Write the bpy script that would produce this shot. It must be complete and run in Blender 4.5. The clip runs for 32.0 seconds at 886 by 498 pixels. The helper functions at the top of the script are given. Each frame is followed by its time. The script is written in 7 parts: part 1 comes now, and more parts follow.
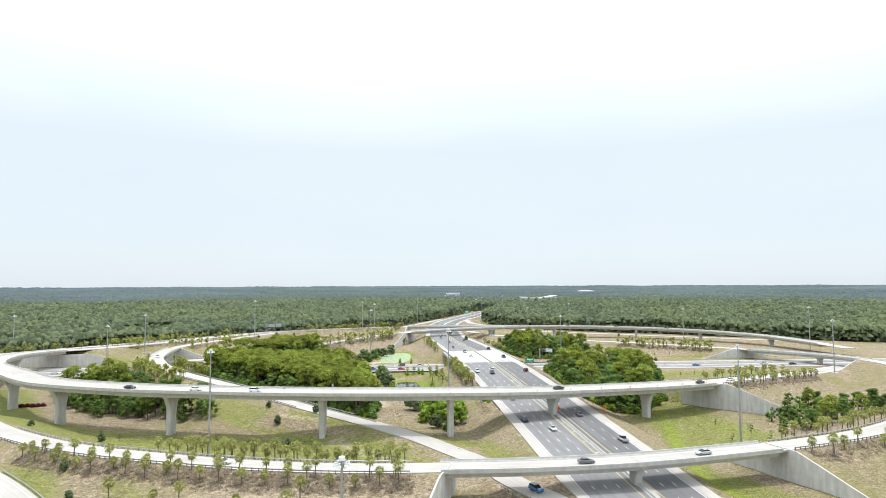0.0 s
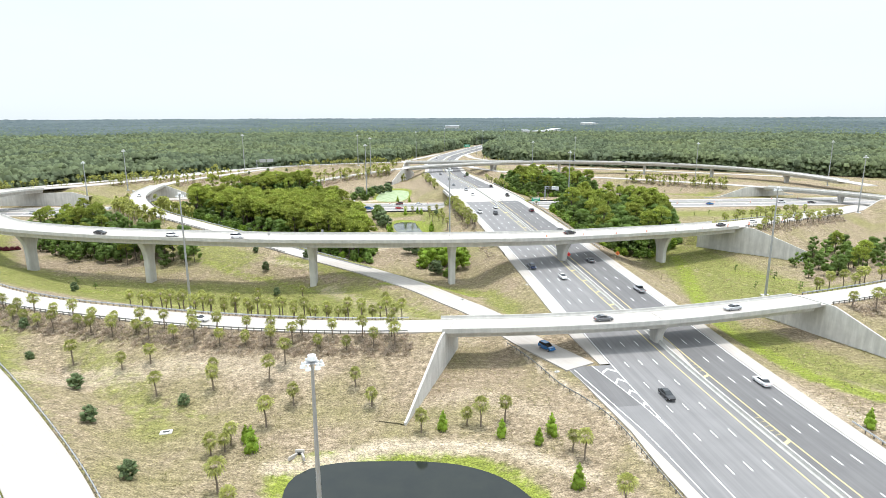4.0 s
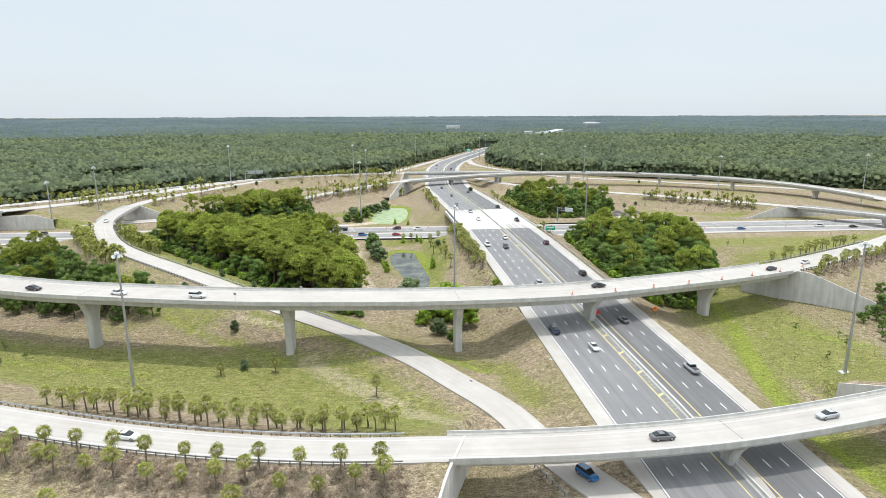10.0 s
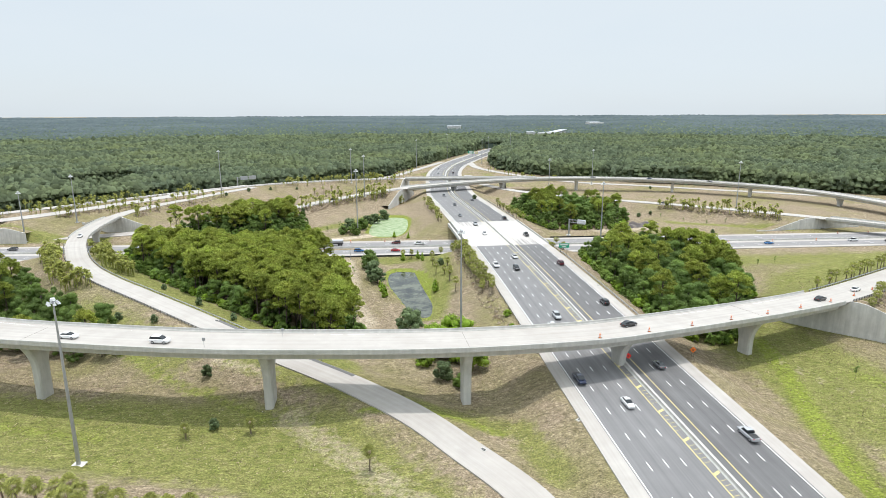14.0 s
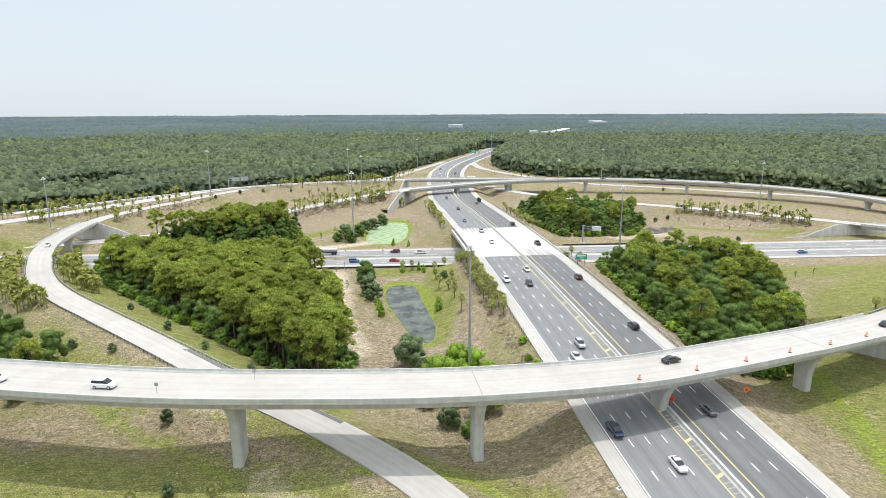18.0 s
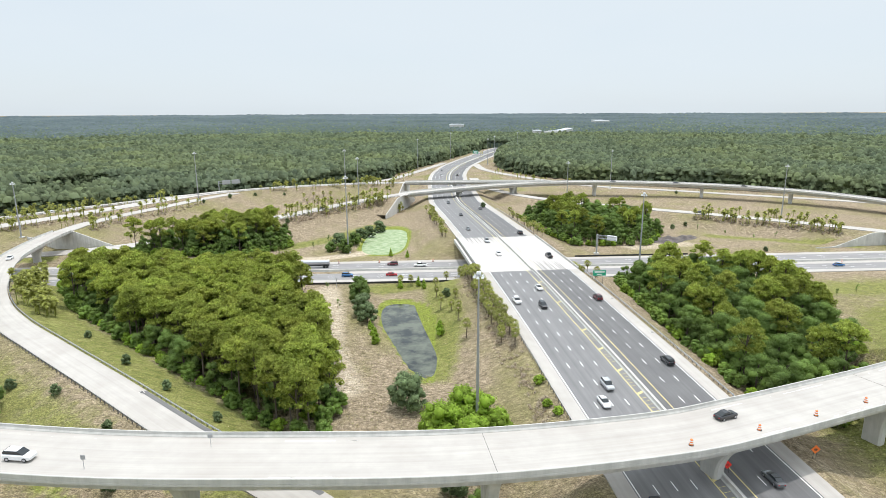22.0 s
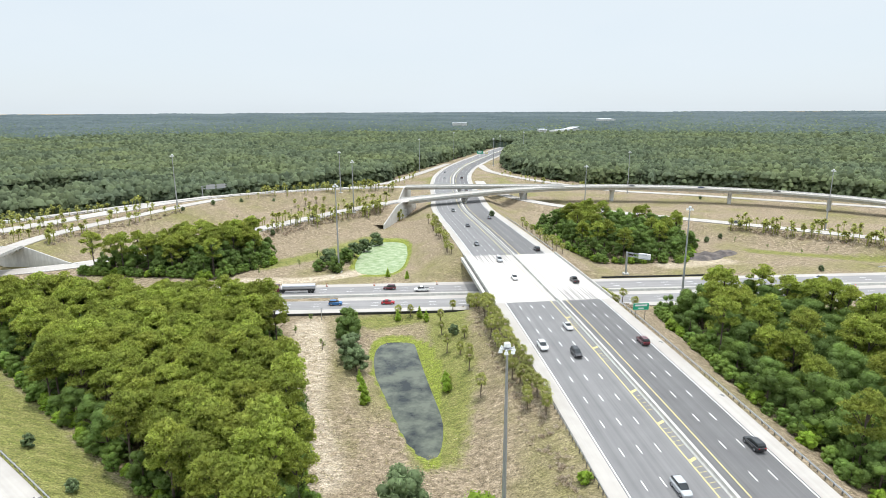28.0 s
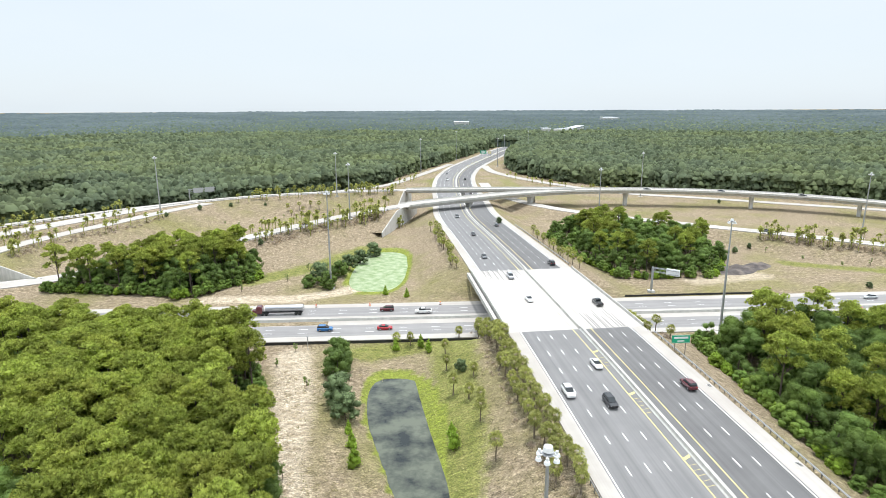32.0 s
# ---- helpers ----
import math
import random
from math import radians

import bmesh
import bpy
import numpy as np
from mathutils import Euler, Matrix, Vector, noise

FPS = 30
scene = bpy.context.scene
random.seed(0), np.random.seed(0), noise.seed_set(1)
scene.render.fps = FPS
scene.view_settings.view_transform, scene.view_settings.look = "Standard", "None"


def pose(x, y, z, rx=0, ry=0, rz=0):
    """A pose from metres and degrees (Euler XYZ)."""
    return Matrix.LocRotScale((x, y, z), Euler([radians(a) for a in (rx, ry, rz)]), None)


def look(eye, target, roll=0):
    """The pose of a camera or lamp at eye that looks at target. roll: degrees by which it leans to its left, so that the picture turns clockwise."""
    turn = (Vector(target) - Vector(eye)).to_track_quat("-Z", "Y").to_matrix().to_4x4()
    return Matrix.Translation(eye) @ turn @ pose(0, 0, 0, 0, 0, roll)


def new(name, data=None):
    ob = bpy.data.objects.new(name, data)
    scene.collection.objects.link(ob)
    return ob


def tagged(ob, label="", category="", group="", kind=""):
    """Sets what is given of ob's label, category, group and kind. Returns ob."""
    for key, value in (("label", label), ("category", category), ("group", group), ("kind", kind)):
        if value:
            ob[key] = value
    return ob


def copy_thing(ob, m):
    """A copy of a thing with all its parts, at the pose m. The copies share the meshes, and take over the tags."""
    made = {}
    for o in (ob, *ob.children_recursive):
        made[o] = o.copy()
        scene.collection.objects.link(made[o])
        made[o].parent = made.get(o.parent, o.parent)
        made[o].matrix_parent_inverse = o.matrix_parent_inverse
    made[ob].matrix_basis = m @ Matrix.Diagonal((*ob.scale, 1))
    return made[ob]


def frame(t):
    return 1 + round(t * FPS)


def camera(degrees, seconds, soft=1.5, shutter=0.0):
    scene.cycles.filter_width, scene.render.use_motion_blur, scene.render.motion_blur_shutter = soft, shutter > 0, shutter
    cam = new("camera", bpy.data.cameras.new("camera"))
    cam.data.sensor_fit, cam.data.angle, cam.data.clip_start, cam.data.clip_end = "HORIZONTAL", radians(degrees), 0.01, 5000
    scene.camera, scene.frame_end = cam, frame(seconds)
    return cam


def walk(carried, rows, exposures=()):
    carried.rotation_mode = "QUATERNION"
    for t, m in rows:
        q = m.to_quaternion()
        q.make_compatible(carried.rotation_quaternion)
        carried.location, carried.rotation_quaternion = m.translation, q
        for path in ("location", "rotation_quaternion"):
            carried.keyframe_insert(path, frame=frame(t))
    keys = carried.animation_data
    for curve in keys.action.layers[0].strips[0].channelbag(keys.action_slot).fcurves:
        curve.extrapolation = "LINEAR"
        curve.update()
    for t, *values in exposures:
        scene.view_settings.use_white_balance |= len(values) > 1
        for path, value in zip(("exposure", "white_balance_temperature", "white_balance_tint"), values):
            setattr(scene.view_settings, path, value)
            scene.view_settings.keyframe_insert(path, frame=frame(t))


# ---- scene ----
cam = camera(73.7, 32.0, 0.75)
PATH = [
    (0, look((-0.18, -6.51, 58.01), (-0.105, 93.330, 64.053), -0.20)),
    (0.1, look((-0.18, -5.83, 58.04), (-0.105, 94.074, 62.782), -0.20)),
    (0.2, look((-0.18, -5.15, 58.08), (-0.106, 94.794, 61.728), -0.20)),
    (0.3, look((-0.18, -4.47, 58.11), (-0.106, 95.529, 58.911), -0.20)),
    (0.4, look((-0.18, -3.79, 58.14), (-0.107, 96.170, 55.240), -0.20)),
    (0.5, look((-0.18, -3.11, 58.16), (-0.109, 96.644, 51.119), -0.20)),
    (0.6, look((-0.19, -2.43, 58.18), (-0.112, 97.006, 47.550), -0.20)),
    (0.7, look((-0.19, -1.75, 58.19), (-0.116, 97.232, 43.938), -0.20)),
    (0.8, look((-0.19, -1.07, 58.19), (-0.121, 97.362, 40.536), -0.20)),
    (0.9, look((-0.20, -0.39, 58.19), (-0.127, 97.540, 37.930), -0.20)),
    (1, look((-0.21, 0.29, 58.18), (-0.134, 97.974, 36.765), -0.20)),
    (1.1, look((-0.21, 0.97, 58.16), (-0.142, 98.628, 36.631), -0.20)),
    (1.2, look((-0.22, 1.65, 58.14), (-0.152, 99.308, 36.607), -0.20)),
    (1.5, look((-0.26, 3.69, 58.05), (-0.186, 101.345, 36.518), -0.20)),
    (2, look((-0.33, 7.07, 57.95), (-0.246, 104.715, 36.359), -0.20)),
    (3, look((-0.51, 13.77, 58.31), (-0.403, 111.380, 36.596), -0.20)),
    (4, look((-0.71, 20.34, 58.25), (-0.581, 117.935, 36.432), -0.20)),
    (5, look((-0.91, 26.85, 57.95), (-0.767, 124.416, 36.025), -0.20)),
    (6, look((-1.10, 33.34, 58.01), (-0.953, 130.886, 35.995), -0.21)),
    (7, look((-1.29, 39.87, 59.16), (-1.138, 137.396, 37.061), -0.21)),
    (8, look((-1.46, 46.43, 61.83), (-1.314, 143.944, 39.657), -0.21)),
    (9, look((-1.63, 53.01, 65.42), (-1.490, 150.500, 43.175), -0.21)),
    (10, look((-1.81, 59.56, 68.20), (-1.686, 157.045, 45.894), -0.21)),
    (11, look((-2.05, 66.14, 70.21), (-1.938, 163.605, 47.852), -0.22)),
    (12, look((-2.35, 72.75, 70.65), (-2.261, 170.204, 48.239), -0.22)),
    (13, look((-2.68, 79.40, 70.83), (-2.622, 176.844, 48.370), -0.22)),
    (14, look((-3.03, 86.08, 71.43), (-3.001, 183.511, 48.930), -0.22)),
    (15, look((-3.37, 92.74, 71.35), (-3.375, 190.165, 48.808), -0.22)),
    (16, look((-3.69, 99.35, 70.69), (-3.722, 196.771, 48.116), -0.23)),
    (17, look((-3.95, 105.89, 70.35), (-4.026, 203.302, 47.733), -0.23)),
    (18, look((-4.16, 112.33, 70.43), (-4.272, 209.730, 47.787), -0.23)),
    (19, look((-4.30, 118.64, 70.45), (-4.457, 216.034, 47.771), -0.23)),
    (20, look((-4.39, 124.84, 70.55), (-4.592, 222.225, 47.842), -0.24)),
    (21, look((-4.46, 131.00, 70.55), (-4.716, 228.381, 47.810), -0.24)),
    (22, look((-4.56, 137.19, 70.50), (-4.857, 234.561, 47.727), -0.24)),
    (23, look((-4.69, 143.45, 70.54), (-5.039, 240.813, 47.736), -0.24)),
    (24, look((-4.87, 149.83, 70.72), (-5.279, 247.184, 47.878), -0.24)),
    (25, look((-5.12, 156.34, 70.74), (-5.577, 253.688, 47.864), -0.25)),
    (26, look((-5.40, 162.95, 70.60), (-5.915, 260.284, 47.684), -0.25)),
    (27, look((-5.71, 169.59, 70.39), (-6.276, 266.919, 47.427), -0.25)),
    (28, look((-6.02, 176.22, 70.19), (-6.640, 273.540, 47.180), -0.25)),
    (29, look((-6.32, 182.80, 70.07), (-6.994, 280.105, 47.010), -0.26)),
    (30, look((-6.61, 189.33, 70.03), (-7.336, 286.619, 46.912), -0.26)),
    (31, look((-6.89, 195.83, 70.04), (-7.670, 293.100, 46.858), -0.26)),
    (32, look((-7.16, 202.30, 70.07), (-7.999, 299.562, 46.824), -0.26)),
]
walk(cam, PATH, [(0, 0.28, 6300, 12.6), (1, 0.32, 6300, 12.6), (2, 0.44, 6300, 12.6), (3, 0.52, 6300, 12.6), (6, 0.30, 6300, 12.6), (9, 0.19, 6300, 12.6), (13, 0.15, 6300, 12.6), (20, 0.20, 6300, 12.6), (24, 0.15, 6300, 12.6), (28, 0.23, 6300, 12.6), (32, 0.31, 6300, 12.6)])

# ---- world and sun ----
world = bpy.data.worlds.new("world")
scene.world = world
world.use_nodes = True
wn, wl = world.node_tree.nodes, world.node_tree.links
sky = wn.new("ShaderNodeTexSky")
sky.sky_type = "NISHITA"
sky.sun_disc = False
SUN_EL, SUN_AZ = radians(81), radians(35)
sky.sun_elevation, sky.sun_rotation = SUN_EL, SUN_AZ
sky.air_density, sky.dust_density, sky.ozone_density = 1.0, 1.2, 1.0
# thin bright summer overcast over the blue: a soft cloud sheet with a few thinner places
coord = wn.new("ShaderNodeTexCoord")
cloud = wn.new("ShaderNodeTexNoise")
cloud.inputs["Scale"].default_value, cloud.inputs["Detail"].default_value = 1.6, 7.0
stretch_map = wn.new("ShaderNodeMapping")
stretch_map.inputs["Scale"].default_value = (1.0, 1.0, 3.2)
wl.new(coord.outputs["Generated"], stretch_map.inputs["Vector"])
wl.new(stretch_map.outputs[0], cloud.inputs["Vector"])
veil = wn.new("ShaderNodeMapRange")
veil.inputs["From Min"].default_value, veil.inputs["From Max"].default_value = 0.35, 0.62
veil.inputs["To Min"].default_value, veil.inputs["To Max"].default_value = 0.82, 0.97
wl.new(cloud.outputs["Fac"], veil.inputs["Value"])
sheet = wn.new("ShaderNodeMix")
sheet.data_type = "RGBA"
wl.new(veil.outputs[0], sheet.inputs["Factor"])
wl.new(sky.outputs[0], [i for i in sheet.inputs if i.name == "A" and i.type == "RGBA"][0])
# an overcast sheet is brighter overhead than at the horizon
split = wn.new("ShaderNodeSeparateXYZ")
wl.new(coord.outputs["Generated"], split.inputs[0])
lift = wn.new("ShaderNodeMapRange")
lift.inputs["From Min"].default_value, lift.inputs["From Max"].default_value = 0.22, 1.0
lift.inputs["To Min"].default_value, lift.inputs["To Max"].default_value = 1.0, 2.9
wl.new(split.outputs["Z"], lift.inputs["Value"])
grey = wn.new("ShaderNodeVectorMath")
grey.operation = "SCALE"
grey.inputs[0].default_value = (5.28, 5.83, 6.0)
wl.new(lift.outputs[0], grey.inputs["Scale"])
wl.new(grey.outputs[0], [i for i in sheet.inputs if i.name == "B" and i.type == "RGBA"][0])
wl.new([o for o in sheet.outputs if o.type == "RGBA"][0], wn["Background"].inputs[0])
wn["Background"].inputs[1].default_value = 0.13
sun = new("sun", bpy.data.lights.new("sun", "SUN"))
sun.data.energy, sun.data.angle, sun.data.color = 2.5, radians(0.8), (1.0, 0.96, 0.9)
_d = Vector((math.sin(SUN_AZ) * math.cos(SUN_EL), math.cos(SUN_AZ) * math.cos(SUN_EL), math.sin(SUN_EL)))
sun.matrix_world = look(_d * 300, (0, 0, 0))


# ---- materials ----
def mat(name, col, rough=0.8, col2=None, scale=1.0, mix=0.5, bump=0.0, bscale=None, metal=0.0, vary=0.0, col3=None, scale3=0.05, detail=6.0, spec=0.5, leaf=0.0, island=0.0):
    """Noise-mixed surface: col/col2 at one scale, col3 in large patches, bump in metres."""
    m = bpy.data.materials.new(name)
    m.use_nodes = True
    nt = m.node_tree
    n, l = nt.nodes, nt.links
    b = n["Principled BSDF"]
    b.inputs["Roughness"].default_value = rough
    b.inputs["Metallic"].default_value = metal
    b.inputs["Specular IOR Level"].default_value = spec
    b.inputs["Base Color"].default_value = (*col, 1)
    geo = n.new("ShaderNodeNewGeometry")
    out = None

    def noise_at(s, det=detail):
        t = n.new("ShaderNodeTexNoise")
        t.inputs["Scale"].default_value = s
        t.inputs["Detail"].default_value = det
        t.inputs["Roughness"].default_value = 0.62
        l.new(geo.outputs["Position"], t.inputs["Vector"])
        return t

    def mixed(fac, a, c, lo, hi):
        r = n.new("ShaderNodeMapRange")
        r.inputs["From Min"].default_value, r.inputs["From Max"].default_value = lo, hi
        l.new(fac, r.inputs["Value"])
        x = n.new("ShaderNodeMix")
        x.data_type = "RGBA"
        l.new(r.outputs[0], x.inputs["Factor"])
        for v, s in ((a, "A"), (c, "B")):
            sock = [i for i in x.inputs if i.name == s and i.type == "RGBA"][0]
            if isinstance(v, tuple):
                sock.default_value = (*v, 1)
            else:
                l.new(v, sock)
        return [o for o in x.outputs if o.type == "RGBA"][0]

    cur = col
    if col2:
        cur = mixed(noise_at(scale).outputs["Fac"], cur, col2, 0.5 - mix * 0.4, 0.5 + mix * 0.4)
    if col3:
        cur = mixed(noise_at(scale3, 4.0).outputs["Fac"], cur, col3, 0.45, 0.68)
    if vary:
        info = n.new("ShaderNodeObjectInfo")
        hsv = n.new("ShaderNodeHueSaturation")
        if isinstance(cur, tuple):
            hsv.inputs["Color"].default_value = (*cur, 1)
        else:
            l.new(cur, hsv.inputs["Color"])
        r = n.new("ShaderNodeMapRange")
        r.inputs["To Min"].default_value, r.inputs["To Max"].default_value = 1 - vary, 1 + vary
        l.new(info.outputs["Random"], r.inputs["Value"])
        l.new(r.outputs[0], hsv.inputs["Value"])
        cur = hsv.outputs[0]
    if island:
        # every leaf clump has its own shade
        hs = n.new("ShaderNodeHueSaturation")
        l.new(cur, hs.inputs["Color"])
        ri = n.new("ShaderNodeMapRange")
        ri.inputs["To Min"].default_value, ri.inputs["To Max"].default_value = 1 - island, 1 + island
        l.new(geo.outputs["Random Per Island"], ri.inputs["Value"])
        l.new(ri.outputs[0], hs.inputs["Value"])
        cur = hs.outputs[0]
    if not isinstance(cur, tuple):
        l.new(cur, b.inputs["Base Color"])
    if bump:
        bn = n.new("ShaderNodeBump")
        bn.inputs["Distance"].default_value = bump
        bn.inputs["Strength"].default_value = 1.0
        l.new(noise_at(bscale or scale * 3).outputs["Fac"], bn.inputs["Height"])
        l.new(bn.outputs[0], b.inputs["Normal"])
    if leaf:
        # thin leaves let part of the light through
        tr = n.new("ShaderNodeBsdfTranslucent")
        if isinstance(cur, tuple):
            tr.inputs["Color"].default_value = (*cur, 1)
        else:
            l.new(cur, tr.inputs["Color"])
        both = n.new("ShaderNodeMixShader")
        both.inputs[0].default_value = leaf
        l.new(b.outputs[0], both.inputs[1])
        l.new(tr.outputs[0], both.inputs[2])
        l.new(both.outputs[0], n["Material Output"].inputs["Surface"])
    return m


def weathered(m, across, along, lo, hi, detail=5.0, upright=False):
    """Streaks of wear that run with the road (or down a wall)."""
    n, l = m.node_tree.nodes, m.node_tree.links
    b = n["Principled BSDF"]
    cur = b.inputs["Base Color"].links[0].from_socket
    t = n.new("ShaderNodeTexNoise")
    t.inputs["Scale"].default_value, t.inputs["Detail"].default_value, t.inputs["Roughness"].default_value = 1.0, detail, 0.6
    if upright:
        geo = n.new("ShaderNodeNewGeometry")
        sc = n.new("ShaderNodeVectorMath")
        sc.operation = "MULTIPLY"
        sc.inputs[1].default_value = (across, across, along)
        l.new(geo.outputs["Position"], sc.inputs[0])
        l.new(sc.outputs[0], t.inputs["Vector"])
    else:
        comb = n.new("ShaderNodeCombineXYZ")
        for k, (nm, s) in enumerate((("across", across), ("along", along))):
            at = n.new("ShaderNodeAttribute")
            at.attribute_name = nm
            mu = n.new("ShaderNodeMath")
            mu.operation = "MULTIPLY"
            mu.inputs[1].default_value = s
            l.new(at.outputs["Fac"], mu.inputs[0])
            l.new(mu.outputs[0], comb.inputs[k])
        l.new(comb.outputs[0], t.inputs["Vector"])
    r = n.new("ShaderNodeMapRange")
    r.inputs["From Min"].default_value, r.inputs["From Max"].default_value = 0.3, 0.7
    r.inputs["To Min"].default_value, r.inputs["To Max"].default_value = lo, hi
    l.new(t.outputs["Fac"], r.inputs["Value"])
    h = n.new("ShaderNodeHueSaturation")
    l.new(cur, h.inputs["Color"])
    l.new(r.outputs[0], h.inputs["Value"])
    l.new(h.outputs[0], b.inputs["Base Color"])
    return m


M_ASPH = weathered(mat("asphalt", (0.160, 0.157, 0.156), 0.85, (0.195, 0.191, 0.188), 0.12, 0.6, 0.01, 8.0, spec=0.3), 0.9, 0.012, 0.84, 1.16)
M_ASPH_D = weathered(mat("darker_asphalt", (0.118, 0.115, 0.115), 0.85, (0.145, 0.142, 0.140), 0.12, 0.6, 0.01, 8.0, spec=0.3), 0.9, 0.012, 0.84, 1.16)
M_ASPH_L = weathered(mat("worn_pale_asphalt", (0.245, 0.236, 0.230), 0.85, (0.205, 0.198, 0.194), 0.12, 0.6, 0.01, 8.0, spec=0.3), 0.9, 0.012, 0.84, 1.16)
M_TRACK = mat("rubber_darkened_concrete", (0.27, 0.255, 0.24), 0.85, (0.21, 0.20, 0.19), 0.5, 0.6, 0.005, 8.0, spec=0.3)
M_CONC = weathered(weathered(mat("road_concrete", (0.438, 0.412, 0.378), 0.85, (0.365, 0.340, 0.308), 0.22, 0.7, 0.01, 6.0, spec=0.25, col3=(0.365, 0.335, 0.302), scale3=0.035), 1.1, 0.012, 0.90, 1.06), 0.25, 0.16, 0.95, 1.04)
M_DECK = weathered(mat("deck_concrete", (0.490, 0.465, 0.435), 0.85, (0.425, 0.400, 0.370), 0.22, 0.7, 0.01, 6.0, spec=0.25), 1.1, 0.012, 0.93, 1.05)
M_WALL = weathered(mat("wall_concrete", (0.60, 0.585, 0.55), 0.85, (0.48, 0.465, 0.435), 0.4, 0.6, 0.01, 5.0, spec=0.3), 0.9, 0.10, 0.80, 1.10, upright=True)
M_GIRD = weathered(mat("girder_concrete", (0.52, 0.505, 0.47), 0.8, (0.42, 0.41, 0.38), 0.3, 0.6, 0.01, 5.0, spec=0.3), 0.7, 0.12, 0.84, 1.10, upright=True)
M_WHITE = mat("white_paint", (0.8, 0.8, 0.78), 0.7, (0.65, 0.65, 0.63), 1.2, 0.6)
M_YELLOW = mat("yellow_paint", (0.68, 0.57, 0.20), 0.7, (0.52, 0.45, 0.22), 1.2, 0.6)
M_STEEL = mat("galvanised_steel", (0.42, 0.43, 0.44), 0.5, (0.34, 0.35, 0.36), 2.0, 0.6, metal=0.6)
M_WATER = mat("pond_water", (0.012, 0.016, 0.016), 0.06, (0.02, 0.024, 0.02), 0.2, 0.6, 0.004, 1.5, spec=0.22)
M_WATER2 = mat("weedy_water", (0.014, 0.019, 0.019), 0.10, (0.105, 0.115, 0.085), 0.16, 0.30, 0.006, 1.5, spec=0.25)
M_ALGAE = mat("duckweed_water", (0.32, 0.36, 0.23), 0.6, (0.14, 0.22, 0.07), 0.35, 0.35, 0.02, 2.0)
# canopy colours turn blue-grey with distance, painting aerial haze into the base colour
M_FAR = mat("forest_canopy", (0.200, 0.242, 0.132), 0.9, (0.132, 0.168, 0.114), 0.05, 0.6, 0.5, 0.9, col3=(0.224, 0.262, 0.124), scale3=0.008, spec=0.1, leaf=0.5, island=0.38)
M_FAR2 = mat("haze_tinted_canopy", (0.146, 0.184, 0.122), 0.9, (0.090, 0.122, 0.104), 0.045, 0.5, 2.0, 0.12, col3=(0.112, 0.148, 0.126), scale3=0.004, spec=0.1, leaf=0.3)
M_FAR3 = mat("haze_blue_canopy", (0.132, 0.166, 0.166), 0.9, (0.082, 0.110, 0.120), 0.012, 0.5, 2.0, 0.08, col3=(0.158, 0.194, 0.200), scale3=0.0016, spec=0.1, leaf=0.3)
M_BARK = mat("bark", (0.13, 0.10, 0.075), 0.9, (0.07, 0.055, 0.04), 2.0, 0.7, 0.03, 6.0)
M_FROND = mat("palm_frond", (0.37, 0.375, 0.105), 0.6, (0.22, 0.24, 0.062), 1.2, 0.7, vary=0.2, spec=0.3, leaf=0.45, island=0.4)


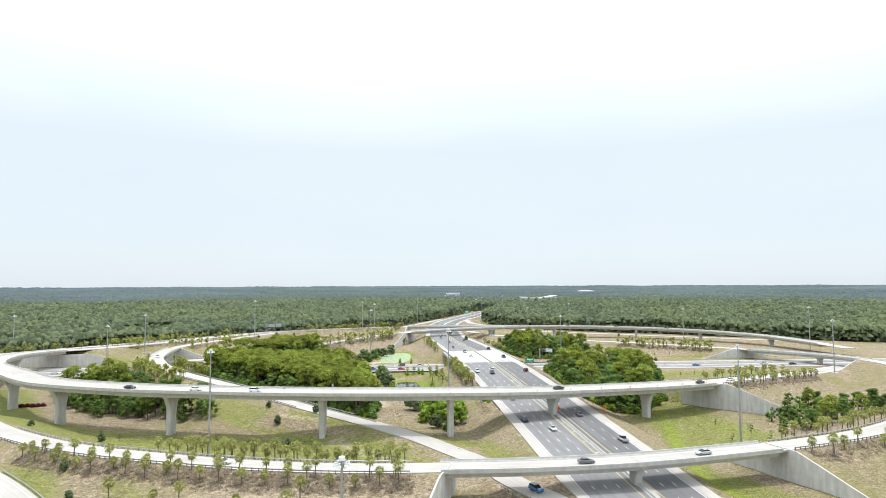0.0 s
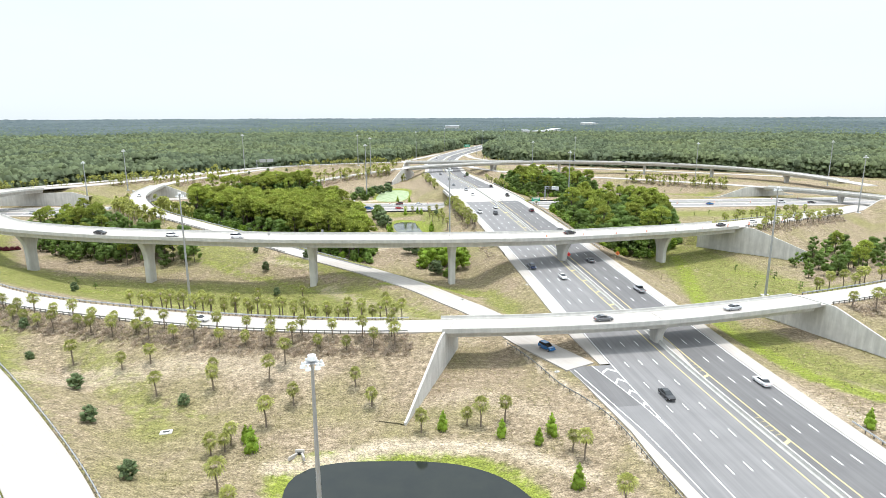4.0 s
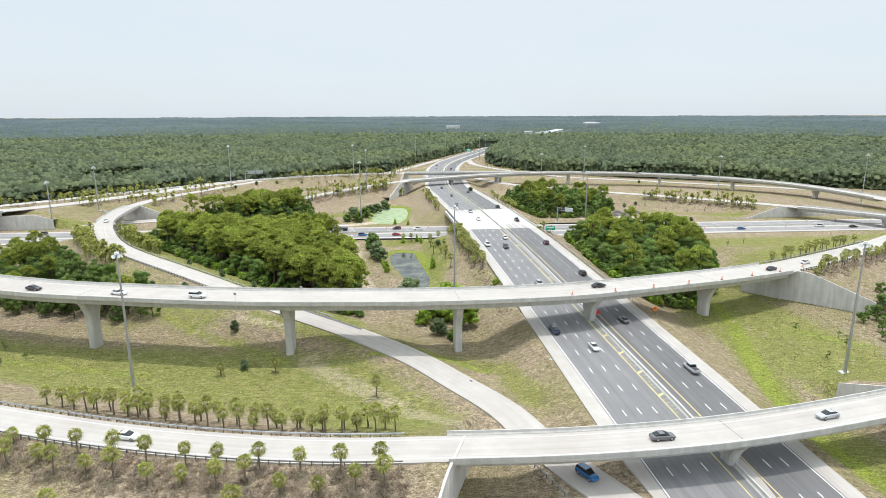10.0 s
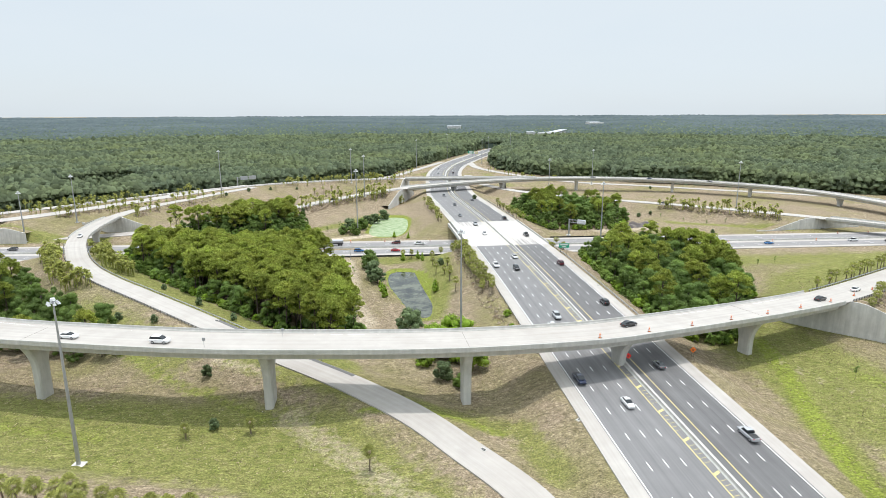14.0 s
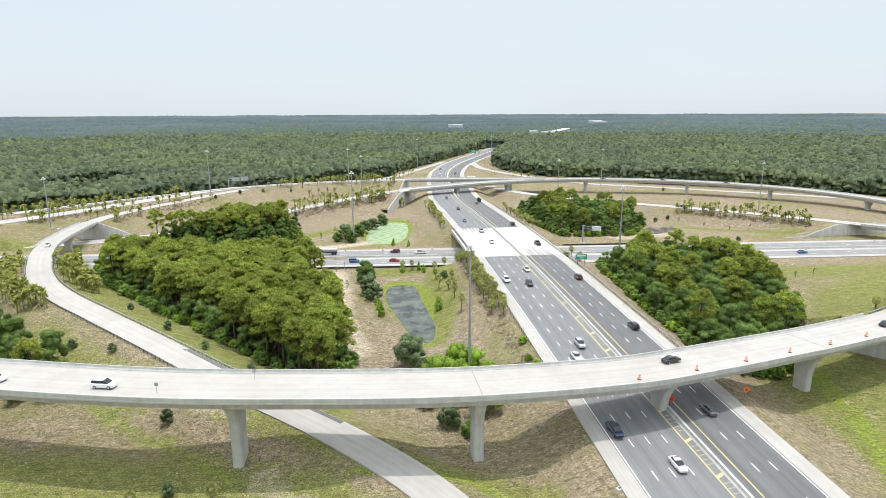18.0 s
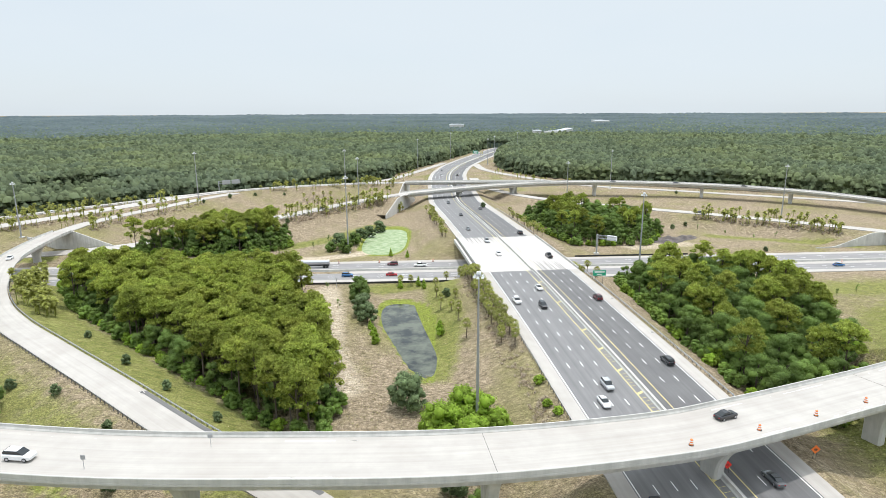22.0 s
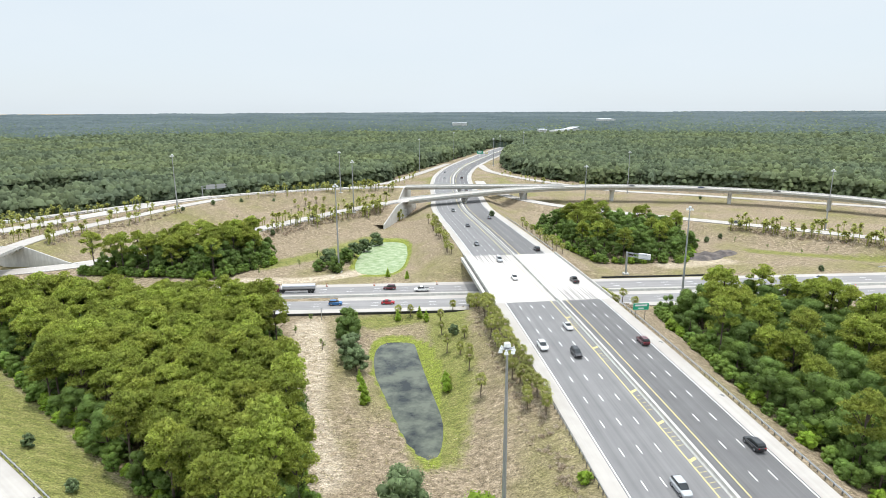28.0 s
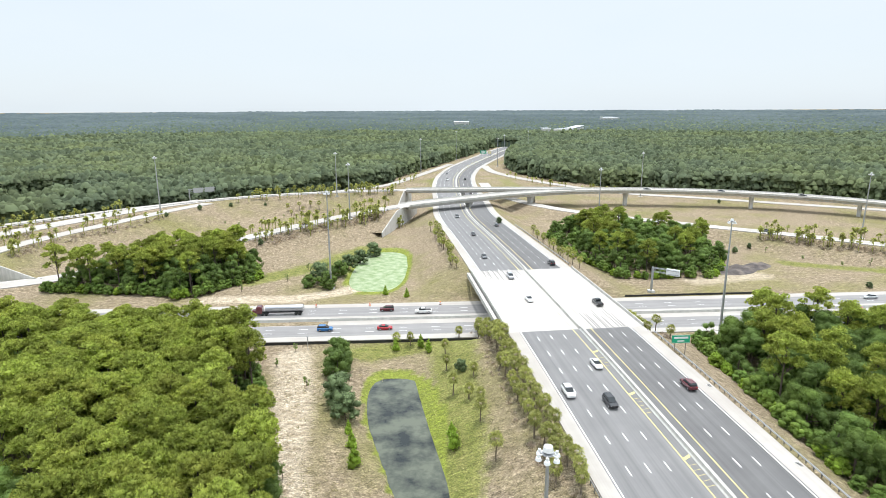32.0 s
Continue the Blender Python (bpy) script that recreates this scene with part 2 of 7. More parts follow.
def tinted(name, base, layers, bump, bscale):
    """Grass and soil: a noise-mixed base, with further covers laid in by named masks of the mesh."""
    m = mat(name, base[0], 0.95, base[1], 0.8, 0.42, bump, bscale, col3=base[2], scale3=0.03, spec=0.08, detail=9.0)
    n, l = m.node_tree.nodes, m.node_tree.links
    b = n["Principled BSDF"]
    cur = b.inputs["Base Color"].links[0].from_socket
    geo = [q for q in n if q.type == "NEW_GEOMETRY"][0]
    for mask, col, col2, sc in layers:
        at = n.new("ShaderNodeAttribute")
        at.attribute_name = mask
        t = n.new("ShaderNodeTexNoise")
        t.inputs["Scale"].default_value, t.inputs["Detail"].default_value, t.inputs["Roughness"].default_value = sc, 7.0, 0.68
        l.new(geo.outputs["Position"], t.inputs["Vector"])
        inner = n.new("ShaderNodeMix")
        inner.data_type = "RGBA"
        cr = n.new("ShaderNodeMapRange")
        cr.inputs["From Min"].default_value, cr.inputs["From Max"].default_value = 0.36, 0.64
        l.new(t.outputs["Fac"], cr.inputs["Value"])
        l.new(cr.outputs[0], inner.inputs["Factor"])
        ca, cb = [i for i in inner.inputs if i.type == "RGBA"][:2]
        ca.default_value, cb.default_value = (*col, 1), (*col2, 1)
        add = n.new("ShaderNodeMath")
        add.operation = "ADD"
        l.new(at.outputs["Fac"], add.inputs[0])
        sub = n.new("ShaderNodeMapRange")
        sub.inputs["From Min"].default_value, sub.inputs["From Max"].default_value = 0.2, 0.8
        sub.inputs["To Min"].default_value, sub.inputs["To Max"].default_value = -0.35, 0.35
        l.new(t.outputs["Fac"], sub.inputs["Value"])
        l.new(sub.outputs[0], add.inputs[1])
        ed = n.new("ShaderNodeMapRange")
        ed.inputs["From Min"].default_value, ed.inputs["From Max"].default_value = 0.38, 0.72
        l.new(add.outputs[0], ed.inputs["Value"])
        outer = n.new("ShaderNodeMix")
        outer.data_type = "RGBA"
        l.new(ed.outputs[0], outer.inputs["Factor"])
        oa, ob_ = [i for i in outer.inputs if i.type == "RGBA"][:2]
        l.new(cur, oa)
        l.new([o for o in inner.outputs if o.type == "RGBA"][0], ob_)
        cur = [o for o in outer.outputs if o.type == "RGBA"][0]
    # fine straw: short streaks lying mostly one way, light on dark
    for sx, sy, lo, hi, fm, fx in ((2.8, 5.5, 0.42, 1.62, 0.35, 0.65), (0.9, 2.2, 0.74, 1.26, 0.36, 0.64), (0.25, 1.0, 0.84, 1.16, 0.36, 0.64)):
        sc = n.new("ShaderNodeVectorMath")
        sc.operation = "MULTIPLY"
        sc.inputs[1].default_value = (sx, sy, sx)
        l.new(geo.outputs["Position"], sc.inputs[0])
        t = n.new("ShaderNodeTexNoise")
        t.inputs["Scale"].default_value, t.inputs["Detail"].default_value, t.inputs["Roughness"].default_value = 1.0, 4.0, 0.7
        l.new(sc.outputs[0], t.inputs["Vector"])
        r = n.new("ShaderNodeMapRange")
        r.inputs["From Min"].default_value, r.inputs["From Max"].default_value = fm, fx
        r.inputs["To Min"].default_value, r.inputs["To Max"].default_value = lo, hi
        l.new(t.outputs["Fac"], r.inputs["Value"])
        h = n.new("ShaderNodeHueSaturation")
        l.new(cur, h.inputs["Color"])
        l.new(r.outputs[0], h.inputs["Value"])
        cur = h.outputs[0]
    l.new(cur, b.inputs["Base Color"])
    return m


M_GRASS = tinted("mown_dry_grass", ((0.325, 0.262, 0.184), (0.164, 0.129, 0.082), (0.192, 0.174, 0.078)),
                 (("green", (0.142, 0.156, 0.042), (0.205, 0.198, 0.072), 0.35), ("lime", (0.195, 0.232, 0.036), (0.165, 0.185, 0.045), 0.5), ("sand", (0.50, 0.43, 0.33), (0.29, 0.235, 0.16), 0.6)), 0.5, 1.3)


# ---- mesh helpers ----
def mesh_obj(name, verts, faces, material, smooth=False):
    me = bpy.data.meshes.new(name)
    me.from_pydata([tuple(v) for v in verts], [], [tuple(int(i) for i in f) for f in faces])
    me.materials.append(material)
    if smooth:
        me.polygons.foreach_set("use_smooth", [True] * len(me.polygons))
    me.update()
    return new(name, me)


def part(name, bm, material, parent=None, label=""):
    """A bmesh becomes one mesh object under its thing."""
    me = bpy.data.meshes.new(name)
    bm.to_mesh(me)
    bm.free()
    me.materials.append(material)
    ob = new(name, me)
    if parent:
        ob.parent = parent
    if label:
        ob["label"] = label
    return ob


def empty(name, x=0, y=0, z=0, rz=0):
    e = new(name)
    e.matrix_basis = pose(x, y, z, 0, 0, rz)
    return e


def dense(pts, step=4.0):
    """Catmull-Rom through the points, resampled at even steps: rows x, y, z."""
    p = np.array(pts, float)
    p = np.vstack([2 * p[0] - p[1], p, 2 * p[-1] - p[-2]])
    out = []
    for i in range(1, len(p) - 2):
        a, b, c, d = p[i - 1], p[i], p[i + 1], p[i + 2]
        for t in np.linspace(0, 1, 24, endpoint=False):
            out.append(0.5 * (2 * b + (c - a) * t + (2 * a - 5 * b + 4 * c - d) * t * t + (3 * b - a - 3 * c + d) * t ** 3))
    out.append(p[-2])
    out = np.array(out)
    s = np.r_[0, np.cumsum(np.linalg.norm(np.diff(out[:, :2], axis=0), axis=1))]
    q = np.linspace(0, s[-1], max(2, int(s[-1] / step) + 1))
    return np.stack([np.interp(q, s, out[:, k]) for k in range(3)], 1)


def sides(line):
    """Unit vectors to the right of the way, in plan."""
    d = np.gradient(line[:, :2], axis=0)
    d /= np.linalg.norm(d, axis=1)[:, None]
    return np.stack([d[:, 1], -d[:, 0]], 1)


def ribbon(name, line, section, material, closed=True):
    """A section of (offset to the right, height) carried along a line."""
    r = sides(line)
    k = len(section)
    verts = np.zeros((len(line), k, 3))
    for j, (u, h) in enumerate(section):
        verts[:, j, :2] = line[:, :2] + r * u
        verts[:, j, 2] = line[:, 2] + h
    faces = []
    for i in range(len(line) - 1):
        for j in range(k if closed else k - 1):
            a, b = i * k + j, i * k + (j + 1) % k
            faces.append((a, b, b + k, a + k))
    if closed:
        faces.append(tuple(range(k))[::-1])
        faces.append(tuple((len(line) - 1) * k + j for j in range(k)))
    return runs(mesh_obj(name, verts.reshape(-1, 3), faces, material), line, [u for u, h in section])


def runs(ob, line, cols):
    """Keep each point's offset across the road and its way along it, for the wear of the surface."""
    s = np.r_[0, np.cumsum(np.linalg.norm(np.diff(line[:, :2], axis=0), axis=1))] + 37.0 * (len(line) % 11)
    k = len(cols)
    ac = np.stack([np.zeros(len(line)) + c for c in cols], 1)
    ob.data.attributes.new("across", "FLOAT", "POINT").data.foreach_set("value", ac.astype(np.float32).ravel())
    ob.data.attributes.new("along", "FLOAT", "POINT").data.foreach_set("value", np.repeat(s, k).astype(np.float32))
    return ob


def slab(name, line, u0, u1, top, thick, material):
    return ribbon(name, line, [(u0, top), (u1, top), (u1, top - thick), (u0, top - thick)], material)


def cut_line(line, a, b):
    """The stretch of a line between two fractions of its length."""
    s = np.r_[0, np.cumsum(np.linalg.norm(np.diff(line[:, :2], axis=0), axis=1))]
    q = np.linspace(s[-1] * a, s[-1] * b, max(2, int(s[-1] * (b - a) / 3.0) + 1))
    return np.stack([np.interp(q, s, line[:, k]) for k in range(3)], 1)


def near_frac(line, x, y):
    s = np.r_[0, np.cumsum(np.linalg.norm(np.diff(line[:, :2], axis=0), axis=1))]
    return s[np.argmin(np.hypot(line[:, 0] - x, line[:, 1] - y))] / s[-1]


# ---- plan: centre lines of all roads (x, y, height) ----
def mx(y):
    """x of the highway's first lane line."""
    return 37.0 - 0.1285 * (y - 187.3)


MAIN = dense([(mx(y), y, z) for y, z in ((-60, 0.0), (20, 0.0), (90, 0.3), (140, 1.6), (187, 4.3), (253, 7.8), (300, 9.9), (350, 11.3), (413, 11.6), (470, 10.8), (540, 9.6))]
             + [(-10.5, 610, 8.0), (-13.5, 690, 6.4), (-12, 770, 5.2), (-5, 840, 4.6), (3.5, 890, 4.4), (23, 975, 4.2), (39, 1036, 4.2), (52, 1090, 4.2), (84, 1200, 4.4), (118, 1300, 5.0)], 5.0)
RAMP_A = dense([(-175, 215, 10.5), (-145, 192, 10), (-112, 174, 9.6), (-78, 164, 9.2), (-50, 158.5, 8.9), (-24, 156, 8.8), (1, 156.5, 8.8), (26, 157.7, 8.9), (53, 161.5, 9.0), (83, 169, 9.2), (113, 178.5, 9.4), (140, 190, 9.6), (170, 210, 10),
                (205, 246, 10.5), (237, 290, 11), (258, 330, 11), (262, 358, 10.8), (255, 384, 10.6), (239, 408, 10.4), (212, 437, 10.2), (172, 473, 9.8), (128, 508, 9.2), (95, 535, 8.6), (62, 570, 8), (40, 610, 7.6), (27, 660, 6.6), (24, 720, 5.8)])
RAMP_B = dense([(-166, 580, 12.4), (-185, 556, 12.3), (-200, 522, 12.5), (-214, 484, 12.9), (-228, 447, 13.5), (-243, 416, 14.1), (-256, 396, 14.7), (-262, 376, 15.3), (-258, 345, 16.2), (-238, 307, 17.0), (-197.4, 269.1, 17.7), (-166.6, 244.6, 17.8), (-125.2, 230.1, 17.8), (-94.4, 224.4, 17.8), (-60.9, 220.4, 17.7), (-30.1, 219.9, 17.5),
                (0.9, 221.5, 17.2), (33.4, 228.5, 16.2), (52.4, 236.0, 15.4), (72.6, 245.1, 14.5), (96, 256, 13.5), (123, 270, 12.6), (158, 295, 10.6), (190, 320, 8.4), (212, 338, 7), (235, 358, 5.6), (262, 378, 4.9)])
RAMP_C = dense([(31.0, 147.3, 2.0), (28.0, 152.5, 1.95), (20, 166, 1.9), (12.5, 183, 2.0), (2, 197, 2.4), (-10.5, 212, 3.0), (-28.7, 226.7, 4.4), (-52.6, 241.9, 6.6), (-83.3, 263.5, 9.3), (-108, 280.8, 11.2), (-127, 294.8, 12.3), (-143, 310, 12.8), (-159, 331, 13.1), (-178.7, 365.4, 13.3), (-190, 403, 13.1),
                (-195, 430, 12.8), (-196, 452, 12.4), (-191, 478, 12.2), (-183, 505, 12), (-172, 540, 12), (-158, 570, 12.2)])
ROAD_U = dense([(-360, 370, 9), (-330, 402, 9.5), (-298, 440, 10), (-264, 478, 10.5), (-228, 522, 11), (-192, 558, 11.8), (-152, 587, 12.6), (-112, 602, 13.4), (-72, 609, 14.2), (-38, 611, 14.6), (0, 612, 14.8), (40, 613, 14.8), (80, 611, 14.8)])
RAMP_D = dense([(-235, 404, 4.8), (-200, 408, 5), (-165, 422, 5.6), (-138, 444, 7), (-114, 471, 8.4), (-90, 499, 10), (-64, 524, 12), (-38, 544, 13.8), (-19, 557, 14.4), (7, 572, 14.8), (33, 588, 14.8), (71, 603, 14.8), (110, 608, 14.8), (147, 605, 14.6), (182, 598, 14.2), (222, 582, 13.6),
                (258, 556, 12.8), (283, 520, 12), (296, 480, 11), (305, 440, 9.5)])
FAR_L = dense([(-152, 590, 12.4), (-116, 622, 10), (-84, 663, 7.8), (-58, 709, 6), (-40, 777, 5), (-27, 825, 4.7), (-14, 875, 4.5), (-4, 915, 4.4)])
FAR_R = dense([(35, 893, 4.4), (37, 855, 4.3), (43, 818, 4.2), (64, 767, 4), (95, 713, 4), (130, 668, 4), (183, 640, 4), (230, 612, 4), (278, 585, 4), (340, 545, 4)])
LOOP = dense([(-185, 195, 8.5), (-142, 167, 7.6), (-112, 146, 6.4), (-81, 119, 5), (-54.5, 93, 3.6), (-37, 70, 2.6), (-21, 40, 1.5), (-5, 5, 0.5), (8, -40, 0.2)])
CROSS = dense([(-700, 336, 4.4), (-420, 355, 4.4), (-230, 367.5, 4.4), (0, 382, 4.4), (130, 391, 4.4), (260, 400, 4.4), (430, 411, 4.4), (700, 430, 4.4)], 6.0)

# bridges: stretches of a centre line that stand free of the ground, by plan points of their ends
F = near_frac
BRIDGES = {
    "A1": (RAMP_A, F(RAMP_A, 1, 156.5), F(RAMP_A, 99, 174)),
    "A2": (RAMP_A, F(RAMP_A, 261, 364), F(RAMP_A, 222, 428)),
    "B0": (RAMP_B, F(RAMP_B, -257, 394), F(RAMP_B, 119, 268)),
    "C": (RAMP_C, F(RAMP_C, -179, 366), F(RAMP_C, -193, 424)),
    "D": (RAMP_D, F(RAMP_D, -33, 547), F(RAMP_D, 300, 465)),
    "U": (ROAD_U, F(ROAD_U, -36, 611), 1.0),
    "M": (MAIN, F(MAIN, mx(352), 352), F(MAIN, mx(412), 412)),
}
HALF = {"main": (-7.2, 31.2), "A": 4.3, "B": 6.2, "C": 4.1, "U": 5.0, "D": 5.4, "FL": 4.0, "FR": 4.5, "L": 4.9, "X": 17.0}

# ---- terrain ----
PONDS = {"lower": (-4.3, 97.5, 21.5, 17.8, -1.2), "middle": (-15, 314, 7.4, 33, 1.0), "algae": (-36, 446, 12, 33, 2.8)}


def pond_q(key, X, Y):
    """1 at the shore line, less on the water; the middle pond is a slanting wedge, the lower one a slanting box."""
    px, py, rx, ry, _ = PONDS[key]
    if key == "middle":
        px = -21.0 + (346 - Y) * 0.18
        rx = np.interp(Y, [280, 289, 304, 321, 346], [3.2, 5.0, 6.5, 9.0, 10.0])
    elif key == "lower":
        px = -10.2 + (114 - Y) * 0.36
    return (np.abs((X - px) / rx) ** 3 + np.abs((Y - py) / ry) ** 3) ** (1 / 3)


def embank(z, X, Y, line, half, slope, cut=False, planes=()):
    """Raise (or also cut) the ground to a road's bed along a stretch."""
    best = np.full(X.shape, 1e9)
    bed = np.zeros(X.shape)
    for i in range(len(line) - 1):
        (x0, y0, z0), (x1, y1, z1) = line[i], line[i + 1]
        m = (X > min(x0, x1) - 70) & (X < max(x0, x1) + 70) & (Y > min(y0, y1) - 70) & (Y < max(y0, y1) + 70)
        if not m.any():
            continue
        dx, dy = x1 - x0, y1 - y0
        t = np.clip(((X[m] - x0) * dx + (Y[m] - y0) * dy) / (dx * dx + dy * dy), 0, 1)
        px, py = X[m] - x0 - t * dx, Y[m] - y0 - t * dy
        raw = np.hypot(px, py)
        d = raw
        if isinstance(half, tuple):
            side = (px * dy - py * dx) > 0
            d = np.maximum(0, d - np.where(side, half[1], -half[0]))
        else:
            d = np.maximum(0, d - half)
        d = d + raw * 1e-3
        b, e = best[m], bed[m]
        w = d < b
        b[w], e[w] = d[w], (z0 + t * dz_of(z0, z1))[w]
        best[m], bed[m] = b, e
    keep = best < 60
    for (px, py), (nx, ny) in planes:
        keep &= ((X - px) * nx + (Y - py) * ny) < 0
    out = z.copy()
    low = bed - 0.3 - slope * np.maximum(0, best - 1.5)
    out[keep] = np.maximum(out[keep], low[keep])
    if cut:
        high = bed - 0.3 + slope * np.maximum(0, best - 2.0)
        out[keep] = np.minimum(out[keep], high[keep])
    return out


def dz_of(a, b):
    return b - a


def stretch(line, a, b):
    return cut_line(line, a, b)


# end walls of embankments: a point on the wall and the way that it faces
WALLS = {
    "A_left": ((1.0, 150.0), (-8.3, 124.5), (2.85, 163.5), 1),
    "A_right": ((100, 174), (93, 190), (112, 146), 1),
    "B_right": ((119, 268), (112.2, 276.4), (145, 250), 1),
    "C": ((-194, 425), (-214, 427), (-166, 424), 1),
    "B_left": ((-257, 394), (-282, 391), (-226, 396), 1),
    "E_north": ((222, 428), (178, 421), (246, 434), 1),
    "E_south": ((261, 364), (218, 342), (290, 378), -1),
    "D2": ((-33, 547), (-42, 506), (-27, 572), 1),
    "U": ((-36, 611), (-40.5, 582), (-34, 628), 1),
}


def plane_of(key):
    _, a, b, s = WALLS[key]
    dx, dy = b[0] - a[0], b[1] - a[1]
    k = math.hypot(dx, dy)
    n = (dy / k * s, -dx / k * s)
    return (a[0] + n[0] * -2.7, a[1] + n[1] * -2.7), n


def base_ground(X, Y):
    z = np.interp(Y, [0, 150, 230, 300, 360, 800], [0.0, 0.2, 0.6, 2.0, 3.8, 3.8])
    return z + 0.35 * np.sin(X * 0.043 + 1.0) * np.sin(Y * 0.037) + 0.12 * np.sin(X * 0.21) * np.sin(Y * 0.17 + 2)


def far_rise(X, Y):
    r = np.hypot(X, Y - 100)
    t = np.clip((r - 1300) / 3500, 0, 1.2)
    return 34 * t


def ground_z(X, Y):
    X, Y = np.asarray(X, float), np.asarray(Y, float)
    z = base_ground(X, Y) + far_rise(X, Y)
    for pk, (px, py, rx, ry, lev) in PONDS.items():
        q = pond_q(pk, X, Y)
        z = np.where(q < 1.6, np.minimum(z, lev + 0.25 + np.clip(q - 1.0, -0.25, 0.6) * 4.5), z)
    ln = lambda k: BRIDGES[k]
    z = embank(z, X, Y, stretch(MAIN, 0, ln("M")[1]), HALF["main"], 0.42, True)
    z = embank(z, X, Y, stretch(MAIN, ln("M")[2], 1), HALF["main"], 0.42, True)
    z = embank(z, X, Y, stretch(RAMP_A, 0, ln("A1")[1]), HALF["A"], 0.36, planes=[plane_of("A_left")])
    z = embank(z, X, Y, stretch(RAMP_A, ln("A1")[2], ln("A2")[1]), HALF["A"], 0.36, planes=[plane_of("A_right"), plane_of("E_south")])
    z = embank(z, X, Y, stretch(RAMP_A, ln("A2")[2], 1), HALF["A"], 0.36, planes=[plane_of("E_north")])
    z = embank(z, X, Y, stretch(RAMP_B, 0, ln("B0")[1]), HALF["B"], 0.36, planes=[plane_of("B_left")])
    z = embank(z, X, Y, stretch(RAMP_B, ln("B0")[2], 1), HALF["B"], 0.36, planes=[plane_of("B_right")])
    z = embank(z, X, Y, stretch(RAMP_C, 0, ln("C")[1]), HALF["C"], 0.36)
    z = embank(z, X, Y, stretch(RAMP_C, ln("C")[2], 1), HALF["C"], 0.36, planes=[plane_of("C")])
    z = embank(z, X, Y, stretch(RAMP_D, 0, ln("D")[1]), HALF["D"], 0.36, planes=[plane_of("D2")])
    z = embank(z, X, Y, stretch(ROAD_U, 0, ln("U")[1]), HALF["U"], 0.36, planes=[plane_of("U")])
    z = embank(z, X, Y, FAR_L, HALF["FL"], 0.36)
    z = embank(z, X, Y, FAR_R, HALF["FR"], 0.36, True)
    side_ = MAIN[MAIN[:, 1] < 152].copy()
    side_[:, :2] += sides(side_) * -10.0
    z = embank(z, X, Y, side_, 3.4, 0.30)
    z = embank(z, X, Y, LOOP, HALF["L"], 0.36)
    z = embank(z, X, Y, CROSS, HALF["X"], 0.5, True)
    return z


def axis(lo, hi, step, far):
    core = list(np.arange(lo, hi + 0.01, step))
    out, s, v = [], step, hi
    while v < far:
        s *= 1.18
        v += s
        out.append(v)
    left, s, v = [], step, lo
    while v > -far:
        s *= 1.18
        v -= s
        left.append(v)
    return np.array(left[::-1] + core + out)


gx, gy = axis(-330, 330, 2.0, 4700), axis(30, 700, 2.0, 4800)
GX, GY = np.meshgrid(gx, gy)
GZ = ground_z(GX, GY)


def z_at(x, y):
    """Height of the ground sheet at a place."""
    i = int(np.clip(np.searchsorted(gx, x) - 1, 0, len(gx) - 2))
    j = int(np.clip(np.searchsorted(gy, y) - 1, 0, len(gy) - 2))
    u, v = (x - gx[i]) / (gx[i + 1] - gx[i]), (y - gy[j]) / (gy[j + 1] - gy[j])
    return float((GZ[j, i] * (1 - u) + GZ[j, i + 1] * u) * (1 - v) + (GZ[j + 1, i] * (1 - u) + GZ[j + 1, i + 1] * u) * v)


def grid_mesh(name, X, Y, Z, material, smooth=True):
    h, w = X.shape
    me = bpy.data.meshes.new(name)
    idx = np.arange(h * w).reshape(h, w)
    f = np.stack([idx[:-1, :-1], idx[:-1, 1:], idx[1:, 1:], idx[1:, :-1]], -1).reshape(-1, 4)
    me.vertices.add(h * w)
    me.vertices.foreach_set("co", np.stack([X, Y, Z], -1).astype(np.float32).ravel())
    me.loops.add(f.size)
    me.loops.foreach_set("vertex_index", f.astype(np.int32).ravel())
    me.polygons.add(len(f))
    me.polygons.foreach_set("loop_start", np.arange(0, f.size, 4, dtype=np.int32))
    me.polygons.foreach_set("use_smooth", np.full(len(f), smooth))
    me.materials.append(material)
    me.update(calc_edges=True)
    me.validate()
    return new(name, me)


def near_line(pts, X, Y):
    """Distance in plan to a polyline."""
    best = np.full(X.shape, 1e9)
    for (x0, y0), (x1, y1) in zip(pts[:-1], pts[1:]):
        dx, dy = x1 - x0, y1 - y0
        t = np.clip(((X - x0) * dx + (Y - y0) * dy) / (dx * dx + dy * dy), 0, 1)
        best = np.minimum(best, np.hypot(X - x0 - t * dx, Y - y0 - t * dy))
    return best


def mask(lines, X, Y):
    out = np.zeros(X.shape)
    for pts, w, k in lines:
        out = np.maximum(out, k * np.clip(1.25 - near_line(pts, X, Y) / w, 0, 1))
    return out


